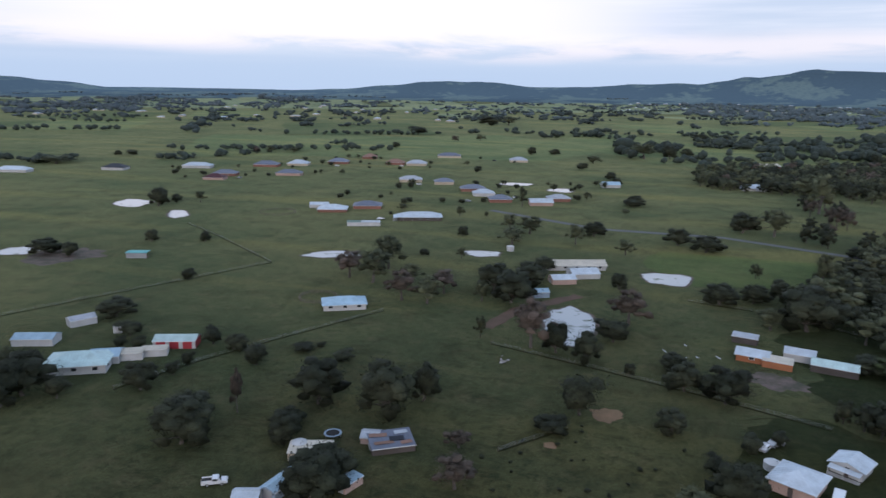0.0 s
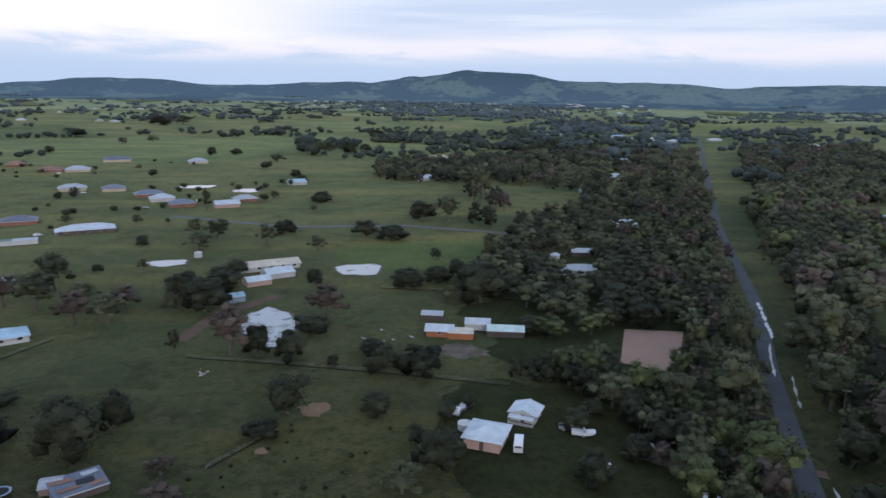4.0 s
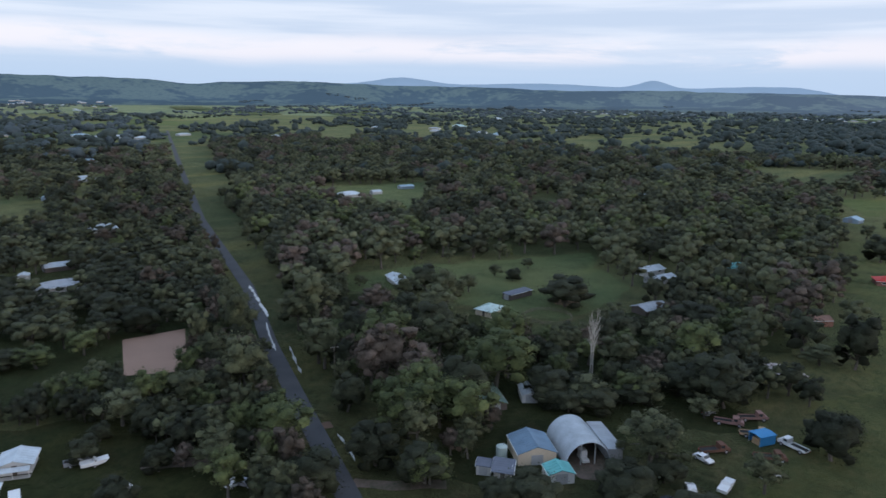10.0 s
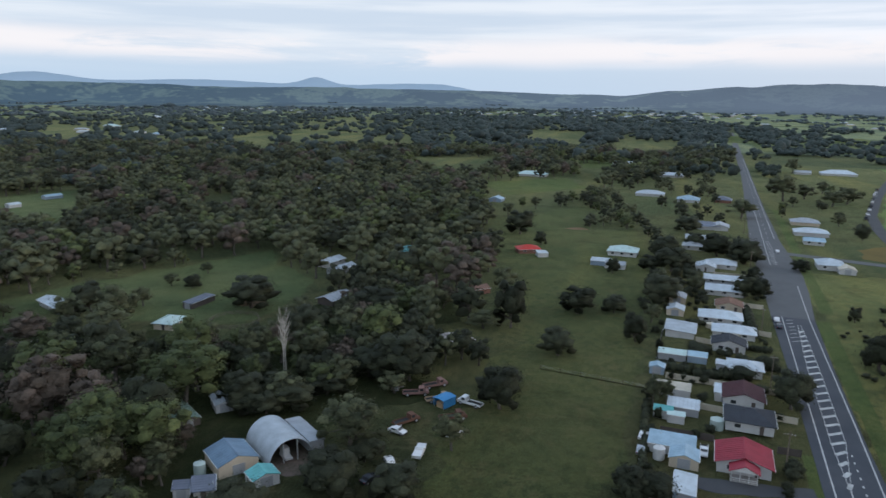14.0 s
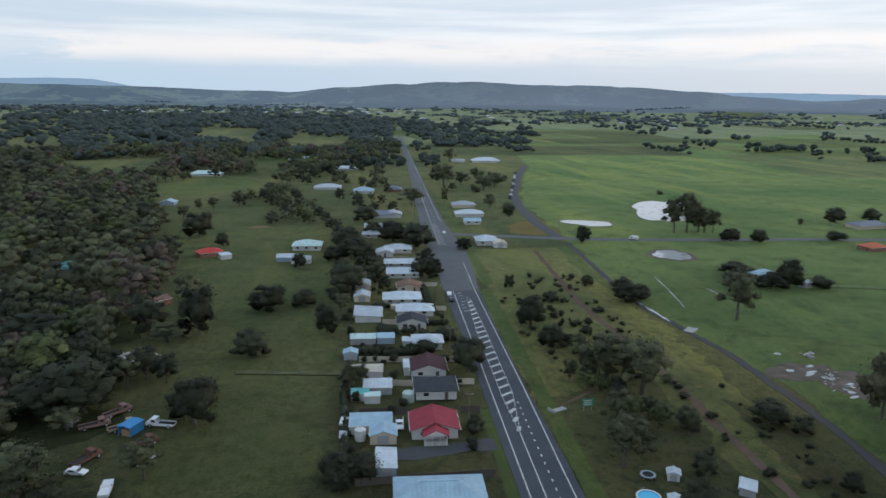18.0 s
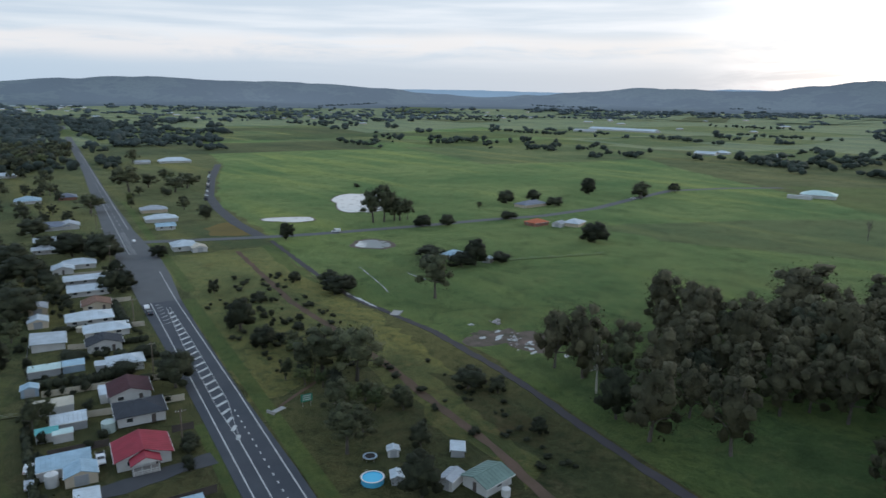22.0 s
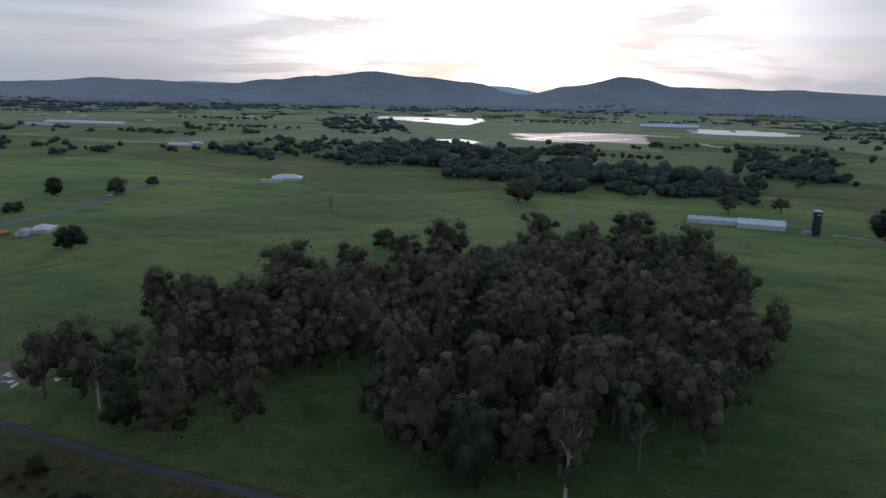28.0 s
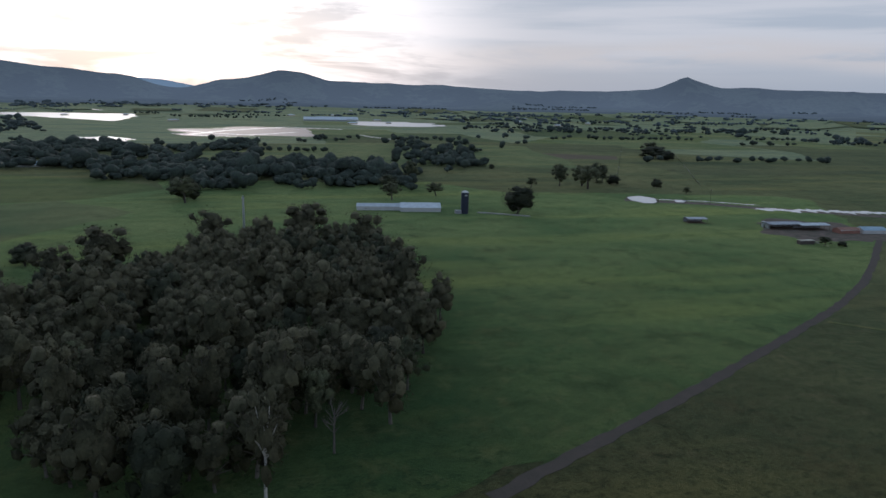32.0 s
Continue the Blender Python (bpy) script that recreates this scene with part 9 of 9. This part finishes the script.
for i in range(86):
    az = FIELD_RNG.uniform(96, 226) if i % 3 else FIELD_RNG.uniform(-50, 30)
    r = 900 + 1850 * FIELD_RNG.random() ** 1.1
    turn = 98 if az > 60 else 62
    # past 2100 m more fields take the colour with haze painted in
    k = FIELD_RNG.choice(([1, 2, 3, 3, 5, 5, 2] if az > 60 else [0, 0, 3, 3, 5]) if r > 2100 else [0, 1, 2, 4, 0, 0])
    pts_ = far_field(az, r, FIELD_RNG.uniform(120, 420), FIELD_RNG.uniform(120, 360), turn + FIELD_RNG.uniform(-8, 8), k, 0.04 + 0.002 * i)
    if i % 2 == 0:
        s_ = Shape()
        a, b = Vector(pts_[3]), Vector(pts_[5])
        for j in range(int((b - a).length / 11)):
            q = a + (b - a) * (j * 11 / (b - a).length)
            if FIELD_RNG.random() < 0.75 and free(q.x, q.y, 6):
                far_tree(s_, FIELD_RNG, q.x + FIELD_RNG.gauss(0, 3), q.y + FIELD_RNG.gauss(0, 3), FIELD_RNG.uniform(9, 16), FIELD_RNG.uniform(7, 12))
        if s_.v:
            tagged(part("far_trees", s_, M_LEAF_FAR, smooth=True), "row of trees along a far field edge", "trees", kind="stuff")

scatter([(94.2, 312.1), (194.4, 350), (119.9, 207), (98.1, 213.6), (72.4, 220.5)], 24, (9, 15), (7, 12), "dgg", 18, 0.62, stuff=DW)
scatter([(52.1, 181.9), (80.6, 178.1), (99.1, 167.1), (79.7, 129.9), (60.6, 127.9), (65.6, 146.6), (53.6, 155.9)], 46, (6, 10), (6, 11), "dddg", 19, 0.48, stuff=DW)
scatter([(277.2, 103.3), (255.7, 63.7), (209.2, 50.3), (188, 28.7), (185, 50.6), (167.3, 58.6), (168.9, 66.3)], 50, (7, 11), (7, 12), "gdd", 20, 0.5, stuff=DW)

scatter([(240.8, 264.9), (294.9, 168.5), (297.3, 92.7), (236.4, 64.5), (182.1, 73), (181.5, 116.3), (180.8, 167.9), (190.3, 211)], 34, (6, 10), (6, 10), "gldg", 90, 0.9, stuff=OW)
scatter([(640.4, 123.4), (751.8, 29.3), (453.2, -21.9), (310.5, -9.5), (343.7, 31.7), (438.6, 75.9)], 22, (7, 11), (7, 11), "ggdl", 91, 0.9, stuff=OW)
far_wood("far_trees", FS, [(1425.9, -1229.7), (1008.6, -1510.8), (441.5, -1132), (377.1, -969.2), (714.6, -1071.7), (967.9, -1041.6), (1198, -1032.8)], 90, (9, 15), (8, 13), 92, 0.0, None, 4)
far_wood("far_trees", FS, [(1205.5, -721.7), (808.1, -695.8), (424.9, -764.2), (327.7, -826.6), (353.1, -889.6), (476.8, -856.5), (929.4, -800.7), (1346, -819.6)], 90, (8, 14), (8, 13), 93, 0.0, None, 4)
far_wood("far_trees", FS, [(-760.3, -2894.6), (-2248.2, -3076.3), (-972.9, -1321.3), (-886.2, -1508.6), (-615.7, -1864.4)], 170, (9, 15), (8, 13), 94, 0.1, None, 3)
far_wood("far_trees", FS, [(543, -1011.3), (405.6, -1115.4), (266.3, -925), (239.6, -830.7), (348, -863.3), (418.2, -775.3)], 70, (9, 14), (8, 12), 95, 0.0, None, 4)
far_wood("far_woodland", FW, [(2127.8, -4008.9), (1579.1, -7333.5), (998.1, -4630.3), (1532, -2882)], 400, (14, 22), (8, 12), 96, 0.05, None, 2)
far_wood("far_woodland", FW, [(2460.8, -881.9), (2801.1, -1283.6), (2338.3, -1990), (1750.9, -1492.9), (1810.7, -1110), (1955.7, -897.6)], 260, (10, 16), (9, 13), 97, 0.0, None, 3)
far_wood("far_woodland", FW, [(65.4, -600.4), (-2.5, -641.2), (-136.1, -676.4), (-122.4, -605.9), (-2.4, -578.2)], 110, (9, 15), (9, 14), 98, 0.0, None, 5)

scatter([(243, 919.7), (494.6, 1242.9), (171.4, 411.6), (165.5, 460.6), (174.4, 584.4)], 110, (9, 14), (9, 14), "dgdd", 100, 0.5, stuff=DW)
scatter([(44.7, 658), (94.7, 658.3), (167.3, 700.9), (190.8, 658.9), (142.1, 589.7), (86.2, 594.6), (41.3, 600.9)], 34, (8, 12), (7, 10), "ddg", 101, 0.5, stuff=DW)
scatter([(97.6, 531), (138.2, 572.7), (103.2, 392.5), (76, 370.7)], 14, (8, 12), (9, 14), "bgd", 102, 0.5, stuff=DW)
scatter([(88.9, 274.1), (135.4, 319.1), (85.6, 191), (72.8, 207.9)], 16, (9, 14), (7, 11), "ddg", 103, 0.6, stuff=DW)
scatter([(103.9, 408), (165.1, 395.4), (135.4, 319.1), (97.1, 318.7)], 24, (7, 11), (7, 10), "ddg", 104, 0.55, stuff=DW)

# ---- the far plain: fields, belts and lone trees below the hills ----
PLAIN_RNG = random.Random(404)
for i in range(110):
    az = PLAIN_RNG.uniform(-52, 232)
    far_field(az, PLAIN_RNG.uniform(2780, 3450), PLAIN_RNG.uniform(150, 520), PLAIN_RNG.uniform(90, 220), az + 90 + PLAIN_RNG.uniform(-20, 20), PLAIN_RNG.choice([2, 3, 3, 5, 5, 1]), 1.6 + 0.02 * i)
for i in range(95):
    s_ = Shape()
    az, r = PLAIN_RNG.uniform(-52, 232), 2650 + 1500 * PLAIN_RNG.random()
    x, y = r * math.sin(radians(az)), r * math.cos(radians(az))
    turn = radians(az + 90 + PLAIN_RNG.gauss(0, 25))
    long = PLAIN_RNG.choice([60, 120, 250, 420])
    for j in range(int(long / 9) + 2):
        u, v = PLAIN_RNG.uniform(-0.5, 0.5) * long, PLAIN_RNG.gauss(0, 14)
        far_tree(s_, PLAIN_RNG, x + u * math.sin(turn) + v * math.cos(turn), y + u * math.cos(turn) - v * math.sin(turn), PLAIN_RNG.uniform(9, 19), PLAIN_RNG.uniform(6, 12))
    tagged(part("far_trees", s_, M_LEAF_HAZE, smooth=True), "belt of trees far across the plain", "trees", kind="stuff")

# trees between the town blocks
scatter([(782.8, 26.8), (894.4, -116.8), (605.8, -97.7), (378.3, -72.9), (352.3, -56), (421.9, -47), (589.4, -12.8)], 46, (7, 11), (7, 11), "dgdg", 110, 0.6, stuff=OW)
scatter([(641.5, 45.3), (591.6, -4.1), (389.5, -33.9), (293.5, -17.8), (368.4, -0.9), (484.7, 25.4)], 26, (7, 11), (6, 10), "dgd", 111, 0.7, stuff=OW)
scatter([(596.4, -135.7), (728.2, -216.2), (579.5, -203.4), (401.6, -119.3), (407.2, -99.4)], 14, (6, 10), (6, 10), "lgs", 112, 0.7)
scatter([(341.8, 2.6), (398.4, -33.3), (307.4, -42.4), (229.2, -22.4), (260, -5.4)], 12, (6, 10), (6, 9), "dgs", 113, 0.9)
scatter([(298.9, -105.4), (218.4, -103.2), (149.4, -94.6), (146, -82.6), (198.6, -86)], 24, (2, 5), (2, 4), "sds", 114, 0.7)
far_wood("far_woodland", FW, [(76.1, 1376.2), (254.5, 1406.1), (365.6, 1110.6), (259, 752.7), (180.7, 726.5), (134.9, 928.9), (58.5, 1087.8)], 130, (9, 14), (8, 12), 115, 0.15, None, 4)
far_wood("far_woodland", FW, [(-384.7, 1417), (-46.4, 1384.7), (278.7, 1334.6), (245.3, 1171.9), (-38.6, 1154.1), (-332.4, 1222.5)], 120, (9, 15), (8, 12), 116, 0.1, None, 3)
far_wood("far_trees", FS, [(-1007.1, 1732.8), (-443.2, 2308.4), (248.7, 1960.9), (207.5, 1631.7), (-312.4, 1623.5), (-779.1, 1336.9)], 160, (9, 15), (8, 12), 117, 0.1, None, 3)

# ---- roadside rows and garden shrubs ----
def row(a, b, n, w, h, kinds, seed, spread=1.5):
    rng = random.Random(seed)
    a, b = Vector(a), Vector(b)
    for i in range(n):
        p = a + (b - a) * ((i + rng.uniform(0.2, 0.8)) / n)
        plant(p.x + rng.gauss(0, spread), p.y + rng.gauss(0, spread), rng.uniform(*w), rng.uniform(*h), rng.choice(kinds))


row((71, 88), (140, 219), 26, (6, 9), (7, 11), "ggbld", 41, 2.0)
row((66, 92), (130, 222), 20, (6, 9), (6, 10), "gbdld", 42, 2.0)
row((140, 219), (225, 388), 26, (6, 10), (7, 12), "ggbd", 43, 2.0)
row((122, 130), (190, 255), 16, (6, 10), (7, 12), "gddb", 44, 2.5)
row((195, 262), (300, 460), 24, (6, 10), (8, 12), "gggd", 45, 3)
for i, (a, b, n) in enumerate((((202.9, -19.5), (198.7, -34.4), 8), ((198.6, -35.3), (196.1, -41.8), 5), ((208.9, -45.3), (205.1, -52.8), 5), ((217.7, -30.9), (214.5, -42.7), 6), ((251.2, -50.7), (225.9, -53.8), 5), ((155.6, -15.5), (185.9, -16.3), 5), ((330.4, -64.6), (282.1, -61.6), 6), ((214.4, -18.3), (304, -32.3), 7), ((372.8, -56.8), (364.1, -74.1), 6), ((140.9, -10.3), (123, -9.5), 4))):
    row(a, b, n, (2.2, 4.2), (1.8, 4.0), "sds", 60 + i, 0.6)


def hedge(a, b, w, h, seed):
    """A clipped dark hedge between gardens."""
    rng = random.Random(seed)
    a, b = Vector(a), Vector(b)
    s = Shape()
    n = max(2, int((b - a).length / (w * 0.6)))
    for i in range(n + 1):
        p = a + (b - a) * i / n
        c = (p.x + rng.gauss(0, 0.15), p.y + rng.gauss(0, 0.15), h * 0.48)
        blob(s, rng, c, w * 0.6, 1, h / w, True)
        leaves(s, rng, c, w * 0.66, 60, 0.16, h / w, True)
    tagged(part("hedge", s, M_LEAF_DARK), "dense dark green hedge between back yards", "hedge")


for i, (a, b, w, h) in enumerate((((200.5, -20.8), (199.3, -26.9), 2.6, 2.6), ((196.4, -29.3), (197.7, -42.9), 2.4, 2.6), ((210.8, -42.7), (207.3, -51.2), 2.6, 3.0), ((211.6, -19.9), (213.3, -32), 2.0, 2.2), ((174.5, -14.3), (141, -11.5), 1.6, 1.6), ((267.4, -54.6), (237.8, -52), 2.6, 2.6), ((225.4, -43.5), (222.7, -53.7), 2.0, 2.0), ((248.8, -31.7), (246.4, -40.9), 1.4, 1.5), ((285.5, -34.9), (305.1, -43.6), 2.2, 2.6))):
    hedge(a, b, w, h, 200 + i)
plant_all([(364.8, -58, 15.3, 12.4), (353.1, -68.2, 13.1, 12.1), (286.8, -57.1, 8.3, 10), (325.5, -32.4, 15.3, 12.2), (275, -23.1, 11.6, 12.4), (214.4, -30.7, 5.5, 3.5), (173.3, -43.4, 2.1, 1.7), (173.3, -45.7, 2.8, 2.3), (129.4, -8.5, 7, 6.9), (143.5, -41.8, 3.6, 3.4), (315.4, -66.6, 6.9, 7.1), (383.6, -49.5, 9.6, 8.5), (428.9, -49.8, 14.2, 10.8)], "ddddgsssdsddd")
scatter([(-215, 395), (-120, 385), (-50, 465), (-15, 600), (-110, 590), (-205, 570)], 34, (3, 8), (2.5, 7), "ssg", 301, 0.9)
scatter([(-430, 495), (-345, 490), (-290, 545), (-120, 755), (-225, 795), (-320, 740), (-440, 600)], 34, (3, 8), (2.5, 6), "ssg", 302, 0.9)
scatter([(140, -12), (330, -34), (330, -60), (135, -40)], 46, (2, 4.5), (1.8, 4), "sss", 303, 0.8)
scatter([(-180, 140), (-120, 180), (-118, 150), (-160, 125)], 12, (4, 9), (4, 7), "sgs", 304, 0.7)
# scrub on the old railway strip
scatter([(196.3, -89.2), (168.4, -98.5), (136.7, -91.7), (122, -76), (145.9, -75.5), (170.4, -77.3)], 16, (5, 8), (4, 8), "gls", 74, 0.5)
scatter([(247, -75.4), (290.4, -126.8), (190.3, -111.2), (137.2, -104.6), (94.1, -95.9), (115, -88.2), (163, -99.1), (163.2, -74)], 90, (1.4, 3.8), (0.8, 2.4), "s", 71, 0.5)
scatter([(158.4, -116.1), (129.7, -117.7), (85.5, -106.4), (91.3, -96.4), (124.8, -105.9)], 26, (1.2, 2.6), (0.7, 1.6), "s", 72, 0.5)
scatter([(-36.5, 135), (-13.6, 153.8), (16, 151.5), (16, 123.4), (-25.6, 118.8)], 20, (0.8, 1.8), (0.5, 1.2), "s", 73, 0.5)


def far_house(x, y, az, w, l, rc, wc):
    """A house a long way off: walls and roof only."""
    ob = thing("house", "distant %s house with a %s roof" % (WALL_WORD[wc], ROOF_WORD[rc]), "house", pose(x, y, height(x, y) - 0.5, 0, 0, az))
    part("wall", Shape().box(0, 0, -1, w, l, 4.4), WALL[wc], ob)
    part("roof", roof_shape("hip", w, l, 3.4, 0.6, 0.2 * min(w, l)), ROOF[rc], ob)


TOWNS = [(-3, 26, 2900, 3750, 80, 1), (76, 101, 2950, 3500, 90, 2), (58, 71, 3000, 3400, 46, 3), (-47, -10, 1700, 2900, 26, 4), (100, 150, 1900, 3200, 34, 5), (150, 215, 1700, 3200, 20, 6), (35, 70, 900, 1700, 16, 7), (14, 34, 1150, 1500, 9, 8)]
for a0, a1, r0, r1, n, sd in TOWNS:
    rng = random.Random(sd)
    walls, roofs = Shape(), [Shape() for _ in range(3)]
    for i in range(n):
        a, r = radians(rng.uniform(a0, a1)), rng.uniform(r0, r1)
        x, y, turn, w, l = r * math.sin(a), r * math.cos(a), rng.uniform(0, 180), rng.uniform(10, 15), rng.uniform(14, 30)
        if r1 < 2900:
            far_house(x, y, turn, w, l, rng.choice(["white", "white", "grey", "blue", "mint", "slate"]), rng.choice(["white", "cream", "white"]))
            continue
        m = pose(x, y, height(x, y) - 0.5, 0, 0, turn)
        for shape, src in ((walls, Shape().box(0, 0, -1, w, l, 4.4)), (rng.choice(roofs), roof_shape("hip", w, l, 3.4, 0.6, 0.2 * min(w, l)))):
            shape.add([m @ Vector(v) for v in src.v], src.f)
    if walls.v:  # a town too far off to count its houses
        town = thing("far_town", "pale roofs of a town scattered far across the plain", "town", kind="stuff")
        part("wall", walls, WALL["cream"], town)
        for shape, rc in zip(roofs, ("white", "white", "grey")):
            part("roof", shape, ROOF[rc], town)

# trees that were built but found no place
for group_ in KINDS.values():
    for src in group_:
        if src.name not in USED:
            for o in (*src.children_recursive, src):
                bpy.data.objects.remove(o)
